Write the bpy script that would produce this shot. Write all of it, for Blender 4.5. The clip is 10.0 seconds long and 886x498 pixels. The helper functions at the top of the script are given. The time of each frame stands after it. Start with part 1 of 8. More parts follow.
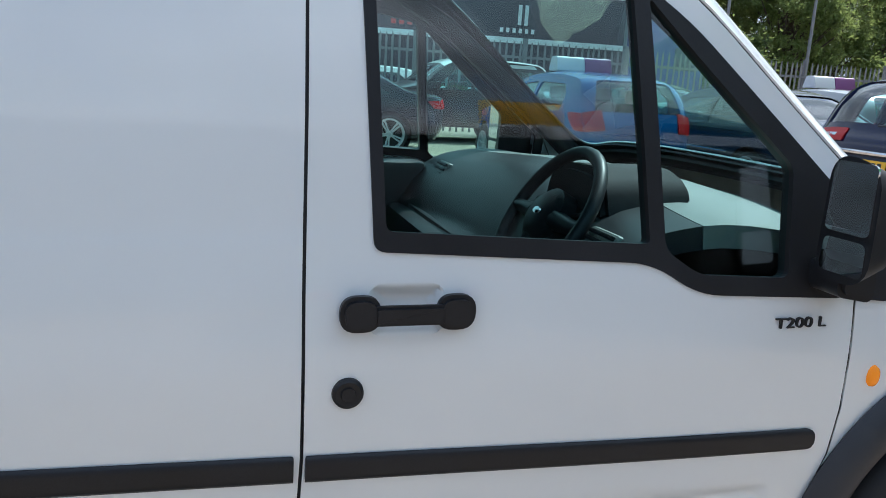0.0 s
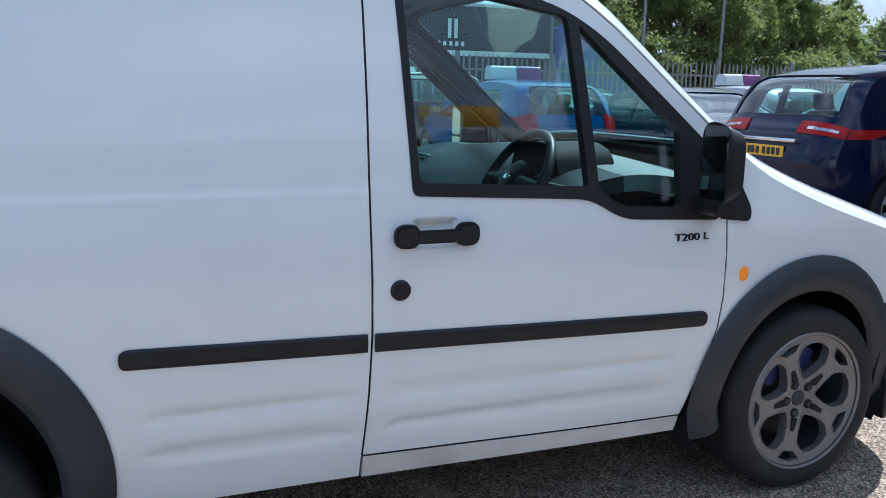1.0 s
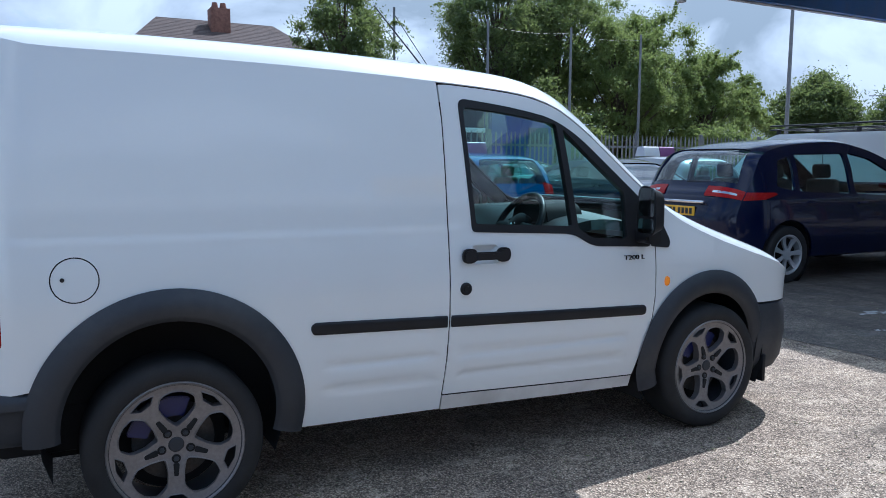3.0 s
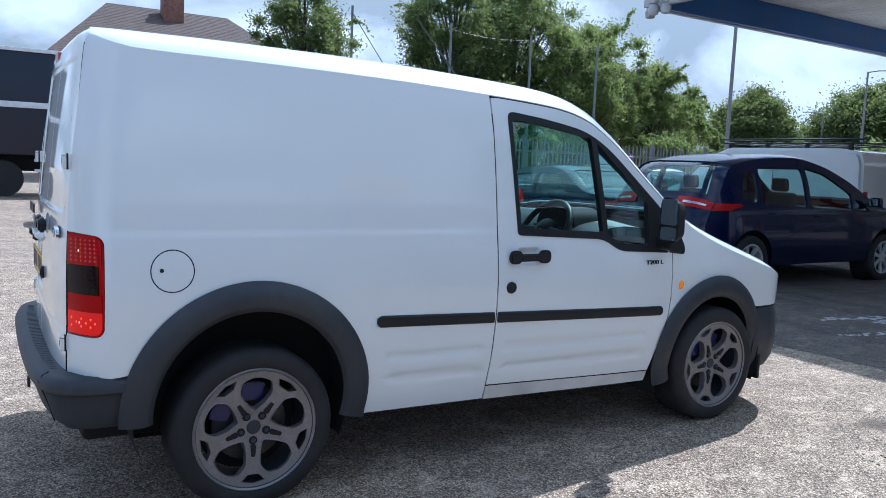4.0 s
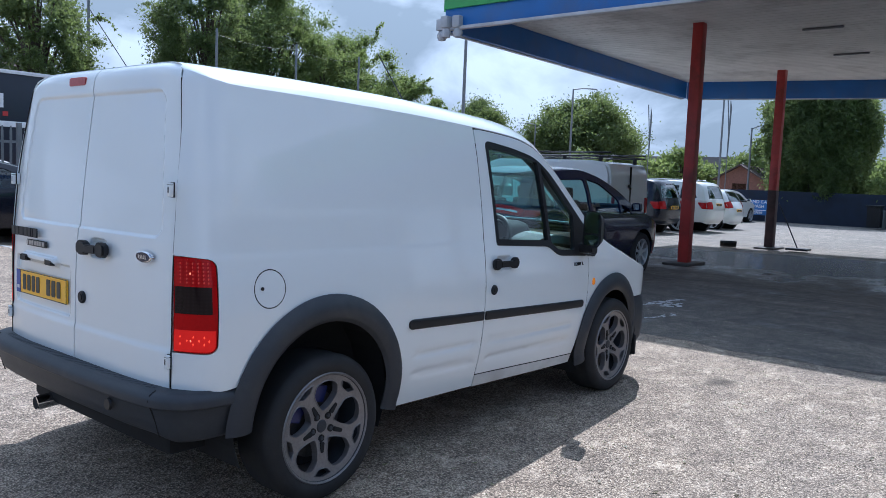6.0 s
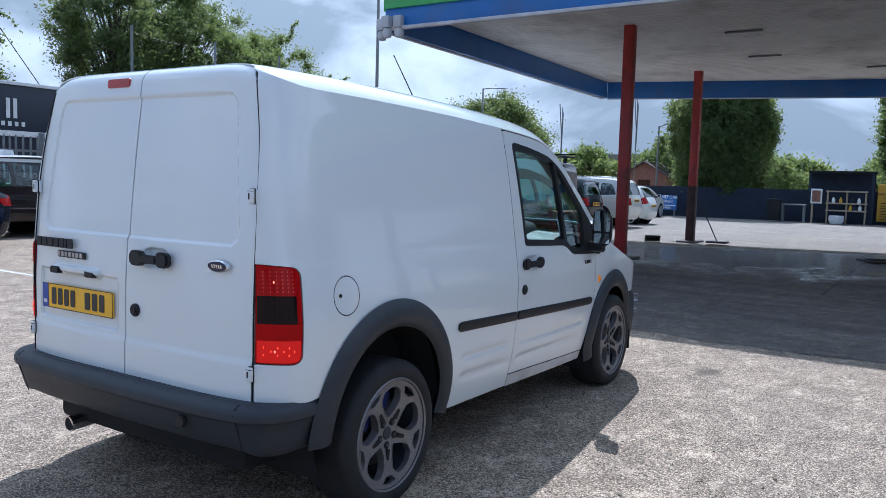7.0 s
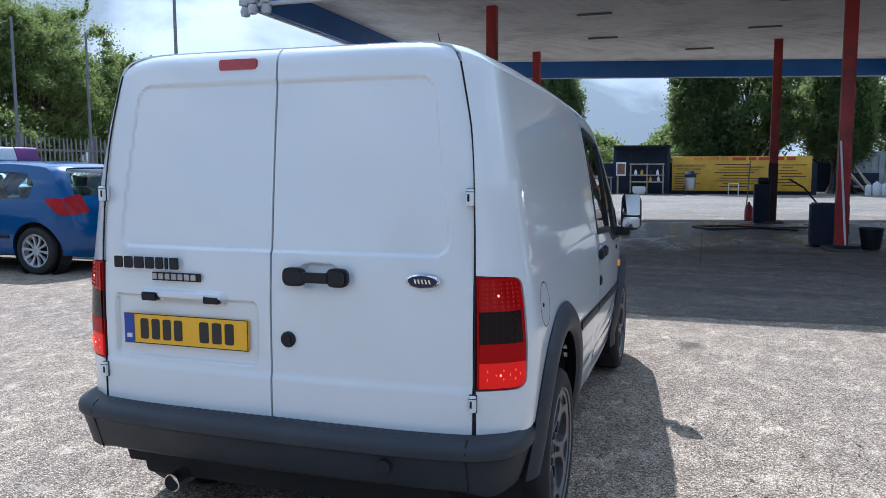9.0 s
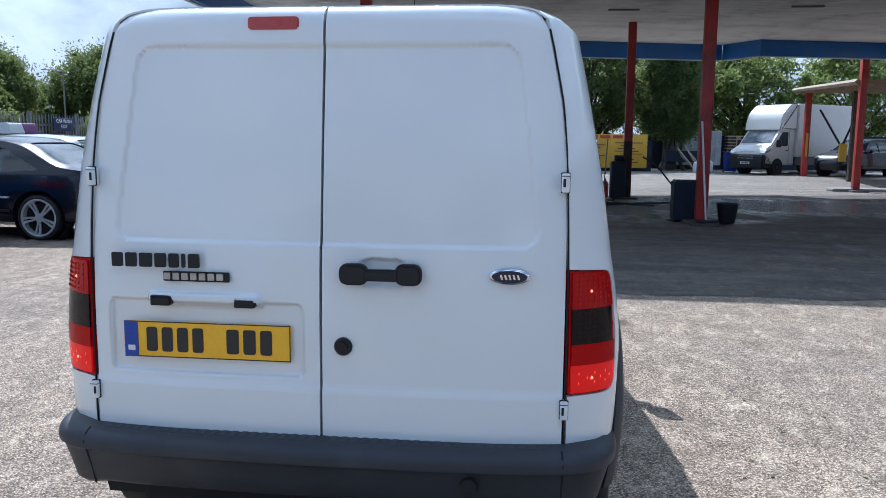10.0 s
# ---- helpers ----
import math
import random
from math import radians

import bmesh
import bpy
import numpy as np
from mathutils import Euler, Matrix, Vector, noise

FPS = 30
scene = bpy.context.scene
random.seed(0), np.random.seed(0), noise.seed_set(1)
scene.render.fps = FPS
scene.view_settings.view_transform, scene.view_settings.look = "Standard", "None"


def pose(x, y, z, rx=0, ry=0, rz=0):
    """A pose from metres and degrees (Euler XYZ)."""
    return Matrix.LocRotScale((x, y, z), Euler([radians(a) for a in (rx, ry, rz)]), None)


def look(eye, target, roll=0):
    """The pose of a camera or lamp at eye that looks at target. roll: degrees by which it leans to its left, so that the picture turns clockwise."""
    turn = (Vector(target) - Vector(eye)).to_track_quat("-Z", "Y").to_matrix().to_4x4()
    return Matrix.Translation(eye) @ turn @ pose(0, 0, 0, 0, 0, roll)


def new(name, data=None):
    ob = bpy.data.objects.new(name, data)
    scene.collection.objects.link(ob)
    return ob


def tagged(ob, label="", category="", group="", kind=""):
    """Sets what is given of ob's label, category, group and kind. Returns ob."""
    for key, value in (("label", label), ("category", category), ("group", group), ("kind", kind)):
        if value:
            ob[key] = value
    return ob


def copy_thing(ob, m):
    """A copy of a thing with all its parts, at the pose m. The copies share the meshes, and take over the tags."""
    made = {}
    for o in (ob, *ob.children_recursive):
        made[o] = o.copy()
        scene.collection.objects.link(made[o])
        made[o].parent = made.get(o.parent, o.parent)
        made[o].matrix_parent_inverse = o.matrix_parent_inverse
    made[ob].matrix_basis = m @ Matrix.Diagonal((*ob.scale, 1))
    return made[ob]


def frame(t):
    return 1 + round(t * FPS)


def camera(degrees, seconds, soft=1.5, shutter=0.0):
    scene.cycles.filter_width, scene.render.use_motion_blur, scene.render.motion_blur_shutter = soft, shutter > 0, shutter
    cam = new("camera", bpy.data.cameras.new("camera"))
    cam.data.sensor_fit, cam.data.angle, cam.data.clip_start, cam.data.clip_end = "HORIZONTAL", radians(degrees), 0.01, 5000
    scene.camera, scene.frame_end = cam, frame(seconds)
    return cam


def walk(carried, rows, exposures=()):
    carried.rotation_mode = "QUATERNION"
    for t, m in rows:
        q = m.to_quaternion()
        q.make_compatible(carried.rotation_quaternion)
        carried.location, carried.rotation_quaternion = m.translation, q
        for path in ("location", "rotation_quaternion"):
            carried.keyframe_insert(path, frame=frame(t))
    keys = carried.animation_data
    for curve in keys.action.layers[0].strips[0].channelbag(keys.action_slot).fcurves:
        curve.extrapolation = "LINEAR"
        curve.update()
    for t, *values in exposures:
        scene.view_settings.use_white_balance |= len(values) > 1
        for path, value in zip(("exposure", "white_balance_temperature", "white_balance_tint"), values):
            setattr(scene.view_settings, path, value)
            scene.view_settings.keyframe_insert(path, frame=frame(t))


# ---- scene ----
cam = camera(58.8, 10.0, soft=0.88)
PATH = [
    (0, (0.97, -2.127, 1.373), (1.544, -0.26, 0.941), 3.5),
    (0.5, (0.771, -2.45, 1.377), (1.443, -0.613, 0.959), 1.4),
    (1, (0.571, -2.765, 1.345), (1.292, -0.942, 0.95), 1.0),
    (1.5, (0.344, -3.102, 1.366), (1.142, -1.284, 1.128), 0.5),
    (2, (0.053, -3.384, 1.378), (0.911, -1.594, 1.134), -0.2),
    (2.5, (-0.132, -3.691, 1.37), (0.728, -1.899, 1.151), -0.5),
    (3.8, (-0.838, -3.859, 1.389), (0.149, -2.133, 1.169), 2.6),
    (4, (-0.934, -3.814, 1.394), (0.088, -2.108, 1.178), 2.4),
    (4.5, (-1.32, -3.797, 1.425), (-0.113, -2.215, 1.219), 2.8),
    (5, (-1.667, -3.709, 1.421), (-0.356, -2.211, 1.227), 3.2),
    (5.5, (-1.976, -3.557, 1.425), (-0.577, -2.141, 1.231), 3.2),
    (5.7, (-2.122, -3.502, 1.432), (-0.636, -2.177, 1.246), 3.1),
    (6.8, (-2.573, -2.966, 1.397), (-0.98, -1.768, 1.237), 1.3),
    (7, (-2.68, -2.847, 1.416), (-1.006, -1.766, 1.247), 1.6),
    (7.5, (-2.817, -2.496, 1.417), (-1.093, -1.498, 1.235), 0.6),
    (8, (-2.924, -2.125, 1.421), (-1.162, -1.199, 1.225), 0.0),
    (8.5, (-3.054, -1.773, 1.448), (-1.203, -1.045, 1.243), 0.1),
    (9, (-3.012, -1.39, 1.446), (-1.123, -0.768, 1.235), -0.1),
    (9.5, (-3.001, -0.971, 1.463), (-1.051, -0.586, 1.241), 0.3),
    (10, (-2.882, -0.613, 1.459), (-0.913, -0.389, 1.187), 0.5),
]
walk(cam, [(t, look(eye, target, roll)) for t, eye, target, roll in PATH], [(0.0, 0.68, 5330, 10), (0.5, 0.7, 5020, 11), (1.0, 0.62, 5000, 11), (2.5, 0.22, 4870, 11), (4.0, 0.46, 4800, 11), (5.0, 0.3, 4800, 12), (7.0, 0.3, 4830, 12), (8.5, 0.44, 4850, 11), (10.0, 0.32, 4880, 11)])

# ---- world, sun ----
SUN_DIR = Vector((0.68, 0.336, 1.0)).normalized()
world = bpy.data.worlds.new("sky")
scene.world = world
world.use_nodes = True
wn, wl = world.node_tree.nodes, world.node_tree.links
wn.clear()
w_out = wn.new("ShaderNodeOutputWorld")
w_bg = wn.new("ShaderNodeBackground")
w_sky = wn.new("ShaderNodeTexSky")
w_sky.sky_type = "NISHITA"
w_sky.sun_disc = False
w_sky.sun_elevation = math.asin(SUN_DIR.z)
w_sky.sun_rotation = math.atan2(SUN_DIR.x, SUN_DIR.y)
w_sky.air_density, w_sky.dust_density, w_sky.ozone_density = 1.0, 0.4, 2.5
w_co = wn.new("ShaderNodeTexCoord")
w_map = wn.new("ShaderNodeMapping")
w_map.inputs["Scale"].default_value = (1.0, 1.0, 2.0)
w_n1 = wn.new("ShaderNodeTexNoise")
w_n1.inputs["Scale"].default_value, w_n1.inputs["Detail"].default_value, w_n1.inputs["Roughness"].default_value = 2.6, 10.0, 0.60
w_r1 = wn.new("ShaderNodeValToRGB")
w_r1.color_ramp.elements[0].position, w_r1.color_ramp.elements[1].position = 0.26, 0.42
w_n2 = wn.new("ShaderNodeTexNoise")
w_n2.inputs["Scale"].default_value, w_n2.inputs["Detail"].default_value = 4.2, 8.0
w_n2.inputs["Roughness"].default_value = 0.52
w_n2.inputs["Distortion"].default_value = 0.35
w_r2 = wn.new("ShaderNodeValToRGB")
w_r2.color_ramp.elements[0].position, w_r2.color_ramp.elements[1].position = 0.45, 0.61
w_r2.color_ramp.elements[0].color = (3.15, 3.4, 3.4, 1)
w_r2.color_ramp.elements[1].color = (6.75, 6.85, 6.7, 1)
w_mix = wn.new("ShaderNodeMix")
w_mix.data_type = "RGBA"
wl.new(w_co.outputs["Generated"], w_map.inputs["Vector"])
wl.new(w_map.outputs[0], w_n1.inputs["Vector"])
wl.new(w_map.outputs[0], w_n2.inputs["Vector"])
w_sep = wn.new("ShaderNodeSeparateXYZ")
w_thin = wn.new("ShaderNodeMath")
w_thin.operation = "MULTIPLY_ADD"
w_thin.inputs[1].default_value = -0.30
wl.new(w_co.outputs["Generated"], w_sep.inputs[0])
wl.new(w_sep.outputs[2], w_thin.inputs[0])
wl.new(w_thin.outputs[0], w_r1.inputs[0])
wl.new(w_n2.outputs[0], w_r2.inputs[0])
wl.new(w_r1.outputs[0], w_mix.inputs[0])
wl.new(w_sky.outputs[0], w_mix.inputs[6])
# cloud is brighter overhead than near the horizon
w_lift = wn.new("ShaderNodeMapRange")
w_lift.inputs["From Min"].default_value, w_lift.inputs["From Max"].default_value = 0.0, 1.0
w_lift.inputs["To Min"].default_value, w_lift.inputs["To Max"].default_value = 0.76, 1.75
wl.new(w_sep.outputs[2], w_lift.inputs[0])
w_scale = wn.new("ShaderNodeVectorMath")
w_scale.operation = "SCALE"
wl.new(w_r2.outputs[0], w_scale.inputs[0])
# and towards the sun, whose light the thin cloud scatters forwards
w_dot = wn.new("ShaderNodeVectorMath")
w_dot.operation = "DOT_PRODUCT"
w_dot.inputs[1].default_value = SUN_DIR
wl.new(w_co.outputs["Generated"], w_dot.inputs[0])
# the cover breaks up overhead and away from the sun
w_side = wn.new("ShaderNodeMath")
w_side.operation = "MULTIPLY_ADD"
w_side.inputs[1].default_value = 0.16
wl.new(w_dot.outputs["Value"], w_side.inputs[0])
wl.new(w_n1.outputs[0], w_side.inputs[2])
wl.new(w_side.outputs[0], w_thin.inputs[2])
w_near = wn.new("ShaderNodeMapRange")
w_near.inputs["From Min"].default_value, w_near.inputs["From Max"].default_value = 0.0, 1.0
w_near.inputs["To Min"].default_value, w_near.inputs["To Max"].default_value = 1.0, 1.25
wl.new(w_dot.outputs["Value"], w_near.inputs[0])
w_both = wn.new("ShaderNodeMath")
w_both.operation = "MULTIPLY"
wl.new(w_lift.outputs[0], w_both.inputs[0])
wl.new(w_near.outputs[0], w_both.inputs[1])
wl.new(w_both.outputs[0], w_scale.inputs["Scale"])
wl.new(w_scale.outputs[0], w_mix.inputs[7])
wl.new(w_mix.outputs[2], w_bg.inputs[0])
w_bg.inputs[1].default_value = 0.108
wl.new(w_bg.outputs[0], w_out.inputs[0])

sun_data = bpy.data.lights.new("sun", "SUN")
sun_data.energy, sun_data.angle, sun_data.color = 4.8, radians(0.53), (1.0, 0.88, 0.73)
sun = new("sun", sun_data)
sun.matrix_world = look(SUN_DIR * 60, (0, 0, 0))

# ---- materials ----
def nodes_of(name):
    m = bpy.data.materials.new(name)
    m.use_nodes = True
    nt = m.node_tree
    return m, nt.nodes, nt.links, nt.nodes["Principled BSDF"]


def coords(n, kind="Object"):
    return n.new("ShaderNodeTexCoord").outputs[kind]


def noise_tex(n, l, vec, scale, detail=5.0, rough=0.55):
    t = n.new("ShaderNodeTexNoise")
    t.inputs["Scale"].default_value, t.inputs["Detail"].default_value, t.inputs["Roughness"].default_value = scale, detail, rough
    l.new(vec, t.inputs["Vector"])
    return t.outputs[0]


def ramp(n, l, fac, stops):
    r = n.new("ShaderNodeValToRGB")
    e = r.color_ramp.elements
    while len(e) < len(stops):
        e.new(0.5)
    for k, (p, c) in enumerate(stops):
        e[k].position, e[k].color = p, (c if len(c) == 4 else (*c, 1))
    l.new(fac, r.inputs[0])
    return r.outputs[0]


def mixed(n, l, fac, a, b, mode="MIX"):
    m = n.new("ShaderNodeMix")
    m.data_type, m.blend_type = "RGBA", mode
    for sock, v in ((m.inputs[0], fac), (m.inputs[6], a), (m.inputs[7], b)):
        if isinstance(v, (int, float)):
            sock.default_value = v
        elif isinstance(v, tuple):
            sock.default_value = (*v, 1) if len(v) == 3 else v
        else:
            l.new(v, sock)
    return m.outputs[2]


def bumped(n, l, b, height, strength, dist=0.01):
    k = n.new("ShaderNodeBump")
    k.inputs["Strength"].default_value, k.inputs["Distance"].default_value = strength, dist
    l.new(height, k.inputs["Height"])
    l.new(k.outputs[0], b.inputs["Normal"])


def surface(name, color, rough=0.6, metal=0.0, vary=0.12, scale=6.0, fine=90.0, bump=0.12, coat=0.0, dirt=None, dirt_amount=0.5, spec=0.5, dist=0.004):
    """A surface with blotches and grain of real size; dirt: a second colour in soft stains."""
    m, n, l, b = nodes_of(name)
    v = coords(n)
    big, small = noise_tex(n, l, v, scale, 6.0), noise_tex(n, l, v, fine, 3.0)
    lo, hi = tuple(c * (1 - vary) for c in color), tuple(min(1, c * (1 + vary)) for c in color)
    col = ramp(n, l, big, [(0.3, lo), (0.7, hi)])
    if dirt:
        stains = ramp(n, l, noise_tex(n, l, v, scale * 0.6, 8.0, 0.65), [(0.5, (0, 0, 0)), (0.72, (dirt_amount,) * 3)])
        col = mixed(n, l, stains, col, dirt)
    col = mixed(n, l, 0.35 * vary + 0.04, col, ramp(n, l, small, [(0.35, (0, 0, 0)), (0.65, (1, 1, 1))]), "OVERLAY")
    l.new(col, b.inputs["Base Color"])
    rr = n.new("ShaderNodeMapRange")
    rr.inputs["To Min"].default_value, rr.inputs["To Max"].default_value = max(0.02, rough * 0.85), min(1, rough * 1.15)
    l.new(big, rr.inputs[0])
    l.new(rr.outputs[0], b.inputs["Roughness"])
    b.inputs["Metallic"].default_value = metal
    b.inputs["Specular IOR Level"].default_value = spec
    b.inputs["Coat Weight"].default_value = coat
    b.inputs["Coat Roughness"].default_value = 0.03
    if bump:
        bumped(n, l, b, small, bump, dist)
    return m


def paint(name, color, rough=0.35, flake=0.0, dust=0.10, coat=1.0, haze=0.025):
    """Car paint: a base under a clear coat, with a film of dust in soft patches."""
    m, n, l, b = nodes_of(name)
    v = coords(n)
    film = ramp(n, l, noise_tex(n, l, v, 2.2, 7.0, 0.6), [(0.42, (0, 0, 0)), (0.75, (dust,) * 3)])
    l.new(mixed(n, l, film, color, (0.32, 0.30, 0.27)), b.inputs["Base Color"])
    b.inputs["Roughness"].default_value, b.inputs["Metallic"].default_value = rough, flake
    b.inputs["Coat Weight"].default_value, b.inputs["Coat Roughness"].default_value = coat, haze
    b.inputs["Specular IOR Level"].default_value = 0.5 * coat
    bumped(n, l, b, noise_tex(n, l, v, 3.0, 2.0), 0.02, 0.02)
    return m


def glass(name, tint, ior=1.5, gloss=1.0):
    """A thin pane: tinted, clear, with a reflection that grows towards grazing angles."""
    m, n, l, b = nodes_of(name)
    n.remove(b)
    t, g, fr, mx, pw, ma = (n.new("ShaderNode" + k) for k in ("BsdfTransparent", "BsdfGlossy", "LayerWeight", "MixShader", "Math", "MapRange"))
    t.inputs[0].default_value = (*tint, 1)
    g.inputs["Roughness"].default_value = 0.01
    g.inputs[0].default_value = (gloss, gloss, gloss, 1)
    fr.inputs[0].default_value = 0.5
    pw.operation = "POWER"
    pw.inputs[1].default_value = 4.0
    l.new(fr.outputs["Facing"], pw.inputs[0])
    ma.inputs["To Min"].default_value = 1.6 * ((ior - 1) / (ior + 1)) ** 2
    l.new(pw.outputs[0], ma.inputs[0])
    l.new(ma.outputs[0], mx.inputs[0])
    l.new(t.outputs[0], mx.inputs[1])
    l.new(g.outputs[0], mx.inputs[2])
    l.new(mx.outputs[0], n["Material Output"].inputs[0])
    return m


def glow(name, color, strength):
    m, n, l, b = nodes_of(name)
    b.inputs["Base Color"].default_value = (*color, 1)
    b.inputs["Emission Color"].default_value = (*color, 1)
    b.inputs["Emission Strength"].default_value = strength
    b.inputs["Roughness"].default_value = 0.2
    b.inputs["Specular IOR Level"].default_value = 0.2
    return m


def lens_red(name, color, cell=70.0):
    """Moulded lamp plastic with a grid of small prisms under a smooth face."""
    m, n, l, b = nodes_of(name)
    v = coords(n)
    vo = n.new("ShaderNodeTexVoronoi")
    vo.inputs["Scale"].default_value, vo.inputs["Randomness"].default_value = cell, 0.0
    l.new(v, vo.inputs["Vector"])
    l.new(mixed(n, l, ramp(n, l, vo.outputs[0], [(0.1, (0.5,) * 3), (0.6, (0, 0, 0))]), color, tuple(min(1, c * 1.9 + 0.003) for c in color)), b.inputs["Base Color"])
    b.inputs["Roughness"].default_value = 0.12
    b.inputs["Coat Weight"].default_value = 0.03
    b.inputs["Specular IOR Level"].default_value = 0.18
    b.inputs["Transmission Weight"].default_value = 0.0
    return m


def leaves_mat(name, dark, light):
    m, n, l, b = nodes_of(name)
    geo = n.new("ShaderNodeNewGeometry")
    col = ramp(n, l, geo.outputs["Random Per Island"], [(0.0, dark), (0.6, tuple((a + c) / 2 for a, c in zip(dark, light))), (1.0, light)])
    big = noise_tex(n, l, coords(n), 0.5, 3.0)
    col = mixed(n, l, 0.5, col, ramp(n, l, big, [(0.3, (0.35, 0.4, 0.35)), (0.7, (0.65, 0.62, 0.45))]), "OVERLAY")
    l.new(col, b.inputs["Base Color"])
    b.inputs["Roughness"].default_value = 0.5
    tr, mx = n.new("ShaderNodeBsdfTranslucent"), n.new("ShaderNodeMixShader")
    l.new(mixed(n, l, 0.5, col, (0.36, 0.42, 0.12)), tr.inputs[0])
    mx.inputs[0].default_value = 0.55
    l.new(b.outputs[0], mx.inputs[1])
    l.new(tr.outputs[0], mx.inputs[2])
    l.new(mx.outputs[0], n["Material Output"].inputs[0])
    return m


def ground_mat(name, dark, mid, pale, stain=0.55, gloss=0.88, wet=(), streak=0.0, spots=()):
    """Old tarmac: fine stones in a grey binder, mottled by wear and dust, with stains and lost patches."""
    m, n, l, b = nodes_of(name)
    v = coords(n)
    vo = n.new("ShaderNodeTexVoronoi")
    vo.inputs["Scale"].default_value = 120.0
    l.new(v, vo.inputs["Vector"])
    stone = ramp(n, l, vo.outputs["Color"], [(0.05, dark), (0.45, mid), (0.95, pale)])
    pits = ramp(n, l, noise_tex(n, l, v, 48.0, 6.0, 0.85), [(0.40, (0.16, 0.15, 0.14)), (0.50, (1, 1, 1))])
    col = mixed(n, l, 0.55, stone, pits, "MULTIPLY")
    col = mixed(n, l, 0.9, col, ramp(n, l, vo.outputs["Distance"], [(0.34, (1, 1, 1)), (0.64, (0.34, 0.32, 0.30))]), "MULTIPLY")
    st = n.new("ShaderNodeMapping")
    st.inputs["Rotation"].default_value = (0, 0, 0.3)
    st.inputs["Scale"].default_value = (1.0, 1.5, 1.0)
    l.new(v, st.inputs["Vector"])
    # binder worn through in hand-sized flakes, dust in the hollows
    flakes = noise_tex(n, l, st.outputs[0], 5.5, 10.0, 0.74)
    col = mixed(n, l, ramp(n, l, flakes, [(0.53, (0, 0, 0)), (0.64, (0.34,) * 3)]), col, tuple(min(1, c * 1.05) for c in pale))
    col = mixed(n, l, ramp(n, l, flakes, [(0.34, (0.36,) * 3), (0.44, (0, 0, 0))]), col, tuple(c * 1.3 for c in dark))
    mott = noise_tex(n, l, st.outputs[0], 2.4, 9.0, 0.72)
    col = mixed(n, l, 0.6, col, ramp(n, l, mott, [(0.36, (0.30, 0.28, 0.265)), (0.5, (0.5, 0.485, 0.465)), (0.66, (0.72, 0.685, 0.64))]), "OVERLAY")
    if streak:
        sm = n.new("ShaderNodeMapping")
        sm.inputs["Rotation"].default_value = (0, 0, -0.15)
        sm.inputs["Scale"].default_value = (1.9, 0.32, 1.0)
        l.new(v, sm.inputs["Vector"])
        col = mixed(n, l, streak, col, ramp(n, l, noise_tex(n, l, sm.outputs[0], 1.0, 9.0, 0.66), [(0.34, (0.10, 0.10, 0.11)), (0.5, (0.45, 0.45, 0.45)), (0.68, (0.86, 0.84, 0.80))]), "OVERLAY")
    big = noise_tex(n, l, v, 0.35, 6.0, 0.62)
    col = mixed(n, l, 0.5, col, ramp(n, l, big, [(0.34, (0.36, 0.365, 0.38)), (0.66, (0.62, 0.59, 0.54))]), "OVERLAY")
    spot = ramp(n, l, noise_tex(n, l, v, 0.9, 10.0, 0.72), [(0.60, (0, 0, 0)), (0.72, (stain,) * 3)])
    col = mixed(n, l, spot, col, (0.085, 0.075, 0.062))
    for cx, cy, rx, ry in spots:
        # spilt oil, soaked in at the middle
        mp, gr = n.new("ShaderNodeMapping"), n.new("ShaderNodeTexGradient")
        mp.inputs["Location"].default_value = (-cx / rx, -cy / ry, 0)
        mp.inputs["Scale"].default_value = (1 / rx, 1 / ry, 0)
        gr.gradient_type = "SPHERICAL"
        l.new(v, mp.inputs["Vector"])
        l.new(mp.outputs[0], gr.inputs["Vector"])
        soak = ramp(n, l, mixed(n, l, 0.55, gr.outputs[0], noise_tex(n, l, v, 7.0, 8.0, 0.7)), [(0.40, (0, 0, 0)), (0.62, (0.85,) * 3)])
        col = mixed(n, l, soak, col, (0.07, 0.052, 0.036))
    l.new(col, b.inputs["Base Color"])
    b.inputs["Roughness"].default_value = gloss
    strength = None
    for cx, cy, rx, ry in wet:
        # a soft-edged wet patch with a ragged rim
        mp, gr = n.new("ShaderNodeMapping"), n.new("ShaderNodeTexGradient")
        mp.inputs["Location"].default_value = (-cx / rx, -cy / ry, 0)
        mp.inputs["Scale"].default_value = (1 / rx, 1 / ry, 0)
        gr.gradient_type = "SPHERICAL"
        l.new(v, mp.inputs["Vector"])
        l.new(mp.outputs[0], gr.inputs["Vector"])
        strength = gr.outputs[0] if strength is None else mixed(n, l, 1.0, strength, gr.outputs[0], "LIGHTEN")
    if wet:
        rag = ramp(n, l, noise_tex(n, l, st.outputs[0], 0.8, 8.0, 0.65), [(0.3, (0.15,) * 3), (0.7, (0.85,) * 3)])
        mask = ramp(n, l, mixed(n, l, 0.5, strength, rag), [(0.29, (0, 0, 0)), (0.50, (1, 1, 1))])
        l.new(mixed(n, l, mask, (gloss,) * 3, (0.10,) * 3), b.inputs["Roughness"])
        half = n.new("ShaderNodeMath")
        half.operation = "MULTIPLY"
        half.inputs[1].default_value = 0.75
        l.new(mask, half.inputs[0])
        l.new(mixed(n, l, half.outputs[0], col, (0.03, 0.03, 0.032)), b.inputs["Base Color"])
    add = n.new("ShaderNodeMath")
    add.operation = "ADD"
    l.new(vo.outputs["Distance"], add.inputs[0])
    l.new(noise_tex(n, l, v, 14.0, 8.0, 0.7), add.inputs[1])
    bumped(n, l, b, add.outputs[0], 0.65, 0.010)
    return m


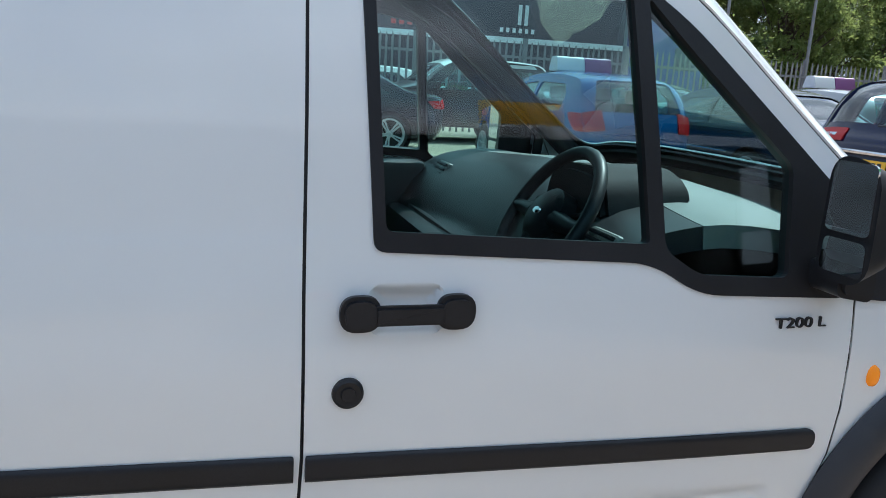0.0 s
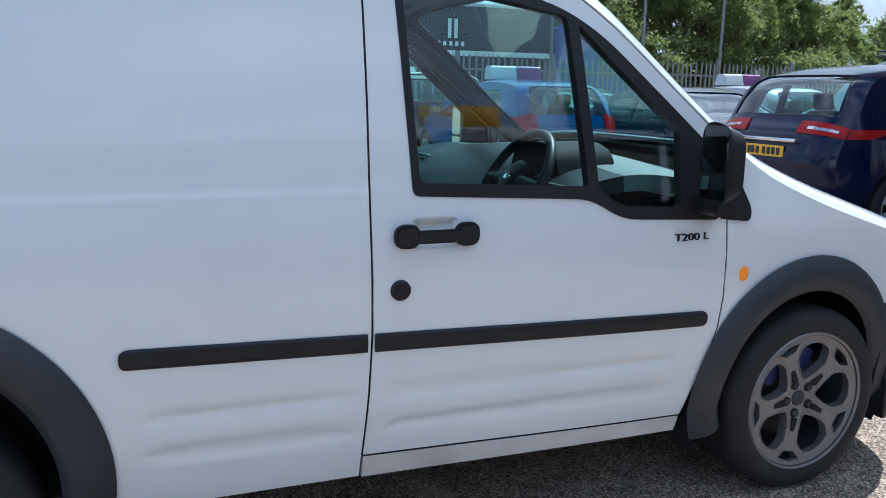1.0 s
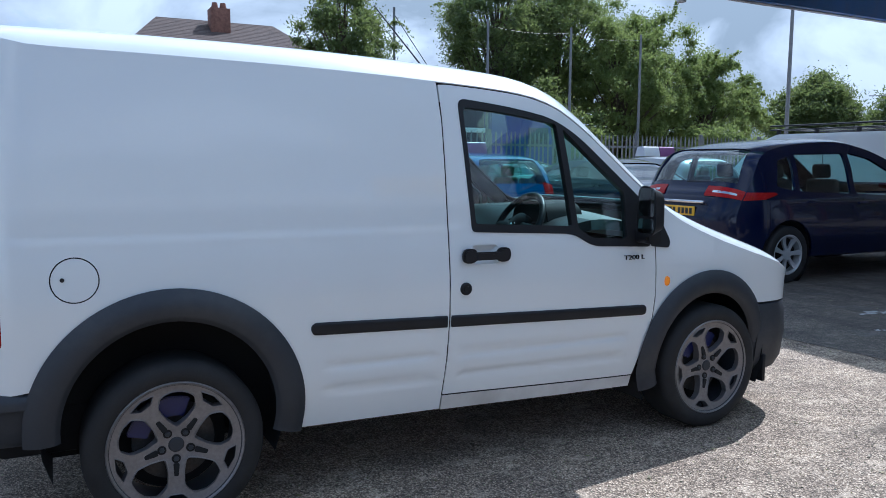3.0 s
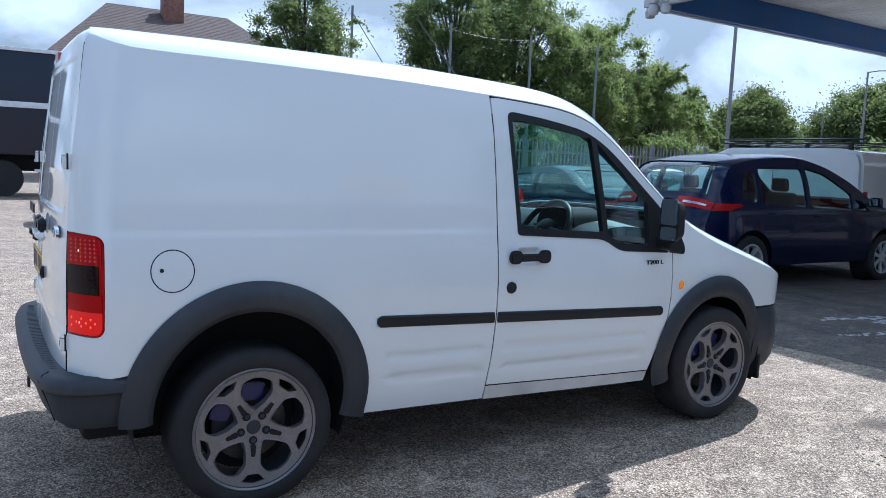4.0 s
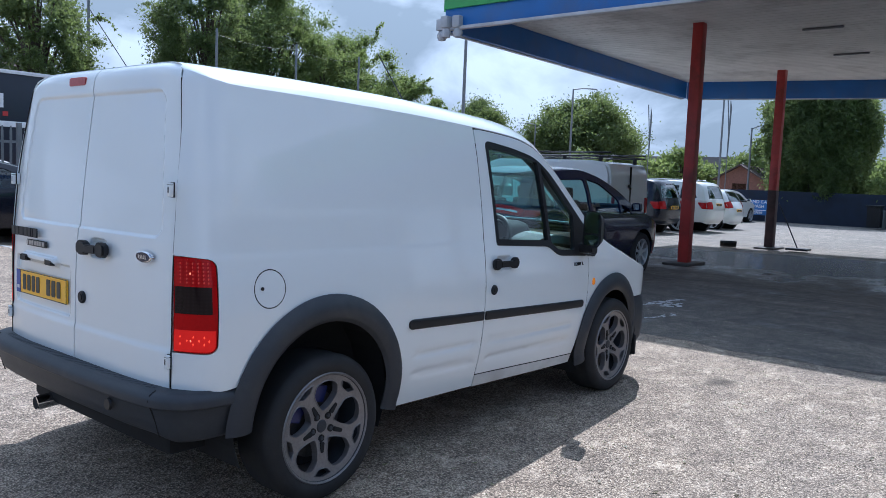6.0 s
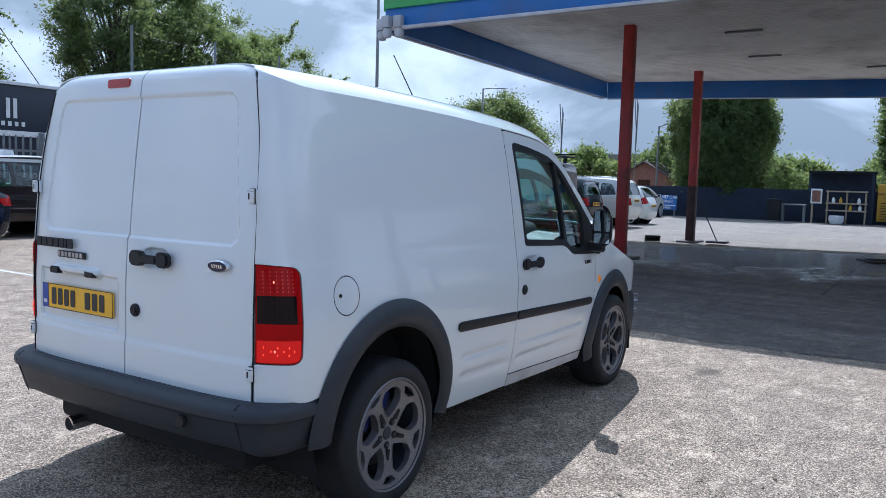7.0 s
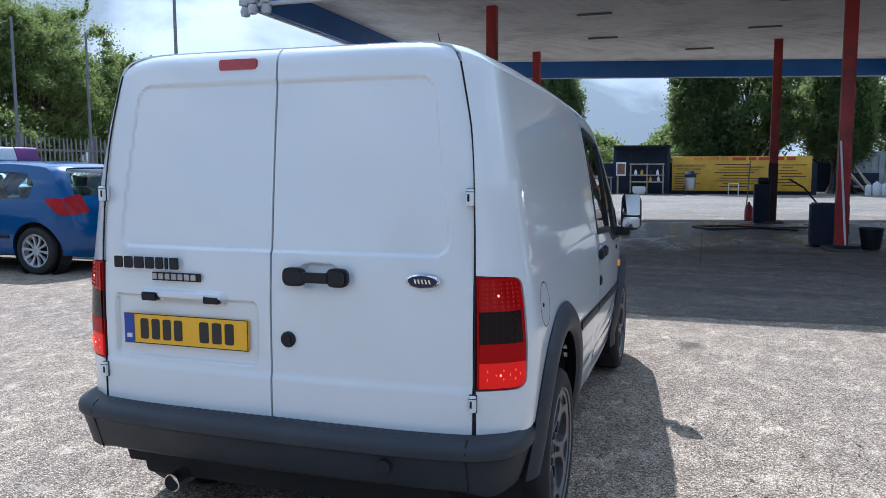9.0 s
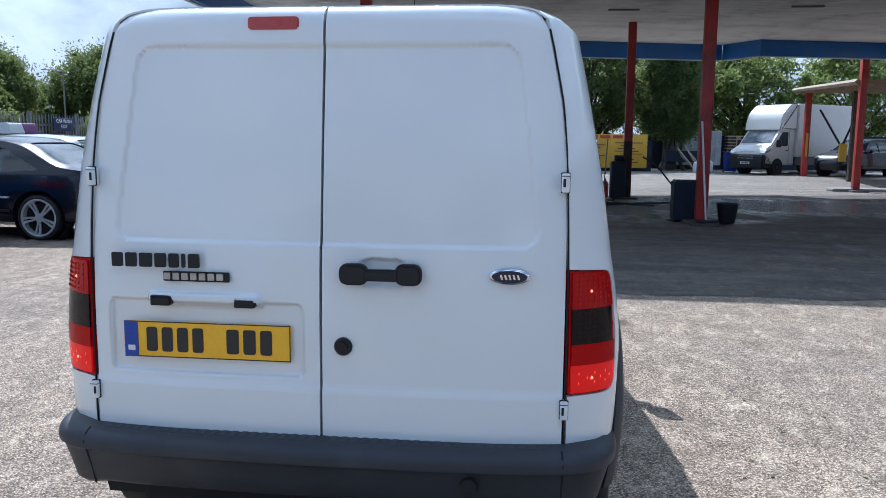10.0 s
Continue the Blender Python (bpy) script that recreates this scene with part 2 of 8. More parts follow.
M_GROUND = ground_mat("worn_tarmac", (0.10, 0.082, 0.064), (0.43, 0.352, 0.27), (0.80, 0.685, 0.545), streak=0.12, spots=((3.52, -1.32, 0.30, 0.22),))
M_YARD = ground_mat("pale_yard_concrete", (0.20, 0.185, 0.165), (0.37, 0.345, 0.305), (0.52, 0.485, 0.435), 0.4, streak=0.3)
# stained, wet tarmac; the canopy's shade is put into its darker colour
M_FORECOURT = ground_mat("shade_dark_forecourt_tarmac", (0.048, 0.042, 0.037), (0.165, 0.147, 0.128), (0.35, 0.315, 0.27), 0.8, 0.78, ((15.2, 0.4, 4.8, 8.0), (17.0, 3.6, 3.6, 3.4), (16.6, -6.5, 3.6, 5.0)), 0.45)
M_WHITE = paint("white_paint", (0.76, 0.795, 0.805), 0.3, dust=0.04, haze=0.025)
M_SILL = paint("dusty_white_paint", (0.74, 0.74, 0.72), 0.4, dust=0.75, coat=0.5, haze=0.2)
M_GLASS = glass("green_tinted_glass", (0.70, 0.96, 0.93), 1.5)
M_CLEAR = glass("pale_glass", (0.72, 0.94, 0.92), 1.5)
M_DARKGLASS = glass("dark_glass", (0.34, 0.40, 0.40), 1.5)
M_BLACK = surface("black_plastic", (0.014, 0.015, 0.018), 0.45, vary=0.2, fine=400, bump=0.02, dist=0.001, spec=0.32)
M_GREY = surface("grey_moulded_plastic", (0.026, 0.030, 0.038), 0.55, vary=0.14, fine=600, bump=0.25, dist=0.001, dirt=(0.12, 0.115, 0.105), dirt_amount=0.25)
M_RUBBER = surface("tyre_rubber", (0.014, 0.014, 0.015), 0.75, vary=0.25, fine=250, bump=0.2, dirt=(0.06, 0.055, 0.05), dirt_amount=0.3, dist=0.002)
# near-black for linings, and for shade put into gaps and openings
M_VOID = surface("lining_and_shade_black", (0.010, 0.010, 0.011), 0.9, bump=0)
M_ALLOY = surface("anthracite_alloy", (0.21, 0.20, 0.202), 0.38, metal=0.45, vary=0.12, bump=0.03, dirt=(0.16, 0.14, 0.12), dirt_amount=0.4)
M_SILVER = surface("silver_alloy", (0.44, 0.45, 0.46), 0.35, metal=0.25, vary=0.08, bump=0.02)
M_CHROME = surface("chrome", (0.7, 0.7, 0.72), 0.12, metal=1.0, vary=0.05, bump=0)
M_STEEL = surface("brushed_steel", (0.42, 0.42, 0.43), 0.35, metal=0.9, vary=0.15, bump=0.1)
M_MIRROR = surface("mirror_glass", (0.62, 0.65, 0.67), 0.02, metal=1.0, vary=0.0, bump=0)
M_RED = lens_red("red_lamp_plastic", (0.34, 0.003, 0.004))
# the lower lens and its cells are given a glow of their own
M_REDGLOW = glow("glowing_red_lens", (0.60, 0.008, 0.004), 0.32)
M_CELLGLOW = glow("glowing_cell", (1.0, 0.07, 0.02), 0.9)
M_LEDDIM = surface("red_reflector_cell", (0.62, 0.035, 0.018), 0.2, bump=0)
M_REDFLAT = surface("plain_red_lens", (0.40, 0.003, 0.003), 0.25, vary=0.06, bump=0, coat=0.0, spec=0.10)
M_SMOKE = lens_red("smoked_lamp_plastic", (0.008, 0.004, 0.005))
M_GLINT = glow("glint_glow", (1.0, 0.26, 0.12), 1.3)
M_AMBER = glow("amber_repeater", (0.85, 0.26, 0.012), 0.15)
M_YELLOW = surface("yellow_plate", (0.90, 0.50, 0.010), 0.3, vary=0.03, bump=0)
M_PLBLUE = surface("blue_plate_band", (0.02, 0.06, 0.35), 0.3, vary=0.03, bump=0)
M_INK = surface("black_ink", (0.02, 0.02, 0.02), 0.4, bump=0)
M_SEAT = surface("dark_seat_cloth", (0.014, 0.014, 0.016), 0.9, vary=0.2)
M_DASH = surface("grey_dashboard_plastic", (0.125, 0.142, 0.135), 0.5, vary=0.1, fine=500, bump=0.2, dist=0.001)
M_DULL = surface("dull_dirty_iron", (0.06, 0.058, 0.056), 0.55, metal=0.5, vary=0.3, scale=20, bump=0.2, dirt=(0.10, 0.07, 0.05), dirt_amount=0.5)
M_CALIPER = surface("blue_caliper_paint", (0.007, 0.013, 0.10), 0.35, bump=0)
M_SIGNPALE = surface("off_white_lettering", (0.75, 0.75, 0.76), 0.5, bump=0)

# ---- mesh helpers ----
def empty(name, at=(0, 0, 0), turn=0.0):
    ob = new(name)
    ob.empty_display_size = 0.2
    ob.matrix_world = pose(*at, 0, 0, turn)
    return ob


def link_part(name, me, material, parent, label="", kind=""):
    ob = new(name, me)
    if material:
        me.materials.append(material)
    if parent:
        ob.parent = parent
    return tagged(ob, label, kind=kind)


def part(name, bm, material, parent=None, label="", smooth=None, kind=""):
    """Links a bmesh as one mesh object; smooth: the angle in degrees below which edges are shaded soft."""
    me = bpy.data.meshes.new(name)
    bmesh.ops.recalc_face_normals(bm, faces=bm.faces[:])
    bm.to_mesh(me)
    bm.free()
    if smooth:
        me.shade_smooth()
        me.set_sharp_from_angle(angle=radians(smooth))
    return link_part(name, me, material, parent, label, kind)


def box_bm(x0, x1, y0, y1, z0, z1, bevel=0.0, seg=2):
    bm = bmesh.new()
    bmesh.ops.create_cube(bm, size=1.0, matrix=Matrix.LocRotScale(((x0 + x1) / 2, (y0 + y1) / 2, (z0 + z1) / 2), None, (abs(x1 - x0), abs(y1 - y0), abs(z1 - z0))))
    if bevel:
        bmesh.ops.bevel(bm, geom=bm.edges[:], offset=bevel, segments=seg, affect="EDGES", profile=0.5)
    return bm


def box(name, a, b, material, parent=None, label="", bevel=0.008, kind="", seg=2):
    bm = box_bm(a[0], b[0], a[1], b[1], a[2], b[2], bevel, seg)
    return part(name, bm, material, parent, label, smooth=40 if bevel else None, kind=kind)


def tube_bm(points, radii, sides=8, closed=False, caps=True, bm=None):
    """A tube along a line of points, with a radius at each."""
    bm = bm or bmesh.new()
    pts = [Vector(p) for p in points]
    if isinstance(radii, (int, float)):
        radii = [radii] * len(pts)
    rings, up = [], Vector((0, 0, 1))
    for i, p in enumerate(pts):
        a = pts[i - 1] if (i or closed) else p
        b = pts[(i + 1) % len(pts)] if (i < len(pts) - 1 or closed) else p
        d = (b - a).normalized()
        s = d.cross(up)
        s = s.normalized() if s.length > 1e-3 else Vector((1, 0, 0)) if abs(d.x) < 0.9 else Vector((0, 1, 0))
        t = s.cross(d).normalized()
        s = d.cross(t)
        rings.append([bm.verts.new(p + radii[i] * (math.cos(k * math.tau / sides) * s + math.sin(k * math.tau / sides) * t)) for k in range(sides)])
    n = len(rings)
    for i in range(n if closed else n - 1):
        r, q = rings[i], rings[(i + 1) % n]
        for k in range(sides):
            bm.faces.new((r[k], r[(k + 1) % sides], q[(k + 1) % sides], q[k]))
    if caps and not closed:
        bm.faces.new(rings[0][::-1])
        bm.faces.new(rings[-1])
    return bm


def tube(name, points, radii, material, parent=None, label="", sides=8, closed=False, kind=""):
    return part(name, tube_bm(points, radii, sides, closed), material, parent, label, smooth=50, kind=kind)


def lathe_bm(profile, steps=40, axis="y", center=(0, 0, 0), closed=False):
    """Turns (r, h) pairs round an axis; h runs along it."""
    bm = bmesh.new()
    rings = []
    for k in range(steps):
        c, s = math.cos(k * math.tau / steps), math.sin(k * math.tau / steps)
        ring = []
        for r, h in profile:
            p = (r * c, h, r * s) if axis == "y" else (r * c, r * s, h) if axis == "z" else (h, r * c, r * s)
            ring.append(bm.verts.new(Vector(p) + Vector(center)))
        rings.append(ring)
    m = len(profile)
    for k in range(steps):
        a, b = rings[k], rings[(k + 1) % steps]
        for i in range(m if closed else m - 1):
            bm.faces.new((a[i], a[(i + 1) % m], b[(i + 1) % m], b[i]))
    bmesh.ops.remove_doubles(bm, verts=bm.verts[:], dist=1e-6)
    return bm


def prism_bm(outline, depth, axis="y", at=0.0, bevel=0.0):
    """A flat outline, given as pairs, pushed out by depth along an axis (y: pairs are x, z; x: y, z; z: x, y)."""
    def place(a, b, h):
        return (a, h, b) if axis == "y" else (h, a, b) if axis == "x" else (a, b, h)
    bm = bmesh.new()
    lo = [bm.verts.new(place(a, b, at)) for a, b in outline]
    hi = [bm.verts.new(place(a, b, at + depth)) for a, b in outline]
    n = len(lo)
    bm.faces.new(lo)
    bm.faces.new(hi[::-1])
    for i in range(n):
        bm.faces.new((lo[i], hi[i], hi[(i + 1) % n], lo[(i + 1) % n]))
    if bevel:
        bmesh.ops.recalc_face_normals(bm, faces=bm.faces[:])
        bmesh.ops.bevel(bm, geom=[e for e in bm.edges if len(e.link_faces) == 2 and any(len(f.verts) > 4 or f.calc_area() > 0 for f in e.link_faces) and e.calc_face_angle(0) > 0.6], offset=bevel, segments=2, affect="EDGES")
    return bm


def spline(xs, ys):
    """A smooth curve through points, with no overshoot."""
    xs, ys = np.array(xs, float), np.array(ys, float)
    h, d = np.diff(xs), np.diff(ys) / np.diff(xs)
    m = np.r_[d[0], [0 if a * b <= 0 else 2 * a * b / (a + b) for a, b in zip(d[:-1], d[1:])], d[-1]]

    def value(x):
        x = np.clip(np.asarray(x, float), xs[0], xs[-1])
        i = np.clip(np.searchsorted(xs, x) - 1, 0, len(h) - 1)
        t = (x - xs[i]) / h[i]
        return ys[i] * (1 + 2 * t) * (1 - t) ** 2 + h[i] * m[i] * t * (1 - t) ** 2 + ys[i + 1] * t * t * (3 - 2 * t) + h[i] * m[i + 1] * t * t * (t - 1)
    return value


def smooth01(x):
    x = np.clip(x, 0, 1)
    return x * x * (3 - 2 * x)


def arc(cx, cz, r, a0, a1, n=20):
    return [(cx + r * math.cos(radians(a0 + (a1 - a0) * k / n)), cz + r * math.sin(radians(a0 + (a1 - a0) * k / n))) for k in range(n + 1)]


def rounded(points, r, n=5):
    """An outline with its corners rounded; r: one radius, or one for each corner."""
    out = []
    for i, p in enumerate(points):
        rad = r[i] if isinstance(r, (list, tuple)) else r
        p, a, b = Vector(p), Vector(points[i - 1]), Vector(points[(i + 1) % len(points)])
        da, db = (a - p), (b - p)
        k = min(rad, da.length * 0.48, db.length * 0.48)
        if k < 1e-4:
            out.append(tuple(p))
            continue
        s, e = p + da.normalized() * k, p + db.normalized() * k
        for j in range(n + 1):
            t = j / n
            q = s * (1 - t) ** 2 + p * 2 * t * (1 - t) + e * t * t
            out.append((q.x, q.y))
    return out


def sheet(name, outer, holes, place, step, material, parent=None, label="", thick=0.014, out=(0, -1, 0), lift=0.0):
    """A panel: an outline with holes in two coordinates, cut into a fine grid and laid onto the surface place(u, v).
    out: a way that points off the surface's outer side. thick: the depth of its folded edge. lift: how far it stands off."""
    bm = bmesh.new()
    for loop in (outer, *holes):
        vs = [bm.verts.new((a, b, 0)) for a, b in loop]
        for i in range(len(vs)):
            bm.edges.new((vs[i], vs[(i + 1) % len(vs)]))
    bmesh.ops.triangle_fill(bm, use_beauty=True, use_dissolve=False, edges=bm.edges[:])
    us, vs = [p[0] for p in outer], [p[1] for p in outer]
    su, sv = step if isinstance(step, tuple) else (step, step)
    for k in range(1, int((max(us) - min(us)) / su) + 1):
        bmesh.ops.bisect_plane(bm, geom=bm.verts[:] + bm.edges[:] + bm.faces[:], dist=1e-5, plane_co=(min(us) + k * su, 0, 0), plane_no=(1, 0, 0))
    for k in range(1, int((max(vs) - min(vs)) / sv) + 1):
        bmesh.ops.bisect_plane(bm, geom=bm.verts[:] + bm.edges[:] + bm.faces[:], dist=1e-5, plane_co=(0, min(vs) + k * sv, 0), plane_no=(0, 1, 0))
    bm.verts.index_update()
    uv = np.array([v.co[:2] for v in bm.verts], float)
    faces = [[v.index for v in f.verts] for f in bm.faces]
    rim = [(e.verts[0].index, e.verts[1].index) for e in bm.edges if len(e.link_faces) == 1]
    bm.free()
    e = 1e-4
    P = place(uv[:, 0], uv[:, 1])
    N = np.cross(place(uv[:, 0] + e, uv[:, 1]) - place(uv[:, 0] - e, uv[:, 1]), place(uv[:, 0], uv[:, 1] + e) - place(uv[:, 0], uv[:, 1] - e))
    N /= np.linalg.norm(N, axis=1)[:, None] + 1e-12
    if N.mean(0) @ np.array(out, float) < 0:
        N = -N
    P = P + lift * N
    fixed = []
    for f in faces:
        a, b, c = P[f[0]], P[f[1]], P[f[2]]
        fixed.append(f if np.cross(b - a, c - a) @ N[f].mean(0) > 0 else f[::-1])
    verts, normals = list(P), list(N)
    if thick:
        for a, b in rim:
            k = len(verts)
            quad = [P[a], P[b], P[b] - thick * N[b], P[a] - thick * N[a]]
            side = np.cross(quad[1] - quad[0], quad[2] - quad[0])
            side /= np.linalg.norm(side) + 1e-12
            verts += quad
            normals += [side] * 4
            fixed.append([k, k + 1, k + 2, k + 3])
    me = bpy.data.meshes.new(name)
    me.from_pydata([tuple(map(float, v)) for v in verts], [], fixed)
    me.shade_smooth()
    me.normals_split_custom_set_from_vertices([tuple(map(float, v)) for v in normals])
    return link_part(name, me, material, parent, label)


def flat_text(name, words, size, material, parent, m, depth=0.0015, label="", stretch=1.0):
    """Lettering in the built-in font, as a mesh; it reads along x in its own plane."""
    cu = bpy.data.curves.new(name, "FONT")
    cu.body, cu.size, cu.extrude, cu.align_x, cu.align_y = words, size, depth, "CENTER", "CENTER"
    ob = bpy.data.objects.new(name, cu)
    me = bpy.data.meshes.new_from_object(ob)
    bpy.data.objects.remove(ob)
    bpy.data.curves.remove(cu)
    me.transform(m @ Matrix.Diagonal((stretch, 1, 1, 1)))
    return link_part(name, me, material, parent, label)


def joined(name, bms, material, parent=None, label="", smooth=40, kind=""):
    """Several bmeshes of one part put together as one mesh."""
    all_bm = bmesh.new()
    for bm in bms:
        me = bpy.data.meshes.new("piece")
        bm.to_mesh(me)
        bm.free()
        all_bm.from_mesh(me)
        bpy.data.meshes.remove(me)
    return part(name, all_bm, material, parent, label, smooth, kind)

# ---- the white panel van ----
van = tagged(empty("panel_van"), "white panel van with grey wheel arches parked on worn tarmac", "van")
SIDE_Y = spline([0.26, 0.33, 0.40, 0.52, 0.70, 0.85, 0.98, 1.08, 1.20, 1.40, 1.633, 1.72, 1.80, 1.85], [0.815, 0.838, 0.853, 0.872, 0.884, 0.887, 0.877, 0.862, 0.845, 0.814, 0.770, 0.751, 0.735, 0.724])
CREASE_Z = spline([-0.70, -0.588, -0.54, -0.48, -0.40, 0.0, 0.6, 1.15, 1.4, 1.55, 1.7, 1.87, 2.0, 2.1, 2.27, 2.42, 2.52, 2.7, 2.97, 3.18, 3.29, 3.37, 3.42], [1.835, 1.818, 1.796, 1.774, 1.763, 1.757, 1.742, 1.715, 1.698, 1.680, 1.638, 1.532, 1.424, 1.340, 1.206, 1.106, 1.060, 0.992, 0.908, 0.845, 0.800, 0.728, 0.63])
CROWN = spline([-0.7, -0.588, -0.54, -0.48, -0.40, 0.0, 1.2, 1.7, 2.1, 2.5, 3.0, 3.42], [0.016, 0.033, 0.055, 0.077, 0.088, 0.0955, 0.104, 0.104, 0.092, 0.075, 0.068, 0.05])
BOW = spline([-0.7, 1.2, 1.6, 2.1, 2.5, 3.42], [0.0, 0.0, 0.03, 0.11, 0.14, 0.10])


def seam_x(z):
    """Where the side panel ends at the rear doors."""
    return np.interp(z, [0.55, 1.09, 1.37, 1.58, 1.76, 1.80, 1.84], [-0.659, -0.657, -0.638, -0.610, -0.588, -0.578, -0.556])


# half the width across the rear doors, by height
DOOR_EDGE = spline([0.55, 1.09, 1.37, 1.55, 1.67, 1.75, 1.80, 1.84], [0.712, 0.712, 0.705, 0.691, 0.669, 0.652, 0.638, 0.615])



def plan_in(x, z):
    """How far the side draws in towards the corners: a tight turn at the rear, a longer one at the front."""
    seam = seam_x(z)
    full = SIDE_Y(z) - DOOR_EDGE(z) - 0.004
    back = full * np.clip(1 - (x - seam) / 0.27, 0, 1.1) ** 4
    front = 0.03 * np.clip(x - 1.6, 0, 3) ** 2 + 0.15 * np.clip((x - 3.1) / 0.32, 0, 1.2) ** 3
    return back + front


def ribs(x, z):
    """Pressed ribs low on the door and the side panel."""
    amount = 0
    for x0, x1 in ((0.56, 1.075), (1.15, 2.12)):
        inside = smooth01((x - x0) / 0.05) * smooth01((x1 - x) / 0.05)
        for zc in (0.555, 0.455):
            amount = amount + inside * 0.0066 * np.exp(-(((z - zc + 0.012 * (x - 1.1)) / 0.019) ** 2))
    return amount


def side_y(x, z):
    return SIDE_Y(z) - plan_in(x, z) - ribs(x, z) + 0.0016 * smooth01((1.115 - z) / 0.03) * smooth01((1.3 - x) / 0.2)


def side_map(sign):
    return lambda x, z: np.stack([x, sign * side_y(x, z), z], 1)


def top_map(x, v):
    zc = CREASE_Z(x)
    a = np.abs(v)
    return np.stack([x + BOW(x) * (1 - v * v), v * (side_y(x, zc) + 0.0005), zc + CROWN(x) * (1 - a ** (10.5 - 1.2 * np.clip(x, -0.6, 2.5)))], 1)


def rear_top(y):
    """The height of the roof's rear edge across the van."""
    return 1.7575 + 0.0935 * (1 - np.clip(np.abs(y) / 0.722, 0, 1) ** 11.2)


def rear_x(y, z):
    base = -0.685 + 0.10 * np.clip(z - 0.9, 0, 2) ** 1.5 + 0.03 * (np.abs(y) / 0.7) ** 4
    def press(y0, y1, z0, z1, r, depth):
        dy = np.maximum(np.abs(y - (y0 + y1) / 2) - (y1 - y0) / 2 + r, 0)
        dz = np.maximum(np.abs(z - (z0 + z1) / 2) - (z1 - z0) / 2 + r, 0)
        inner = np.minimum(np.maximum(np.abs(y - (y0 + y1) / 2) - (y1 - y0) / 2, np.abs(z - (z0 + z1) / 2) - (z1 - z0) / 2), 0)
        d = np.where((dy > 0) & (dz > 0), np.hypot(dy, dz) - r, inner)
        return depth * smooth01(-d / 0.012)
    wide, y = y, y * 0.64 / (0.64 - 0.07 * np.clip((z - 1.19) / 0.545, 0, 1))
    base = base + press(-0.64, 0.64, 1.152, 1.738, 0.06, 0.0085)
    y = wide
    base = base + press(0.045, 0.665, 0.752, 0.985, 0.03, 0.016) - press(0.17, 0.53, 0.958, 1.012, 0.02, 0.022) + press(-0.256, -0.116, 1.036, 1.124, 0.03, 0.018)
    t = np.clip((z - (rear_top(y) - 0.06)) / 0.06, 0, 0.995)
    return base - 0.006 * smooth01((0.745 - z) / 0.03) + 0.06 * (1 - np.sqrt(1 - t * t))


def rear_map(y, z):
    return np.stack([rear_x(y, z), y, z], 1)


ARCH_R, ARCH_F = (-0.006, 0.420, 0.43), (2.645, 0.377, 0.40)
LAMP = rounded([(-0.6545, 0.732), (-0.551, 0.729), (-0.549, 1.088), (-0.6535, 1.097)], [0.004, 0.035, 0.035, 0.004])
FUEL = [(-0.318 + 0.079 * math.cos(k * math.tau / 36), 0.963 + 0.079 * math.sin(k * math.tau / 36)) for k in range(36)]
zs = np.linspace(0.56, 1.808, 28)
quarter = [(float(seam_x(z)) + 0.003, float(z)) for z in zs if z < 0.715] + [(float(seam_x(0.72)) + 0.003, 0.7265)]
quarter += [(-0.583 + 0.036 * math.cos(a), 0.7625 + 0.036 * math.sin(a)) for a in np.linspace(-math.pi / 2, 0, 8)]
quarter += [(-0.581 + 0.036 * math.cos(a), 1.0555 + 0.036 * math.sin(a)) for a in np.linspace(0, math.pi / 2, 8)] + [(float(seam_x(1.1)) + 0.003, 1.1)]
quarter += [(float(seam_x(z)) + 0.003, float(z)) for z in zs if z > 1.11]
quarter += [(float(x), float(CREASE_Z(x))) for x in np.linspace(-0.566, 1.112, 40)]
quarter += [(1.123, 1.55), (1.122, 1.30), (1.118, 1.0), (1.119, 0.72), (1.112, 0.55), (1.10, 0.37), (1.098, 0.305)]
quarter += [(0.43, 0.315)] + arc(*ARCH_R, -14, 158, 30) + [(-0.455, 0.59)]
door_out = [(1.121, 1.703)] + [(float(x), float(CREASE_Z(x)) - 0.009) for x in np.linspace(1.16, 2.28, 26)]
door_out += [(2.262, 1.19), (2.256, 0.96), (2.262, 0.73), (2.252, 0.62), (2.19, 0.42), (2.165, 0.335)]
door_out += [(1.106, 0.374), (1.118, 0.55), (1.125, 0.72), (1.124, 1.0), (1.128, 1.30), (1.129, 1.55)]
window_out = rounded([(1.207, 1.650), (1.238, 1.076), (1.768, 1.051), (1.873, 0.990), (2.225, 0.973), (2.225, 1.168), (1.82, 1.507), (1.68, 1.582), (1.45, 1.624)], [0.04, 0.02, 0.05, 0.05, 0.02, 0.02, 0.12, 0.1, 0.1])
pane_main = rounded([(1.230, 1.612), (1.258, 1.110), (1.762, 1.087), (1.709, 1.553), (1.442, 1.596)], [0.025, 0.015, 0.012, 0.02, 0.1])
pane_front = rounded([(1.744, 1.532), (1.796, 1.076), (1.872, 1.028), (2.080, 1.018), (2.080, 1.236), (2.05, 1.262), (1.85, 1.434)], [0.012, 0.02, 0.03, 0.02, 0.02, 0.02, 0.05])
wing = [(2.284, 1.205)] + [(float(x), float(CREASE_Z(x))) for x in np.linspace(2.30, 3.40, 30)] + [(3.40, 0.625), (3.02, 0.63)]
wing += arc(*ARCH_F, 41, 197, 26) + [(2.20, 0.42), (2.258, 0.615), (2.268, 0.73), (2.262, 0.96), (2.268, 1.19)]
sill_out = [(1.106, 0.300), (1.106, 0.367), (2.163, 0.328), (2.163, 0.272)]


HANDLE_DISH = rounded([(1.226, 1.024), (1.226, 0.932), (1.366, 0.932), (1.366, 1.024)], 0.036)


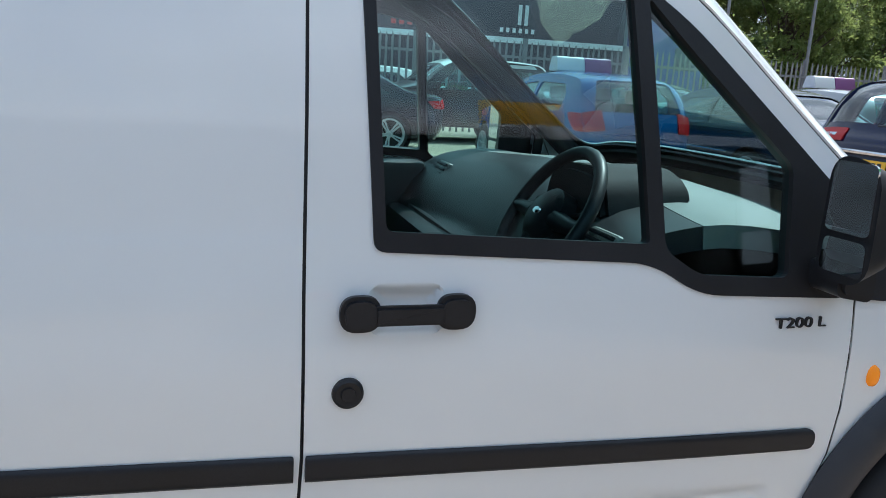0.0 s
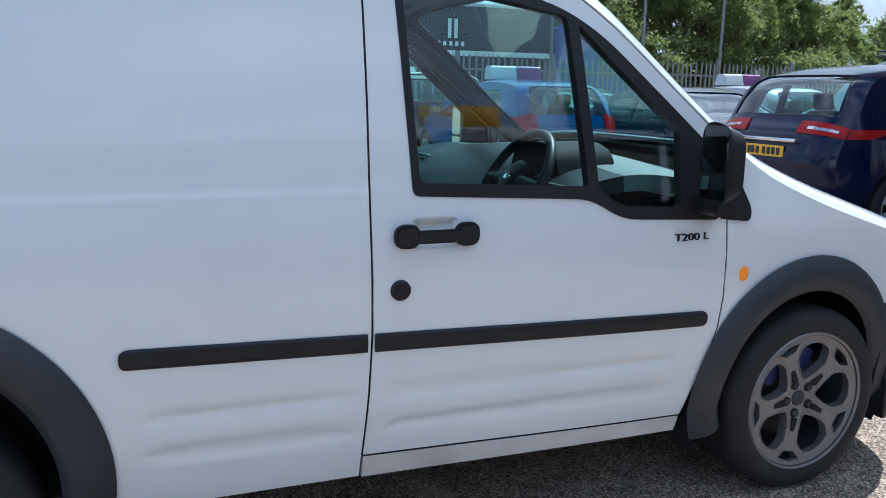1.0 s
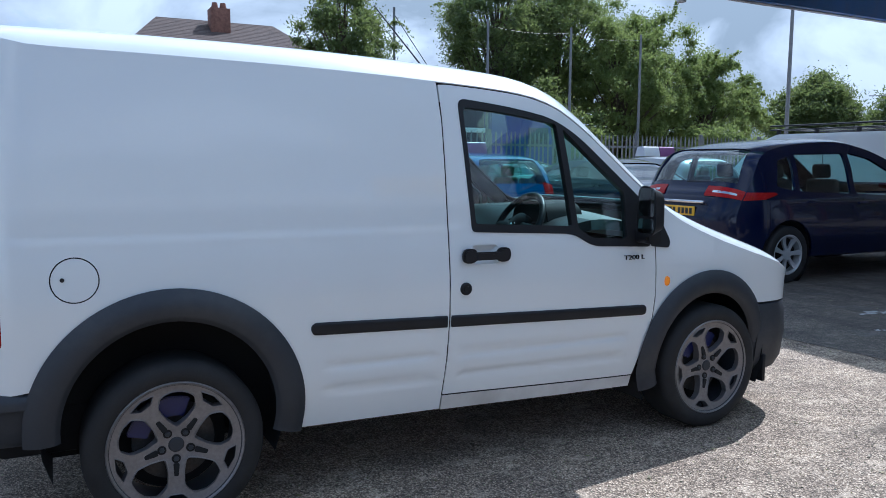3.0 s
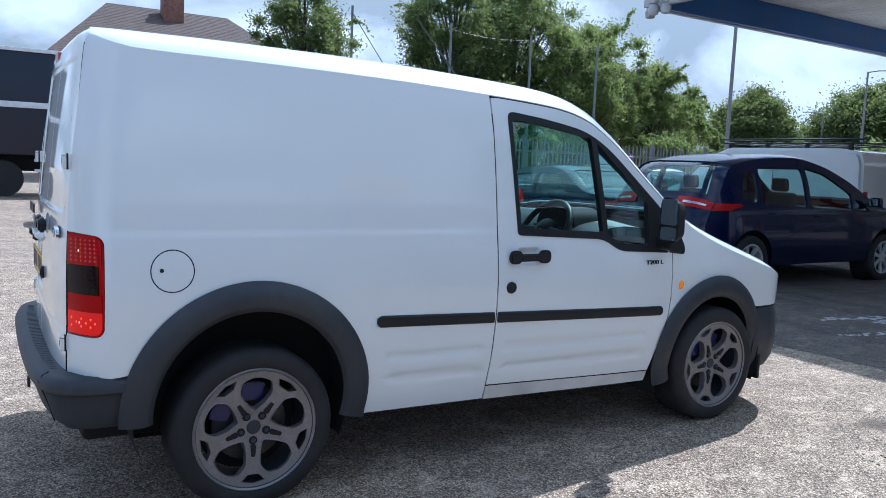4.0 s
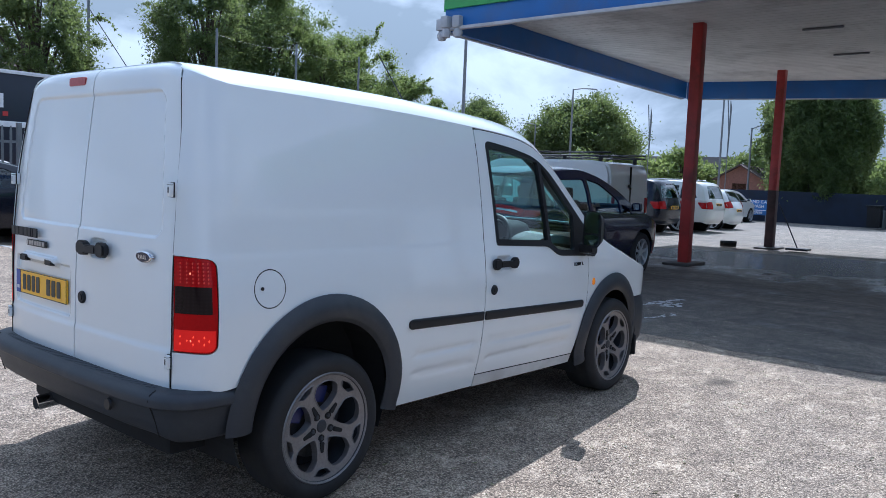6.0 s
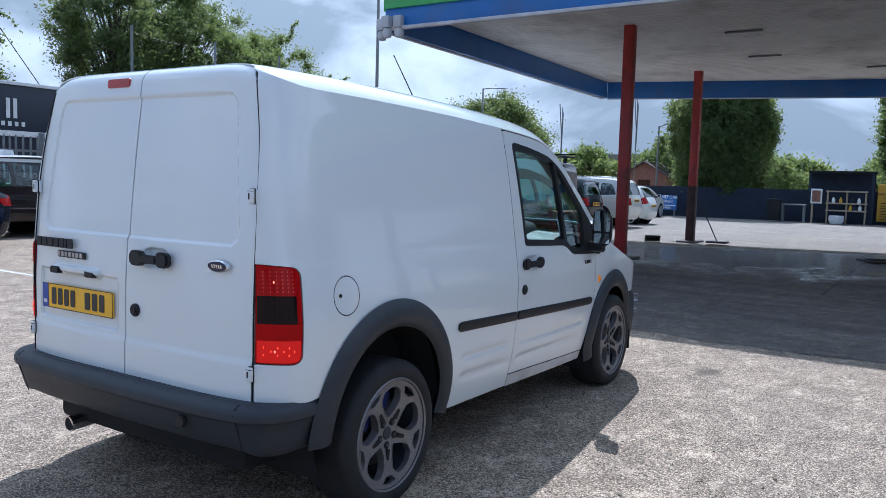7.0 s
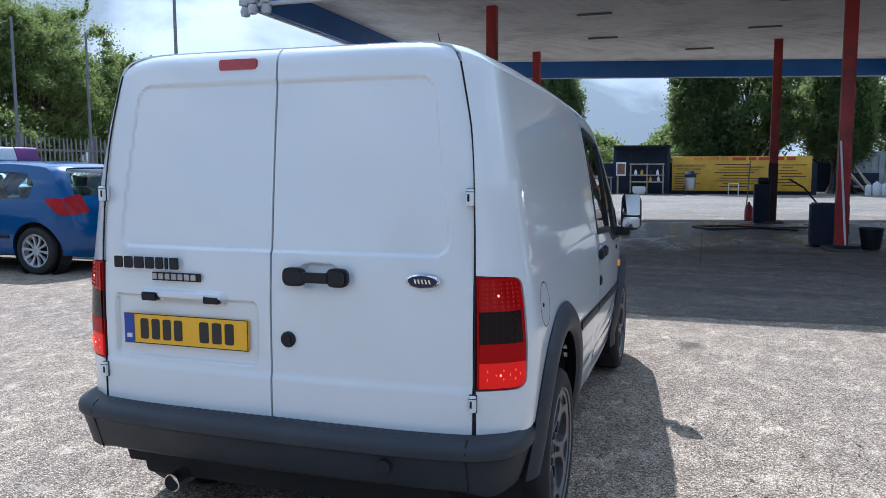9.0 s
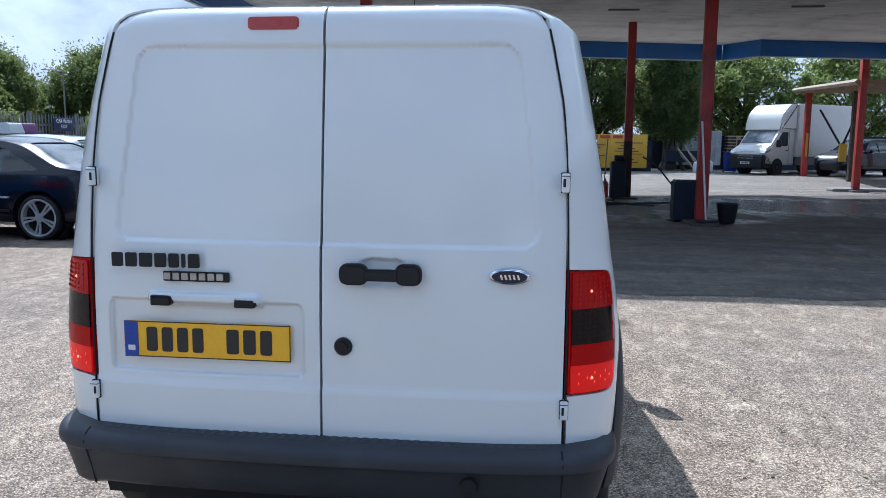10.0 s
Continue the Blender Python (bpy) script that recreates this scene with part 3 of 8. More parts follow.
def side_of(sign, doorname):
    out = (0, sign, 0)
    place = side_map(sign)
    sheet("side_panel", quarter, [FUEL], place, (0.05, 0.022), M_WHITE, van, out=out, thick=0.02)
    flap = sheet("fuel_flap", [(x * 0.945 + 0.055 * -0.318, z * 0.945 + 0.055 * 0.963) for x, z in FUEL], [], place, 0.04, M_WHITE, van, "round white fuel flap", out=out)
    # black ring that draws the shaded gap round the flap
    ring = []
    for k in range(37):
        x, z = -0.318 + 0.0768 * math.cos(k * math.tau / 36), 0.963 + 0.0768 * math.sin(k * math.tau / 36)
        ring.append((x, sign * (float(side_y(np.array(x), np.array(z))) - 0.002), z))
    tube("flap_gap_shade", ring, 0.0028, M_VOID, flap, "", 6)
    if sign < 0:
        y = float(side_y(np.array(-0.357), np.array(0.966)))
        part("flap_lock", lathe_bm([(0, -0.004), (0.007, -0.004), (0.008, 0.004), (0, 0.004)], 14, "y", (-0.357, sign * y, 0.966)), M_BLACK, flap)
    sheet("front_wing", wing, [], place, 0.05, M_WHITE, van, out=out, thick=0.02)
    sheet("sill", sill_out, [], place, (0.1, 0.02), M_SILL, van, "dusty white sill", out=out)
    door = sheet(doorname, door_out, [window_out, HANDLE_DISH], place, (0.05, 0.022), M_WHITE, van, "front door with ribbed lower skin", out=out, thick=0.03)
    sheet("window_trim", window_out, [pane_main, pane_front], place, 0.05, M_BLACK, door, "black window surround", out=out, lift=0.004, thick=0.03)
    # the surround's tongue that runs onto the wing ahead of the door
    tongue = rounded([(2.231, 0.975), (2.345, 0.962), (2.352, 1.00), (2.31, 1.08), (2.262, 1.165), (2.231, 1.17)], [0.01, 0.02, 0.02, 0.03, 0.02, 0.01])
    sheet("corner_trim", tongue, [], place, 0.05, M_BLACK, van, "black corner cover", out=out, lift=0.008, thick=0.02)
    for pane, nm in ((pane_main, "drop_window"), (pane_front, "quarter_window")):
        g = sheet(nm, [((x - 1.6) * 1.01 + 1.6, (z - 1.3) * 1.012 + 1.3) for x, z in pane], [], place, 0.06, M_GLASS, door, out=out, lift=-0.008, thick=0)
        g.visible_shadow = False
    # handle: a bar across a pressed dish, with rounded ends
    def y_at(x, z):
        return float(side_y(np.array(x), np.array(z)))
    def on(x, z, off):
        return (x, sign * (y_at(x, z) + off), z)
    def dish_map(x, z):
        inner = np.minimum(np.minimum(x - 1.226, 1.366 - x), np.minimum(z - 0.932, 1.024 - z))
        return np.stack([x, sign * (side_y(x, z) - 0.021 * smooth01(inner / 0.034)), z], 1)
    sheet("handle_dish", HANDLE_DISH, [], dish_map, 0.009, M_WHITE, door, "pressed white dish behind the handle", out=out, thick=0.0)
    bms = []
    for x0, x1 in ((1.178, 1.248), (1.345, 1.415)):
        outline = rounded([(x0, 0.945), (x1, 0.945), (x1, 1.008), (x0, 1.008)], 0.03, 6)
        bms.append(prism_bm(outline, sign * 0.026, "y", sign * (y_at(1.3, 0.975) + 0.001), 0.008))
    bms.append(prism_bm(rounded([(1.235, 0.957), (1.36, 0.957), (1.36, 0.992), (1.235, 0.992)], 0.006), sign * 0.016, "y", sign * (y_at(1.3, 0.975) + 0.014), 0.005))
    joined("door_handle", bms, M_BLACK, door, "black plastic door handle")
    part("door_lock", lathe_bm([(0, 0.012), (0.012, 0.012), (0.013, 0.009), (0.022, 0.010), (0.027, 0.006), (0.028, -0.004)], 26, "y", (0, 0, 0)), M_BLACK, door, "round black lock", smooth=35).matrix_local = pose(*on(1.197, 0.836, 0), 0, 0, 180 if sign < 0 else 0)
    # rubbing strips
    def strip_map(x, v):
        z = 0.720 - 0.033 * (x - 0.53) + v
        return np.stack([x, sign * (side_y(x, z) + 0.010 * np.sqrt(np.clip(1 - (np.abs(v) / 0.026) ** 4, 0, 1))), z], 1)
    s = 0.0255
    sheet("rubbing_strip", rounded([(0.512, -s), (1.108, -s), (1.108, s), (0.512, s)], [0.03, 0.003, 0.003, 0.03]), [], strip_map, (0.05, 0.0075), M_BLACK, van, "black rubbing strip", out=out)
    sheet("rubbing_strip", rounded([(1.128, -s), (2.203, -s), (2.203, s), (1.128, s)], [0.003, 0.03, 0.03, 0.003]), [], strip_map, (0.05, 0.0075), M_BLACK, door, "black rubbing strip", out=out)
    # wheel arch cladding
    for (cx, cz, _), r0, r1, a0, a1 in ((ARCH_R, 0.378, 0.497, -13.5, 184), (ARCH_F, 0.338, 0.458, -14, 197)):
        def arch_map(a, r, cx=cx, cz=cz, r0=r0, r1=r1):
            x, z = cx + r * np.cos(a), cz + r * np.sin(a)
            t = (r - r0) / (r1 - r0)
            lip = 0.032 * np.clip(1 - ((t - 0.42) / 0.60) ** 2, -1, 1) + 0.006 - 0.05 * np.clip(0.12 - t, 0, 1)
            zq = np.maximum(z, 0.34)
            return np.stack([x, sign * (SIDE_Y(zq) - plan_in(x, zq) + lip), z], 1)
        sheet("arch_cladding", [(radians(a0), r0), (radians(a1), r0), (radians(a1), r1), (radians(a0), r1)], [], arch_map, (radians(4), 0.012), M_GREY, van, "grey plastic wheel arch cladding", out=out, thick=0.06)
    # side repeater
    rep = lathe_bm([(0, 0.012), (0.010, 0.011), (0.018, 0.006), (0.020, -0.002)], 20, "y")
    part("side_repeater", rep, M_AMBER, van, "orange side repeater", smooth=60).matrix_local = pose(*on(2.337, 0.798, 0), 0, 0, 180 if sign < 0 else 0) @ Matrix.Diagonal((0.85, 1, 1.25, 1))
    # door mirror: arm and tall housing with two glasses
    ym = sign * 0.968
    arm = prism_bm(rounded([(2.13, 1.00), (2.22, 0.985), (2.22, 1.055), (2.13, 1.06)], 0.02), sign * 0.13, "y", sign * 0.825, 0.01)
    mirror = part("mirror_arm", arm, M_BLACK, door, "black door mirror", smooth=40)
    house = rounded([(sign * 0.898, 1.030), (sign * 1.030, 1.038), (sign * 1.027, 1.262), (sign * 0.904, 1.278)], 0.055, 6)
    hb = prism_bm(house, 0.085, "x", 2.11)
    bmesh.ops.recalc_face_normals(hb, faces=hb.faces[:])
    front = [v for v in hb.verts if v.co.x > 2.15]
    for v in front:
        v.co.y = ym + (v.co.y - ym) * 0.72
        v.co.z = 1.155 + (v.co.z - 1.155) * 0.8
    bmesh.ops.bevel(hb, geom=[e for e in hb.edges if all(v.co.x > 2.15 for v in e.verts)], offset=0.022, segments=3, affect="EDGES")
    part("mirror_housing", hb, M_BLACK, door, smooth=50)
    for z0, z1, nm in ((1.13, 1.262, "mirror_glass"), (1.052, 1.118, "lower_mirror_glass")):
        part(nm, prism_bm(rounded([(sign * 0.911, z0), (sign * 1.019, z0), (sign * 1.017, z1), (sign * 0.915, z1)], 0.015), 0.004, "x", 2.107), M_MIRROR, door)
    # black tubes that put the shade of the door's gaps into colour
    for nm, line, dx, dz in (("rear_gap_shade", [(1.106, 0.374), (1.118, 0.55), (1.125, 0.72), (1.1245, 0.86), (1.124, 1.0), (1.126, 1.15), (1.128, 1.30), (1.1287, 1.43), (1.129, 1.55), (1.1265, 1.63)], -0.003, 0), ("front_gap_shade", [(2.266, 1.18), (2.259, 1.07), (2.256, 0.96), (2.259, 0.84), (2.262, 0.73), (2.252, 0.62), (2.19, 0.42), (2.165, 0.335)], 0.003, 0), ("top_gap_shade", [(1.121, 1.707)] + [(float(x), float(CREASE_Z(x)) - 0.0065) for x in np.linspace(1.16, 2.26, 30)], 0, 0), ("sill_gap_shade", [(1.106 + 0.1059 * k, 0.374 - 0.0039 * k) for k in range(11)], 0, -0.0035)):
        tube(nm, [on(x + dx, z + dz, -0.0045) for x, z in line], 0.0022 if nm == "top_gap_shade" else 0.0042, M_VOID, door, "black tube that shades the door gap", 6)
    # inner skins of the door
    box("door_card", (1.16, sign * 0.70, 0.42), (1.76, sign * 0.80, 1.055), M_BLACK, door, bevel=0.03)
    box("door_card", (1.764, sign * 0.70, 0.42), (2.2, sign * 0.80, 0.975), M_BLACK, door, bevel=0.03)
    return door


door_r = side_of(-1, "driver_door")
door_l = side_of(1, "passenger_door")
yb = float(side_y(np.array(2.16), np.array(0.925)))
flat_text("model_badge", "T200 L", 0.031, M_BLACK, door_r, Matrix.Translation((2.122, -yb - 0.003, 0.926)) @ pose(0, 0, 0, 90, 0, 2.5), 0.003, "small black lettering", 1.45)

# roof, pillars and bonnet in one skin, with the windscreen's opening
screen = rounded([(1.76, -0.90), (2.44, -0.94), (2.44, 0.94), (1.76, 0.90)], [0.05, 0.08, 0.08, 0.05])
sheet("roof_and_bonnet", [(-0.572, -1), (3.415, -1), (3.415, 1), (-0.572, 1), (-0.568, 0.965), (-0.558, 0.93), (-0.549, 0.8), (-0.546, 0.6), (-0.546, -0.6), (-0.549, -0.8), (-0.558, -0.93), (-0.568, -0.965)], [screen], top_map, (0.07, 0.05), M_WHITE, van, "white roof skin and sloping bonnet", out=(0, 0, 1), thick=0.006)
sheet("pillar_trim", [(1.45, -0.985), (2.56, -0.985), (2.56, 0.985), (1.45, 0.985)], [[((x - 2.1) * 0.95 + 2.1, v * 0.965) for x, v in screen]], top_map, (0.07, 0.05), M_BLACK, van, "dark inner pillar trim", out=(0, 0, 1), lift=-0.024, thick=0.006)
ws = sheet("windscreen", [((x - 2.1) * 1.02 + 2.1, v * 1.02) for x, v in screen], [], top_map, 0.1, M_CLEAR, van, out=(0, 0, 1), lift=-0.01, thick=0)
ws.visible_shadow = False

# rear doors
def rear_door(name, y0, sgn, label):
    edge = [(sgn * float(DOOR_EDGE(z)), float(z)) for z in np.linspace(0.555, 1.826, 26)]
    top = [(sgn * float(a), float(rear_top(np.array(a)))) for a in np.linspace(0.612, 0.0, 26)]
    outline = edge[:-1] + top[:-1] + [(y0, 1.8505), (y0, 1.15), (y0, 0.55)]
    outline = [(max(a, y0) if sgn > 0 else min(a, y0), b) for a, b in outline]
    door = sheet(name, outline, [], rear_map, 0.0095, M_WHITE, van, label, out=(-1, 0, 0), thick=0.03)
    # black tube along the door's edge stands for the gap's shade
    gap_line = []
    for y, z in edge[:-1]:
        xs = float(seam_x(z)) + 0.003
        ys = sgn * float(side_y(np.array(xs), np.array(z)))
        gap_line.append(((xs + float(rear_x(np.array(y), np.array(z)))) / 2 - 0.0005, (ys + y) / 2 + sgn * 0.0005, z))
    tube("door_gap_shade", gap_line, 0.0028, M_VOID, van, "black tube that shades the rear door's gap", 8)
    return door


rd_r = rear_door("rear_door", -0.008, -1, "right rear door with a pressed upper panel")
rd_l = rear_door("rear_door", 0.0, 1, "left rear door with a plate recess")
joined("rear_handle", [prism_bm(rounded([(-0.150, 1.048), (-0.066, 1.048), (-0.066, 1.110), (-0.150, 1.110)], 0.028, 6), -0.03, "x", -0.688, 0.008),
        prism_bm(rounded([(-0.306, 1.050), (-0.228, 1.050), (-0.228, 1.112), (-0.306, 1.112)], 0.028, 6), -0.03, "x", -0.688, 0.008),
        prism_bm(rounded([(-0.24, 1.062), (-0.14, 1.062), (-0.14, 1.096), (-0.24, 1.096)], 0.006), -0.02, "x", -0.702, 0.005)], M_BLACK, rd_r, "black plastic pull handle")
part("rear_lock", lathe_bm([(0, -0.014), (0.014, -0.014), (0.015, -0.01), (0.023, -0.011), (0.027, -0.006), (0.027, 0.006)], 26, "x", (-0.686, -0.072, 0.861)), M_BLACK, rd_r, smooth=35)
oval_r = part("badge_rim", lathe_bm([(0, -0.006), (0.052, -0.006), (0.058, -0.002), (0.060, 0.008)], 32, "x"), M_CHROME, rd_r, "chrome oval badge rim", smooth=40)
oval_r.matrix_local = pose(-0.676, -0.553, 1.079) @ Matrix.Diagonal((1, 1, 0.40, 1))
ov = part("badge_face", lathe_bm([(0, -0.003), (0.050, -0.002), (0.051, 0.004)], 32, "x"), surface("dark_blue_enamel", (0.012, 0.018, 0.05), 0.15, bump=0), rd_r)
ov.matrix_local = pose(-0.6805, -0.553, 1.079) @ Matrix.Diagonal((1, 1, 0.36, 1))
joined("badge_mark", [prism_bm([(-0.583 + 0.012 * k, 1.072), (-0.577 + 0.012 * k, 1.072), (-0.573 + 0.012 * k, 1.086), (-0.579 + 0.012 * k, 1.086)], -0.002, "x", -0.6838) for k in range(5)], M_CHROME, rd_r)


def marks(name, y_left, z_mid, widths, height, gap, material, parent, x, depth=0.006):
    """Raised bars in place of lettering, from the left as one reads."""
    y = y_left
    for w in widths:
        part(name, prism_bm(rounded([(y, z_mid - height / 2), (y - w, z_mid - height / 2), (y - w, z_mid + height / 2), (y, z_mid + height / 2)], height * 0.12), -depth, "x", x), material, parent)
        y -= w + gap


marks("name_mark", 0.628, 1.103, [0.033, 0.034, 0.038, 0.034, 0.030, 0.011, 0.034], 0.042, 0.0095, M_BLACK, rd_l, -0.690)
marks("script_mark", 0.468, 1.056, [0.02] * 7, 0.02, 0.007, M_STEEL, rd_l, -0.688)
marks("script_badge_edge", 0.472, 1.0555, [0.204], 0.03, 0, M_BLACK, rd_l, -0.6865, 0.002)
for y in (0.476, 0.218):
    joined("plate_lamp", [prism_bm(rounded([(y - 0.033, 0.968), (y + 0.033, 0.968), (y + 0.033, 0.998), (y - 0.033, 0.998)], [0.012, 0.003, 0.003, 0.012]), -0.04, "x", -0.668, 0.006)], M_BLACK, rd_l)
plate = joined("number_plate", [prism_bm(rounded([(0.087, 0.804), (0.607, 0.804), (0.607, 0.915), (0.087, 0.915)], 0.008), -0.006, "x", -0.676)], M_YELLOW, rd_l, "yellow plate with black bars")
joined("plate_band", [prism_bm([(0.562, 0.805), (0.605, 0.805), (0.605, 0.914), (0.562, 0.914)], -0.0015, "x", -0.6825)], M_PLBLUE, rd_l)
marks("band_mark", 0.594, 0.832, [0.022], 0.016, 0, M_SIGNPALE, rd_l, -0.684, 0.001)
for y0, y1, z0, z1 in ((0.088, 0.606, 0.8045, 0.8075), (0.088, 0.606, 0.9115, 0.9145), (0.0885, 0.0915, 0.808, 0.911)):
    joined("plate_border", [box_bm(-0.6835, -0.6815, y0, y1, z0, z1)], M_INK, rd_l)
marks("plate_mark", 0.535, 0.86, [0.034, 0.034, 0.034, 0.034], 0.075, 0.014, M_INK, rd_l, -0.6825, 0.0015)
marks("plate_mark", 0.285, 0.86, [0.038, 0.038, 0.036], 0.075, 0.014, M_INK, rd_l, -0.6825, 0.0015)
joined("high_brake_lamp", [prism_bm(rounded([(0.072, 1.772), (0.225, 1.772), (0.225, 1.813), (0.072, 1.813)], 0.012), -0.012, "x", -0.594, 0.004)], surface("faded_red_plastic", (0.42, 0.07, 0.07), 0.3, bump=0.02), rd_l, "faded red brake lamp")
for sgn, d in ((-1, rd_r), (1, rd_l)):
    for z, x, y in ((1.346, -0.648, 0.703), (0.690, -0.662, 0.716)):
        ye = y + 0.002
        # black plate behind the hinge draws a thin outline of shade
        joined("hinge_shadow_gap", [box_bm(x - 0.003, x + 0.004, sgn * (ye - 0.0145), sgn * (ye + 0.0115), z - 0.029, z + 0.029, 0.002)], M_VOID, d)
        joined("door_hinge", [box_bm(x - 0.016, x + 0.02, sgn * (ye - 0.013), sgn * (ye + 0.010), z - 0.027, z + 0.027, 0.004)], M_WHITE, d, "white painted hinge")
        joined("hinge_slot", [box_bm(x - 0.0175, x, sgn * (ye - 0.009), sgn * (ye - 0.001), z - 0.012, z + 0.012, 0.002), box_bm(x - 0.0172, x, sgn * (ye - 0.0132), sgn * (ye + 0.0102), z + 0.018, z + 0.020, 0)], M_BLACK, d)

# tail lamps wrap the corner
def lamp_edge(z):
    return -0.6515 + (z - 0.733) * 0.002


for sgn in (-1, 1):
    place = side_map(sgn)
    lamp = None
    bands = ((0.736, 0.818, M_REDGLOW, "glowing_lens"), (0.8185, 0.880, M_REDFLAT, "red_lens"), (0.8805, 0.984, M_SMOKE, "smoked_lens"), (0.9845, 1.088, M_RED, "red_lens"))
    lamp = sheet("tail_lamp", [(a, b) for a, b in LAMP], [], place, 0.03, M_REDFLAT, van, "tall red and smoked tail lamp", out=(-1, sgn, 0), lift=-0.004, thick=0.03)
    for z0, z1, mt, nm in bands:
        xr = -0.566 if nm == "smoked_lens" else -0.5555
        sheet(nm, rounded([(lamp_edge(z0), z0), (xr, z0), (xr, z1), (lamp_edge(z1), z1)], [0.002, 0.03 if z0 < 0.74 else 0.003, 0.03 if z1 > 1.08 else 0.003, 0.002], 6), [], place, 0.02, mt, lamp, out=(-1, sgn, 0), lift=0.002, thick=0.008)
    for z0, z1, rows, mt, nm in ((0.758, 0.800, 3, M_CELLGLOW, "glowing_cell"), (0.993, 1.080, 6, M_LEDDIM, "reflector")):
        cells = []
        for r in range(rows):
            z = z0 + (z1 - z0) * (r + 0.5) / rows
            for k in range(6):
                if nm == "glowing_cell" and (k + r) % 2:
                    continue
                x = lamp_edge(z) + 0.010 + 0.0132 * k
                y = float(side_y(np.array(x), np.array(z))) + 0.0022
                cells.append(lathe_bm([(0, -0.002), (0.005, 0), (0, 0.002)], 6, "y", (x, sgn * y, z)))
        joined(nm, cells, mt, lamp, smooth=None, kind="stuff")
    # glints in the lamp, put in as small glowing dots
    for z in (0.778, 1.035):
        y = float(side_y(np.array(-0.622), np.array(z)))
        part("bulb_glint", lathe_bm([(0, -0.003), (0.005, 0), (0, 0.003)], 8, "x", (-0.622, sgn * (y + 0.004), z)), M_GLINT, lamp)

# rear bumper with a ribbed step
def bumper(name, path, section, material, label, rise=0.0):
    """A section (inwards, height) swept along a plan line that is mirrored about the middle."""
    full = [(x, -y) for x, y in path] + [(x, y) for x, y in path[::-1][1 if path[-1][1] == 0 else 0:]]
    pts = [Vector((x, y, 0)) for x, y in full]
    bm = bmesh.new()
    rows = []
    for i, p in enumerate(pts):
        a, b = pts[max(i - 1, 0)], pts[min(i + 1, len(pts) - 1)]
        d = (b - a).normalized()
        inn = Vector((-d.y, d.x, 0))
        if inn.dot(Vector((1.3, 0, 0)) - p) < 0:
            inn = -inn
        up = rise * float(smooth01((0.82 - abs(p.y)) / 0.16))
        rows.append([bm.verts.new(p + inn * s + Vector((0, 0, h + up * max(0, (0.52 - h) / 0.14)))) for s, h in section])
    for r, q in zip(rows, rows[1:]):
        for k in range(len(section) - 1):
            bm.faces.new((r[k], r[k + 1], q[k + 1], q[k]))
    bm.faces.new(rows[0])
    bm.faces.new(rows[-1])
    return part(name, bm, material, van, label, smooth=50)


def curve_path(points, n=40):
    t = np.linspace(0, 1, len(points))
    fx, fy = spline(t, [p[0] for p in points]), spline(t, [p[1] for p in points])
    tt = np.linspace(0, 1, n)
    return [(float(a), float(b)) for a, b in zip(fx(tt), fy(tt))]


rp = curve_path([(-0.44, 0.885), (-0.56, 0.880), (-0.645, 0.858), (-0.705, 0.812), (-0.748, 0.715), (-0.772, 0.52), (-0.780, 0.25), (-0.783, 0.0)], 36)
rear_bumper = bumper("rear_bumper", rp, [(0.20, 0.395), (0.11, 0.380), (0.065, 0.386), (0.045, 0.405), (0.030, 0.46), (0.014, 0.515), (0.009, 0.524), (0.0, 0.530), (-0.002, 0.552), (0.004, 0.567), (0.016, 0.579), (0.034, 0.586), (0.22, 0.584)], M_GREY, "grey plastic rear bumper with a ribbed step", 0.02)
step_ribs = []
for k in range(44):
    y = -0.66 + k * 1.32 / 43
    x0 = float(np.interp(abs(y), [0, 0.25, 0.52, 0.7], [-0.738, -0.735, -0.724, -0.704]))
    step_ribs.append(box_bm(x0, -0.690 if abs(y) < 0.62 else -0.684, y - 0.009, y + 0.009, 0.580, 0.5872, 0.001, 1))
joined("step_rib", step_ribs, M_GREY, rear_bumper, smooth=None)
for sg in (-1, 1):
    # the joint of the corner piece
    tube("corner_joint", [(-0.715, sg * 0.712, 0.586), (-0.738, sg * 0.714, 0.574), (-0.749, sg * 0.715, 0.552), (-0.735, sg * 0.715, 0.515), (-0.714, sg * 0.714, 0.46), (-0.698, sg * 0.712, 0.40)], 0.003, M_VOID, rear_bumper)
part("tow_cap", lathe_bm([(0, -0.006), (0.022, -0.006), (0.026, 0.004)], 20, "x", (-0.766, -0.45, 0.488)), M_BLACK, rear_bumper, smooth=40)
fp = curve_path([(3.02, 0.842), (3.17, 0.832), (3.28, 0.79), (3.375, 0.70), (3.445, 0.54), (3.49, 0.34), (3.515, 0.0)], 30)
bumper("front_bumper", fp, [(0.12, 0.24), (0.045, 0.25), (0.015, 0.31), (0.0, 0.45), (0.005, 0.57), (0.018, 0.617), (0.20, 0.628)], M_GREY, "grey plastic front bumper")
box("mud_flap", (3.075, -0.84, 0.19), (3.10, -0.66, 0.34), M_BLACK, van)
tube("exhaust", [(-0.30, 0.41, 0.31), (-0.50, 0.425, 0.295), (-0.665, 0.44, 0.28)], 0.034, M_CHROME, van, "short steel exhaust pipe", 16)
# black disc on the tip draws the pipe's shaded inside
part("exhaust_bore", lathe_bm([(0, 0), (0.030, 0)], 16, "x", (-0.6675, 0.4405, 0.2795)), M_VOID, van)

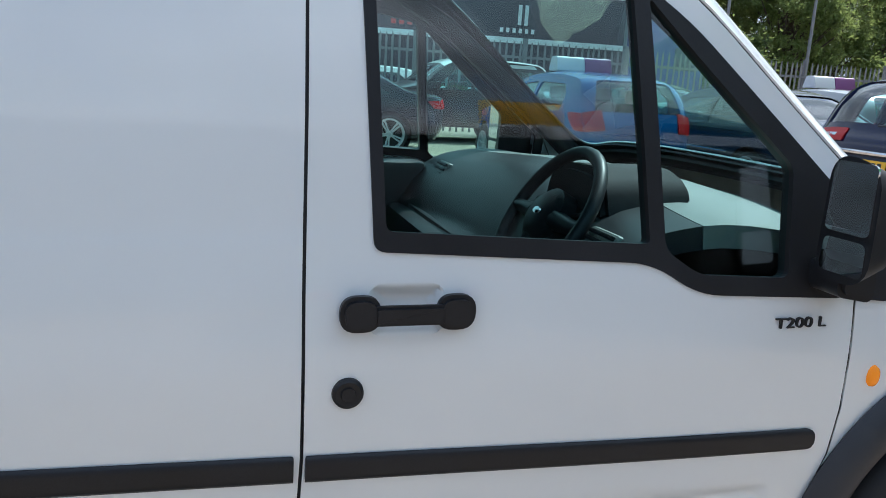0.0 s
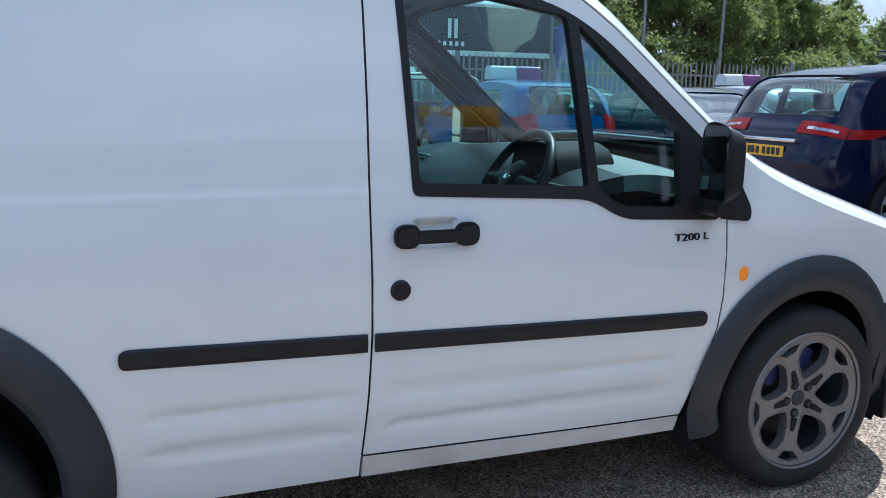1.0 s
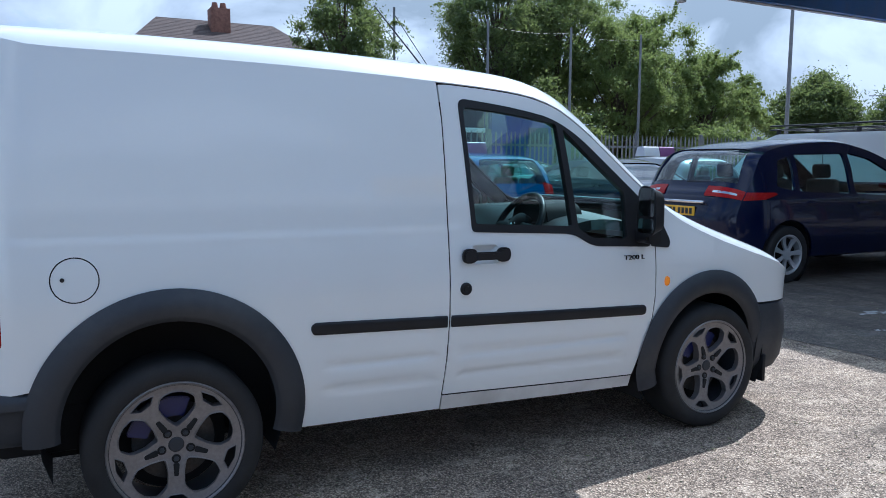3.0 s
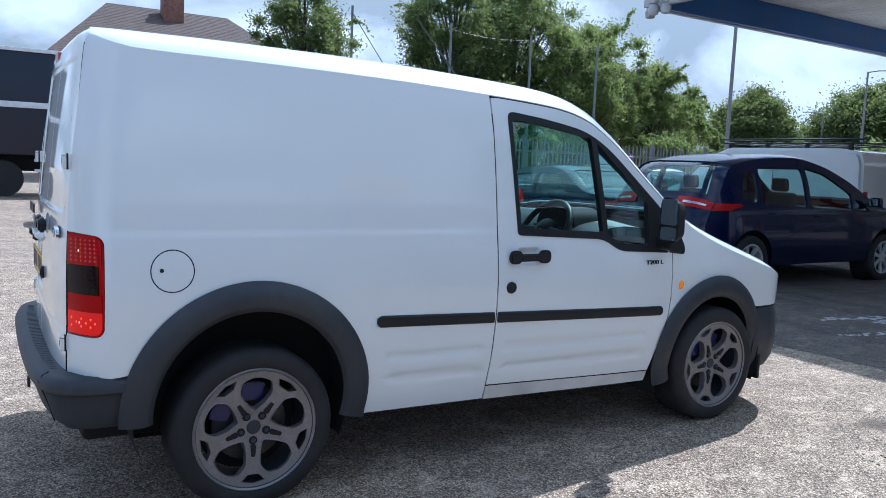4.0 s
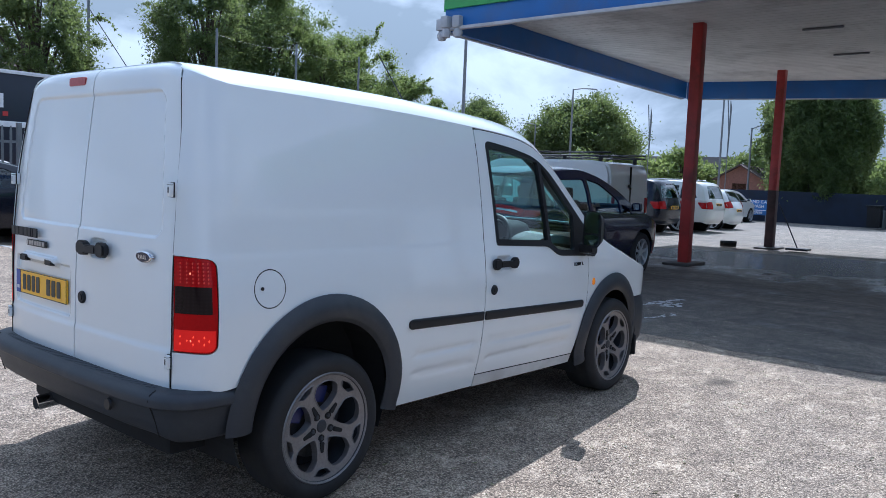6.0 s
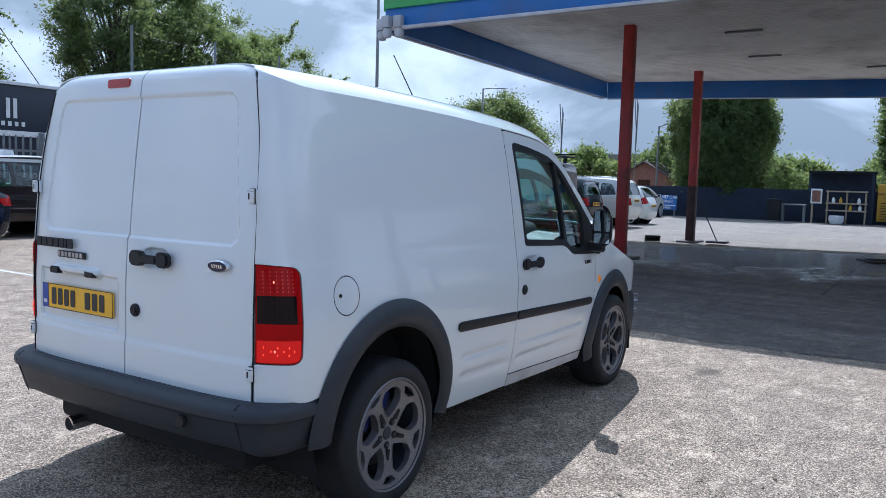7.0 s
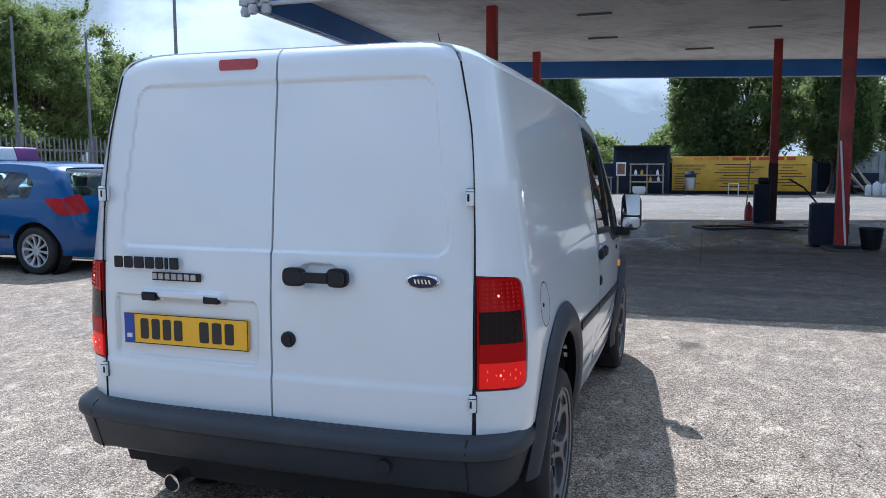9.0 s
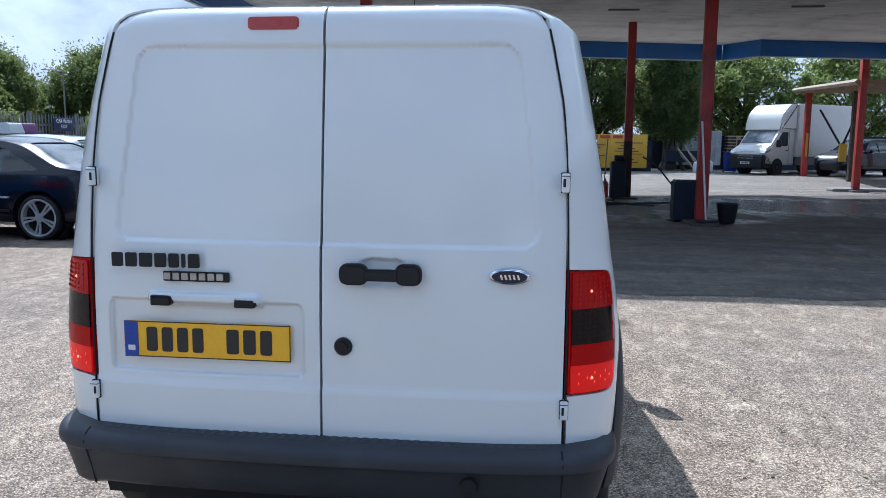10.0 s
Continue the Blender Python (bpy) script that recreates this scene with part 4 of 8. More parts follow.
# inner shells coloured near-black, so that gaps and arches read as shaded depth
cargo = bmesh.new()
ring0 = [(-0.48, y, z) for y, z in ((-0.60, 0.45), (-0.60, 1.5), (-0.55, 1.70), (0.55, 1.70), (0.60, 1.5), (0.60, 0.45))]
ring1 = [(1.08, y, z) for y, z in ((-0.66, 0.45), (-0.66, 1.4), (-0.60, 1.66), (0.60, 1.66), (0.66, 1.4), (0.66, 0.45))]
ra, rb = [cargo.verts.new(p) for p in ring0], [cargo.verts.new(p) for p in ring1]
cargo.faces.new(ra)
cargo.faces.new(rb)
for i in range(6):
    cargo.faces.new((ra[i], ra[(i + 1) % 6], rb[(i + 1) % 6], rb[i]))
part("cargo_lining", cargo, M_VOID, van)
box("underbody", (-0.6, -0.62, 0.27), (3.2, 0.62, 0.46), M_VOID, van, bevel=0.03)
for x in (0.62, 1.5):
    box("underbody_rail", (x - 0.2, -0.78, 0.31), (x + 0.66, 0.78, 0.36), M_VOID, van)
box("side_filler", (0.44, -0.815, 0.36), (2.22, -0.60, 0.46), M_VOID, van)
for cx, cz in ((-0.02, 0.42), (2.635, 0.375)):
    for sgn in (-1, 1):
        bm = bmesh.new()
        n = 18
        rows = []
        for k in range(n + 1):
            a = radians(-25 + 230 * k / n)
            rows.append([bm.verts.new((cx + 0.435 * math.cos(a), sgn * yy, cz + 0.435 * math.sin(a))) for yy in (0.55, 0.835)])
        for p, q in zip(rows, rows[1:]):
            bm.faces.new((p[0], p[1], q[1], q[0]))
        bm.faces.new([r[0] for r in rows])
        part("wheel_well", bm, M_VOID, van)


# wheels
def rim_face(big, small, outer, dish, thick, material, parent):
    """A cast wheel face: a disc with window openings, dished towards the hub. big, small: outlines as (radius, degrees)."""
    def loop(pts, turn):
        return [(r * math.cos(radians(a + turn)), r * math.sin(radians(a + turn))) for r, a in pts]
    holes = []
    for k in range(5):
        if big:
            holes.append(rounded(loop(big, 72 * k + 90), 0.014, 3))
        if small:
            holes.append(rounded(loop(small, 72 * k + 126), 0.006, 2))
    def place(x, z):
        r = np.hypot(x, z)
        return np.stack([x, dish(r), z], 1)
    ring = [(outer * math.cos(k * math.tau / 60), outer * math.sin(k * math.tau / 60)) for k in range(60)]
    # a turned-up edge round each opening catches the light
    bead = bmesh.new()
    for h in holes:
        tube_bm([(x, float(dish(math.hypot(x, z))) - 0.0006, z) for x, z in h], 0.0026, 5, closed=True, bm=bead)
    part("opening_edge", bead, material, parent, smooth=60)
    return sheet("rim", ring, holes, place, 0.022, material, parent, out=(0, -1, 0), thick=thick)


def van_wheel():
    w = empty("wheel")
    part("tyre", lathe_bm([(0.244, -0.002), (0.256, -0.010), (0.285, -0.012), (0.308, -0.002), (0.321, 0.014), (0.325, 0.03), (0.325, 0.185), (0.318, 0.205), (0.25, 0.215), (0.243, 0.19)], 72), M_RUBBER, w, "low-profile black tyre", smooth=35)
    barrel = lathe_bm([(0.247, -0.004), (0.240, -0.008), (0.234, -0.004), (0.226, 0.03), (0.214, 0.12), (0.228, 0.20)], 60)
    part("rim_barrel", barrel, M_GREY, w, smooth=40)
    part("rim_lip", lathe_bm([(0.2475, -0.005), (0.243, -0.010), (0.236, -0.006), (0.233, 0.004)], 60), M_ALLOY, w, smooth=40)
    dish = spline([0.0, 0.05, 0.07, 0.10, 0.19, 0.24], [0.030, 0.030, 0.026, 0.020, 0.010, -0.002])
    big = [(0.064, 0), (0.106, 21), (0.158, 25.5), (0.198, 18), (0.209, 6), (0.209, -6), (0.198, -18), (0.158, -25.5), (0.106, -21)]
    small = [(0.186, -7), (0.186, 7), (0.217, 13.5), (0.222, 0), (0.217, -13.5)]
    rim = rim_face(big, small, 0.238, dish, 0.035, M_ALLOY, w)
    rim["label"] = "five-spoke grey alloy rim"
    part("hub_cap", lathe_bm([(0, -0.002), (0.024, -0.001), (0.029, 0.004), (0.030, 0.02)], 24, center=(0, 0.026, 0)), M_GREY, w, smooth=40)
    nuts, slots, wells = [], [], []
    for k in range(5):
        a = radians(72 * k + 54)
        nuts.append(lathe_bm([(0, -0.003), (0.009, -0.002), (0.0105, 0.001), (0.011, 0.02)], 6, center=(0.054 * math.cos(a), 0.024, 0.054 * math.sin(a))))
        wells.append(lathe_bm([(0, 0.0), (0.0165, 0.0), (0.0175, 0.012)], 16, center=(0.054 * math.cos(a), 0.0255, 0.054 * math.sin(a))))
        c, s = math.cos(a), math.sin(a)
        ring = rounded([(0.070, -0.011), (0.118, -0.008), (0.118, 0.008), (0.070, 0.011)], 0.006, 3)
        slots.append(prism_bm([(u * c - v * s, u * s + v * c) for u, v in ring], 0.012, "y", 0.0165))
    for b in nuts:
        part("wheel_nut", b, M_GREY, w, smooth=40)
    # black discs and bars on the face draw the shade of recesses
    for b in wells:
        part("nut_recess_shade", b, M_VOID, w)
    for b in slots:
        part("spoke_slot_shade", b, M_VOID, w)
    part("brake_disc", lathe_bm([(0.05, 0.09), (0.150, 0.09), (0.150, 0.112), (0.05, 0.112)], 40, closed=True), M_DULL, w, smooth=30)
    cal = prism_bm(arc(0, 0, 0.175, 72, 168, 10) + arc(0, 0, 0.10, 168, 72, 10), 0.06, "y", 0.06, 0.004)
    part("brake_caliper", cal, M_CALIPER, w, "blue painted brake caliper", smooth=40)
    # black disc behind the spokes, so the openings read as shaded depth
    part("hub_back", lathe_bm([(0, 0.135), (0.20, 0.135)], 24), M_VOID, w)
    return w


wheel = van_wheel()
wheel.parent = van
wheel.matrix_local = pose(0.0, -0.882, 0.325, 0, 2, 0)
for x, y, turn, spin in ((2.664, -0.862, 0, 12), (0.0, 0.882, 180, 0), (2.664, 0.862, 180, 20)):
    w2 = copy_thing(wheel, pose(x, y, 0.325, 0, 0, turn) @ pose(0, 0, 0, 0, spin, 0))
    w2.parent = van

# cab interior
for sgn in (-1, 1):
    sheet("door_lining", door_out, [window_out], side_map(sgn), 0.08, M_BLACK, door_r if sgn < 0 else door_l, out=(0, sgn, 0), lift=-0.034, thick=0.012)
sheet("pillar_lining", [(1.10, -0.985), (2.52, -0.985), (2.52, 0.985), (1.10, 0.985)], [[(x * 1.0, v * 0.99) for x, v in screen]], top_map, 0.08, M_BLACK, van, out=(0, 0, 1), lift=-0.034, thick=0.012)
dash_pts = spline([1.62, 1.72, 1.85, 2.0, 2.2, 2.45], [0.88, 1.03, 1.105, 1.125, 1.105, 1.05])
def dash_map(x, y):
    return np.stack([x + 0.10 * (1 - (y / 0.75) ** 2) * 0.6, y, dash_pts(x) + 0.02 * np.cos(y * 4.0)], 1)
sheet("dash_fascia", [(1.60, -0.76), (1.945, -0.76), (1.945, 0.76), (1.60, 0.76)], [], dash_map, 0.05, M_BLACK, van, "black lower dashboard", out=(-0.3, 0, 1), thick=0.05)
dash = sheet("dashboard", [(1.948, -0.76), (2.46, -0.76), (2.46, 0.76), (1.948, 0.76)], [], dash_map, 0.05, M_DASH, van, "grey plastic dashboard", out=(-0.3, 0, 1), thick=0.05)
box("dash_front", (1.66, -0.74, 0.62), (1.74, 0.74, 0.92), M_BLACK, van, bevel=0.03)
joined("instrument_hood", [prism_bm(rounded([(-0.56, 1.05), (-0.20, 1.05), (-0.24, 1.155), (-0.32, 1.18), (-0.44, 1.18), (-0.52, 1.155)], 0.03), 0.24, "x", 1.83, 0.015)], M_SEAT, van)
for y in (-0.64, -0.06, 0.09, 0.60):
    # a framed grille let into the dashboard's face
    x = 1.752 + 0.06 * (1 - (y / 0.75) ** 2)
    vent = empty("air_vent")
    vent.parent = van
    vent.matrix_local = pose(x, y, 1.035, 0, 30, 0)
    box("vent_frame", (0.0, -0.065, -0.042), (0.03, 0.065, 0.042), M_DASH, vent, bevel=0.012)
    for k in range(4):
        box("vent_slat", (-0.006, -0.054, -0.031 + 0.018 * k), (0.012, 0.054, -0.021 + 0.018 * k), M_BLACK, vent, bevel=0.002)
box("radio", (1.735, -0.09, 0.86), (1.80, 0.12, 0.955), M_BLACK, van, "black radio in the centre stack", bevel=0.01)
box("centre_stack", (1.75, -0.13, 0.70), (1.82, 0.16, 0.99), M_DASH, van, "grey centre stack", bevel=0.03)
sw = empty("steering_wheel")
sw.parent = van
tube("wheel_rim", [(0.185 * math.cos(a), 0.185 * math.sin(a), 0) for a in np.linspace(0, math.tau, 36, endpoint=False)], 0.017, M_BLACK, sw, sides=10, closed=True)
part("airbag_cover", lathe_bm([(0, 0.03), (0.05, 0.028), (0.075, 0.01), (0.078, -0.03), (0, -0.03)], 24, "z"), M_BLACK, sw, smooth=40)
for a in (0, 180, 270):
    tube("spoke", [(0.06 * math.cos(radians(a)), 0.06 * math.sin(radians(a)), 0), (0.18 * math.cos(radians(a)), 0.18 * math.sin(radians(a)), 0)], [0.026, 0.016], M_BLACK, sw)
part("hub_badge", lathe_bm([(0, 0.033), (0.018, 0.032), (0.02, 0.028)], 20, "z"), M_CHROME, sw).scale = (1.0, 0.5, 1.0)
sw.matrix_local = pose(1.765, -0.38, 1.05, 0, -58, 0) @ pose(0, 0, 0, 0, 0, -90)
for sg in (-1, 1):
    tube("stalk", [(1.815, -0.38, 1.045), (1.80, -0.38 + sg * 0.13, 1.075)], [0.011, 0.008], M_BLACK, van)
tube("column", [(1.8, -0.38, 1.02), (2.0, -0.38, 0.9)], 0.05, M_BLACK, van)
for y in (-0.38, 0.38):
    seat = empty("seat")
    seat.parent = van
    box("cushion", (1.12, y - 0.25, 0.62), (1.62, y + 0.25, 0.76), M_BLACK, seat, bevel=0.05, seg=3)
    b = box("backrest", (0, -0.24, 0), (0.13, 0.24, 0.60), M_BLACK, seat, bevel=0.05, seg=3)
    b.matrix_local = pose(1.12, y, 0.70, 0, -6, 0)
box("cab_floor", (1.08, -0.78, 0.44), (2.3, 0.78, 0.48), M_VOID, van)
box("console_shelf", (1.60, -0.15, 0.70), (1.78, 0.72, 0.90), M_BLACK, van, bevel=0.03)
for sgn in (-1, 1):
    tube("inner_pillar", [(1.55, sgn * 0.69, 1.68), (1.80, sgn * 0.705, 1.55), (2.08, sgn * 0.745, 1.34), (2.36, sgn * 0.785, 1.12)], [0.03, 0.035, 0.04, 0.045], M_BLACK, van)
sheet("headlining", [(1.09, -0.92), (1.74, -0.86), (1.74, 0.86), (1.09, 0.92)], [], top_map, 0.1, surface("grey_headlining", (0.10, 0.10, 0.097), 0.9), van, out=(0, 0, -1), lift=0.035, thick=0)
box("engine_bulkhead", (2.34, -0.76, 0.45), (2.40, 0.76, 0.98), M_VOID, van)
box("aerial_base", (1.42, -0.02, 1.80), (1.48, 0.02, 1.83), M_BLACK, van)
tube("aerial", [(1.45, 0, 1.82), (1.30, 0, 1.98), (1.13, 0, 2.16)], [0.005, 0.004, 0.003], M_BLACK, van, sides=6)

# ---- ground ----
ground = part("ground", box_bm(-400, 400, -400, 400, -0.3, 0.0), M_GROUND, None, "sun-bleached worn tarmac car park", kind="structure")

# ---- parked vehicles ----
M_NAVY = paint("deep_blue_paint", (0.002, 0.0055, 0.032), 0.22, 0.0, 0.002, 0.4)
M_BLUE = paint("bright_blue_paint", (0.003, 0.068, 0.22), 0.25, 0.0, 0.02, 0.6)
M_INKBLUE = paint("blue_black_paint", (0.005, 0.007, 0.016), 0.25, 0.0, 0.01, 0.5)
M_BROWN = paint("dark_maroon_paint", (0.014, 0.008, 0.010), 0.3, 0.1, 0.03, 0.6)
M_GREYP = paint("silver_grey_paint", (0.30, 0.31, 0.32), 0.3, 0.5)
M_GREEN = paint("grey_green_paint", (0.16, 0.19, 0.19), 0.3, 0.4)
M_PEARL = paint("pearl_white_paint", (0.70, 0.69, 0.66), 0.3, 0.0)
M_REDP = paint("red_paint", (0.30, 0.02, 0.015), 0.3, 0.0)
M_TAIL = lens_red("tail_lens", (0.30, 0.008, 0.008), 60)
M_HEAD = surface("headlamp_lens", (0.55, 0.57, 0.60), 0.08, metal=0.4, vary=0.15, bump=0)
M_PURPLE = surface("purple_sign_plastic", (0.20, 0.06, 0.20), 0.4, bump=0)
M_SIGNWHITE = surface("white_sign_plastic", (0.72, 0.73, 0.76), 0.4, vary=0.05, bump=0)

WHEELS = {}


def car_wheel(style):
    """One road wheel, its outer face at y = 0 and turned to -y; radius 1 unit = 0.32 m."""
    w = empty("wheel")
    k = 1.28 if style == "five" else 1.08
    part("tyre", lathe_bm([(0.205 * k, 0.0), (0.215 * k, -0.008), (0.285, -0.012), (0.308, 0.0), (0.318, 0.02), (0.32, 0.03), (0.32, 0.18), (0.31, 0.2), (0.21, 0.21)], 44), M_RUBBER, w, smooth=35)
    part("rim_barrel", lathe_bm([(0.208 * k, -0.002), (0.200 * k, -0.006), (0.195 * k, 0.0), (0.185 * k, 0.06), (0.18 * k, 0.19)], 40), M_SILVER, w, smooth=40)
    dish = spline([0.0, 0.05, 0.12, 0.2 * k], [0.012, 0.014, 0.022, 0.004])
    n = {"multi": 10, "five": 5, "seven": 7}[style]
    holes = []
    for i in range(n):
        turn = 360 * i / n + 90
        half = {"multi": 12.5, "five": 25, "seven": 18}[style]
        pts = [(0.062, -half * 0.55), (0.185 * k, -half), (0.188 * k, 0), (0.185 * k, half), (0.062, half * 0.55)]
        holes.append(rounded([(r * math.cos(radians(a + turn)), r * math.sin(radians(a + turn))) for r, a in pts], 0.01, 2))
        if style == "five":
            # each spoke is split
            slit = [(0.10, -3.2), (0.23, -3.4), (0.23, 3.4), (0.10, 3.2)]
            holes.append([(r * math.cos(radians(a + turn + 36)), r * math.sin(radians(a + turn + 36))) for r, a in slit])
    ring = [(0.2 * k * math.cos(i * math.tau / 44), 0.2 * k * math.sin(i * math.tau / 44)) for i in range(44)]
    sheet("rim", ring, holes, lambda x, z: np.stack([x, dish(np.hypot(x, z)), z], 1), 0.04, M_SILVER, w, thick=0.025)
    part("hub_back", lathe_bm([(0, 0.09), (0.19 * k, 0.09)], 24), M_VOID, w)
    return w


def wheels_on(car, positions, radius, style):
    for x, y in positions:
        if style not in WHEELS:
            WHEELS[style] = w = car_wheel(style)
        else:
            w = copy_thing(WHEELS[style], Matrix.Identity(4))
        w.parent = car
        k = radius / 0.32
        w.matrix_local = pose(x, y, radius, 0, (x * 37) % 60, 0 if y < 0 else 180) @ Matrix.Diagonal((k, 1, k, 1))


def plate_on(car, x, y, z, w, h, sgn):
    """A plate facing along x (sgn), with bars in place of its characters."""
    joined("number_plate", [box_bm(x, x + sgn * 0.012, y - w / 2, y + w / 2, z - h / 2, z + h / 2, 0.003)], M_YELLOW if sgn < 0 else M_SIGNWHITE, car)
    for k in (0, 1, 2, 3, 4.4, 5.4, 6.2):
        part("plate_mark", box_bm(x + sgn * 0.011, x + sgn * 0.0145, y - w * 0.42 + w * 0.12 * k, y - w * 0.42 + w * 0.12 * k + w * 0.085, z - h * 0.32, z + h * 0.32), M_INK, car)


def car(name, label, at, turn, prof, width, roof_z, belt, axles, radius, sides, screen, back, body, style="multi", glazing=None, tails=(), heads=(), plate=None, seats=True, rails=None, sign=False, handles=(), trim_z=None, category="car", roof=None, wrap=0.24):
    """A parked car. prof: its outline in side view from the rear sill over the roof to the front sill; sides: side window outlines;
    screen, back: stretches of the outline (as heights' places along it, 0 to 1) that are windscreen and rear window."""
    c = tagged(empty(name), label, category, "parked vehicles")
    glazing = glazing or M_CLEAR
    hw = width / 2
    P = np.array(prof, float)
    seg = np.r_[0, np.cumsum(np.hypot(*np.diff(P, axis=0).T))]
    S = seg / seg[-1]
    px, pz = spline(S, P[:, 0]), spline(S, P[:, 1])
    x0, x1 = P[:, 0].min(), P[:, 0].max()
    g = spline([0.15, 0.35, 0.55, 0.75, belt, belt + 0.05, (belt + roof_z) / 2, roof_z], [0.93, 0.975, 1.0, 0.995, 0.965, 0.945, 0.87, 0.72])

    def sy(x, z):
        pull = 0.16 * np.clip((x0 + 0.55 - x) / 0.55, 0, 1) ** 3 + 0.24 * np.clip((x - x1 + 0.75) / 0.75, 0, 1) ** 3
        return hw * g(z) - pull

    def ribbon(s, v):
        x, z = px(s), pz(s)
        dx, dz = px(s + 2e-3) - px(s - 2e-3), pz(s + 2e-3) - pz(s - 2e-3)
        ln = np.hypot(dx, dz) + 1e-9
        nx, nz = -dz / ln, dx / ln
        crown = (0.045 + 0.09 * np.abs(nx) ** 1.5) * (1 - np.abs(v) ** 5)
        return np.stack([x + nx * crown, v * sy(x, z), z + nz * crown], 1)

    grid = np.linspace(0, 1, 2001)
    top_s = grid[np.argmax(pz(grid))]

    def at_height(z, rear):
        side = grid[grid < top_s] if rear else grid[grid > top_s]
        return float(side[np.argmin(np.abs(pz(side) - z))])
    back = (at_height(back[0], True), at_height(back[1], True), *back[2:]) if back else None
    screen = (at_height(screen[1], False), at_height(screen[0], False), *screen[2:])
    lamps = [(at_height(a, True), at_height(b, True), v0, v1, mt, nm) for a, b, v0, v1, mt, nm in tails]
    lamps += [(at_height(b, False), at_height(a, False), v0, v1, mt, nm) for a, b, v0, v1, mt, nm in heads]
    low = max(P[0, 1], P[-1, 1])
    outline = [(float(px(s)), float(pz(s))) for s in np.linspace(0, 1, 70)]
    under = [(x1 - 0.1, low)]
    for ax in sorted(axles, reverse=True):
        a = math.degrees(math.asin(max(-1, min(1, (low - radius) / (radius + 0.07)))))
        under += arc(ax, radius, radius + 0.07, a, 180 - a, 18)
    outline = outline + under[1:]
    for sg in (-1, 1):
        place = (lambda sg: lambda x, z: np.stack([x, sg * sy(x, z), z], 1))(sg)
        sheet("side_panel", outline, [rounded(w, 0.05, 4) for w in sides], place, (0.12, 0.06), body, c, out=(0, sg, 0), thick=0.03)
        for w in sides:
            o = rounded(w, 0.05, 4)
            gl = sheet("side_window", o, [], place, 0.12, glazing, c, out=(0, sg, 0), lift=-0.012, thick=0)
            gl.visible_shadow = False
        for hx, hz in handles:
            y = float(sy(np.array(hx), np.array(hz)))
            part("door_handle", box_bm(hx - 0.09, hx + 0.09, sg * y - 0.02, sg * y + 0.02, hz - 0.014, hz + 0.014, 0.01), body, c, smooth=50)
        if trim_z:
            box("side_moulding", (axles[0] + radius + 0.1, sg * (hw - 0.006), trim_z - 0.02), (axles[1] - radius - 0.1, sg * (hw + 0.012), trim_z + 0.02), M_BLACK, c)
        for s0, s1, v0, v1, mt, nm in lamps:
            sheet(nm, rounded([(s0, sg * v0), (s1, sg * v0), (s1, sg * v1), (s0, sg * v1)], 0.008, 3), [], ribbon, (0.01, 0.05), mt, c, out=(-1 if s0 < 0.5 else 1, 0, 0.2), lift=0.012, thick=0.02)
        for a, b, v0, v1, mt, nm in tails:
            xa = float(px(at_height(b, True)))
            zz = [a, b]
            xl = float(px(at_height(a, True)))
            if nm != "tail_lamp":
                continue
            sheet("side_lamp", rounded([(xl + 0.004, a), (xl + wrap * 0.6, a + 0.01), (xa + wrap, b - 0.02), (xa + wrap * 0.9, b), (xa + 0.004, b)], [0.004, 0.02, 0.02, 0.02, 0.004], 3), [], place, 0.05, mt, c, out=(0, sg, 0), lift=0.008, thick=0.02)
        mx = max(p[0] for w in sides for p in w) - 0.12
        y = float(sy(np.array(mx), np.array(belt + 0.05)))
        mb = prism_bm(rounded([(sg * (y + 0.04), belt + 0.02), (sg * (y + 0.21), belt + 0.03), (sg * (y + 0.20), belt + 0.16), (sg * (y + 0.05), belt + 0.15)], 0.04), 0.10, "x", mx - 0.02, 0.015)
        mir = part("door_mirror", mb, body, c, smooth=40)
        box("mirror_foot", (mx, sg * (y - 0.02), belt + 0.03), (mx + 0.05, sg * (y + 0.08), belt + 0.07), M_BLACK, c)
        part("mirror_glass", prism_bm(rounded([(sg * (y + 0.06), belt + 0.045), (sg * (y + 0.19), belt + 0.05), (sg * (y + 0.185), belt + 0.14), (sg * (y + 0.065), belt + 0.135)], 0.02), 0.004, "x", mx - 0.0245), M_MIRROR, mir)
        if rails:
            tube("roof_rail", [(rails[0], sg * (hw * 0.68), roof_z - 0.02), (rails[0] + 0.12, sg * hw * 0.68, roof_z + 0.05), (rails[1] - 0.12, sg * hw * 0.68, roof_z + 0.05), (rails[1], sg * hw * 0.68, roof_z - 0.03)], 0.015, M_STEEL, c)
    def hole(r):
        s0, s1, v0, v1 = r
        return rounded([(s0, -v0), (s1, -v1), (s1, v1), (s0, v0)], 0.02, 4)
    openings = [hole(r) for r in (back, screen) if r]
    sheet("body_shell", [(0, -1), (1, -1), (1, 1), (0, 1)], openings, ribbon, (0.014, 0.1), body, c, out=(0, 0, 1), thick=0.03)
    if roof:
        top = max(p[1] for w in sides for p in w)
        for sg in (-1, 1):
            place = (lambda sg: lambda x, z: np.stack([x, sg * sy(x, z), z], 1))(sg)
            sheet("roof_side", [(x0 + 0.42, top + 0.012), (0.10, top + 0.012), (-0.05, roof_z + 0.06), (x0 + 0.50, roof_z + 0.06)], [], place, 0.08, roof, c, out=(0, sg, 0), lift=0.006, thick=0.01)
        r0, r1 = at_height(roof_z - 0.05, True), at_height(roof_z - 0.06, False)
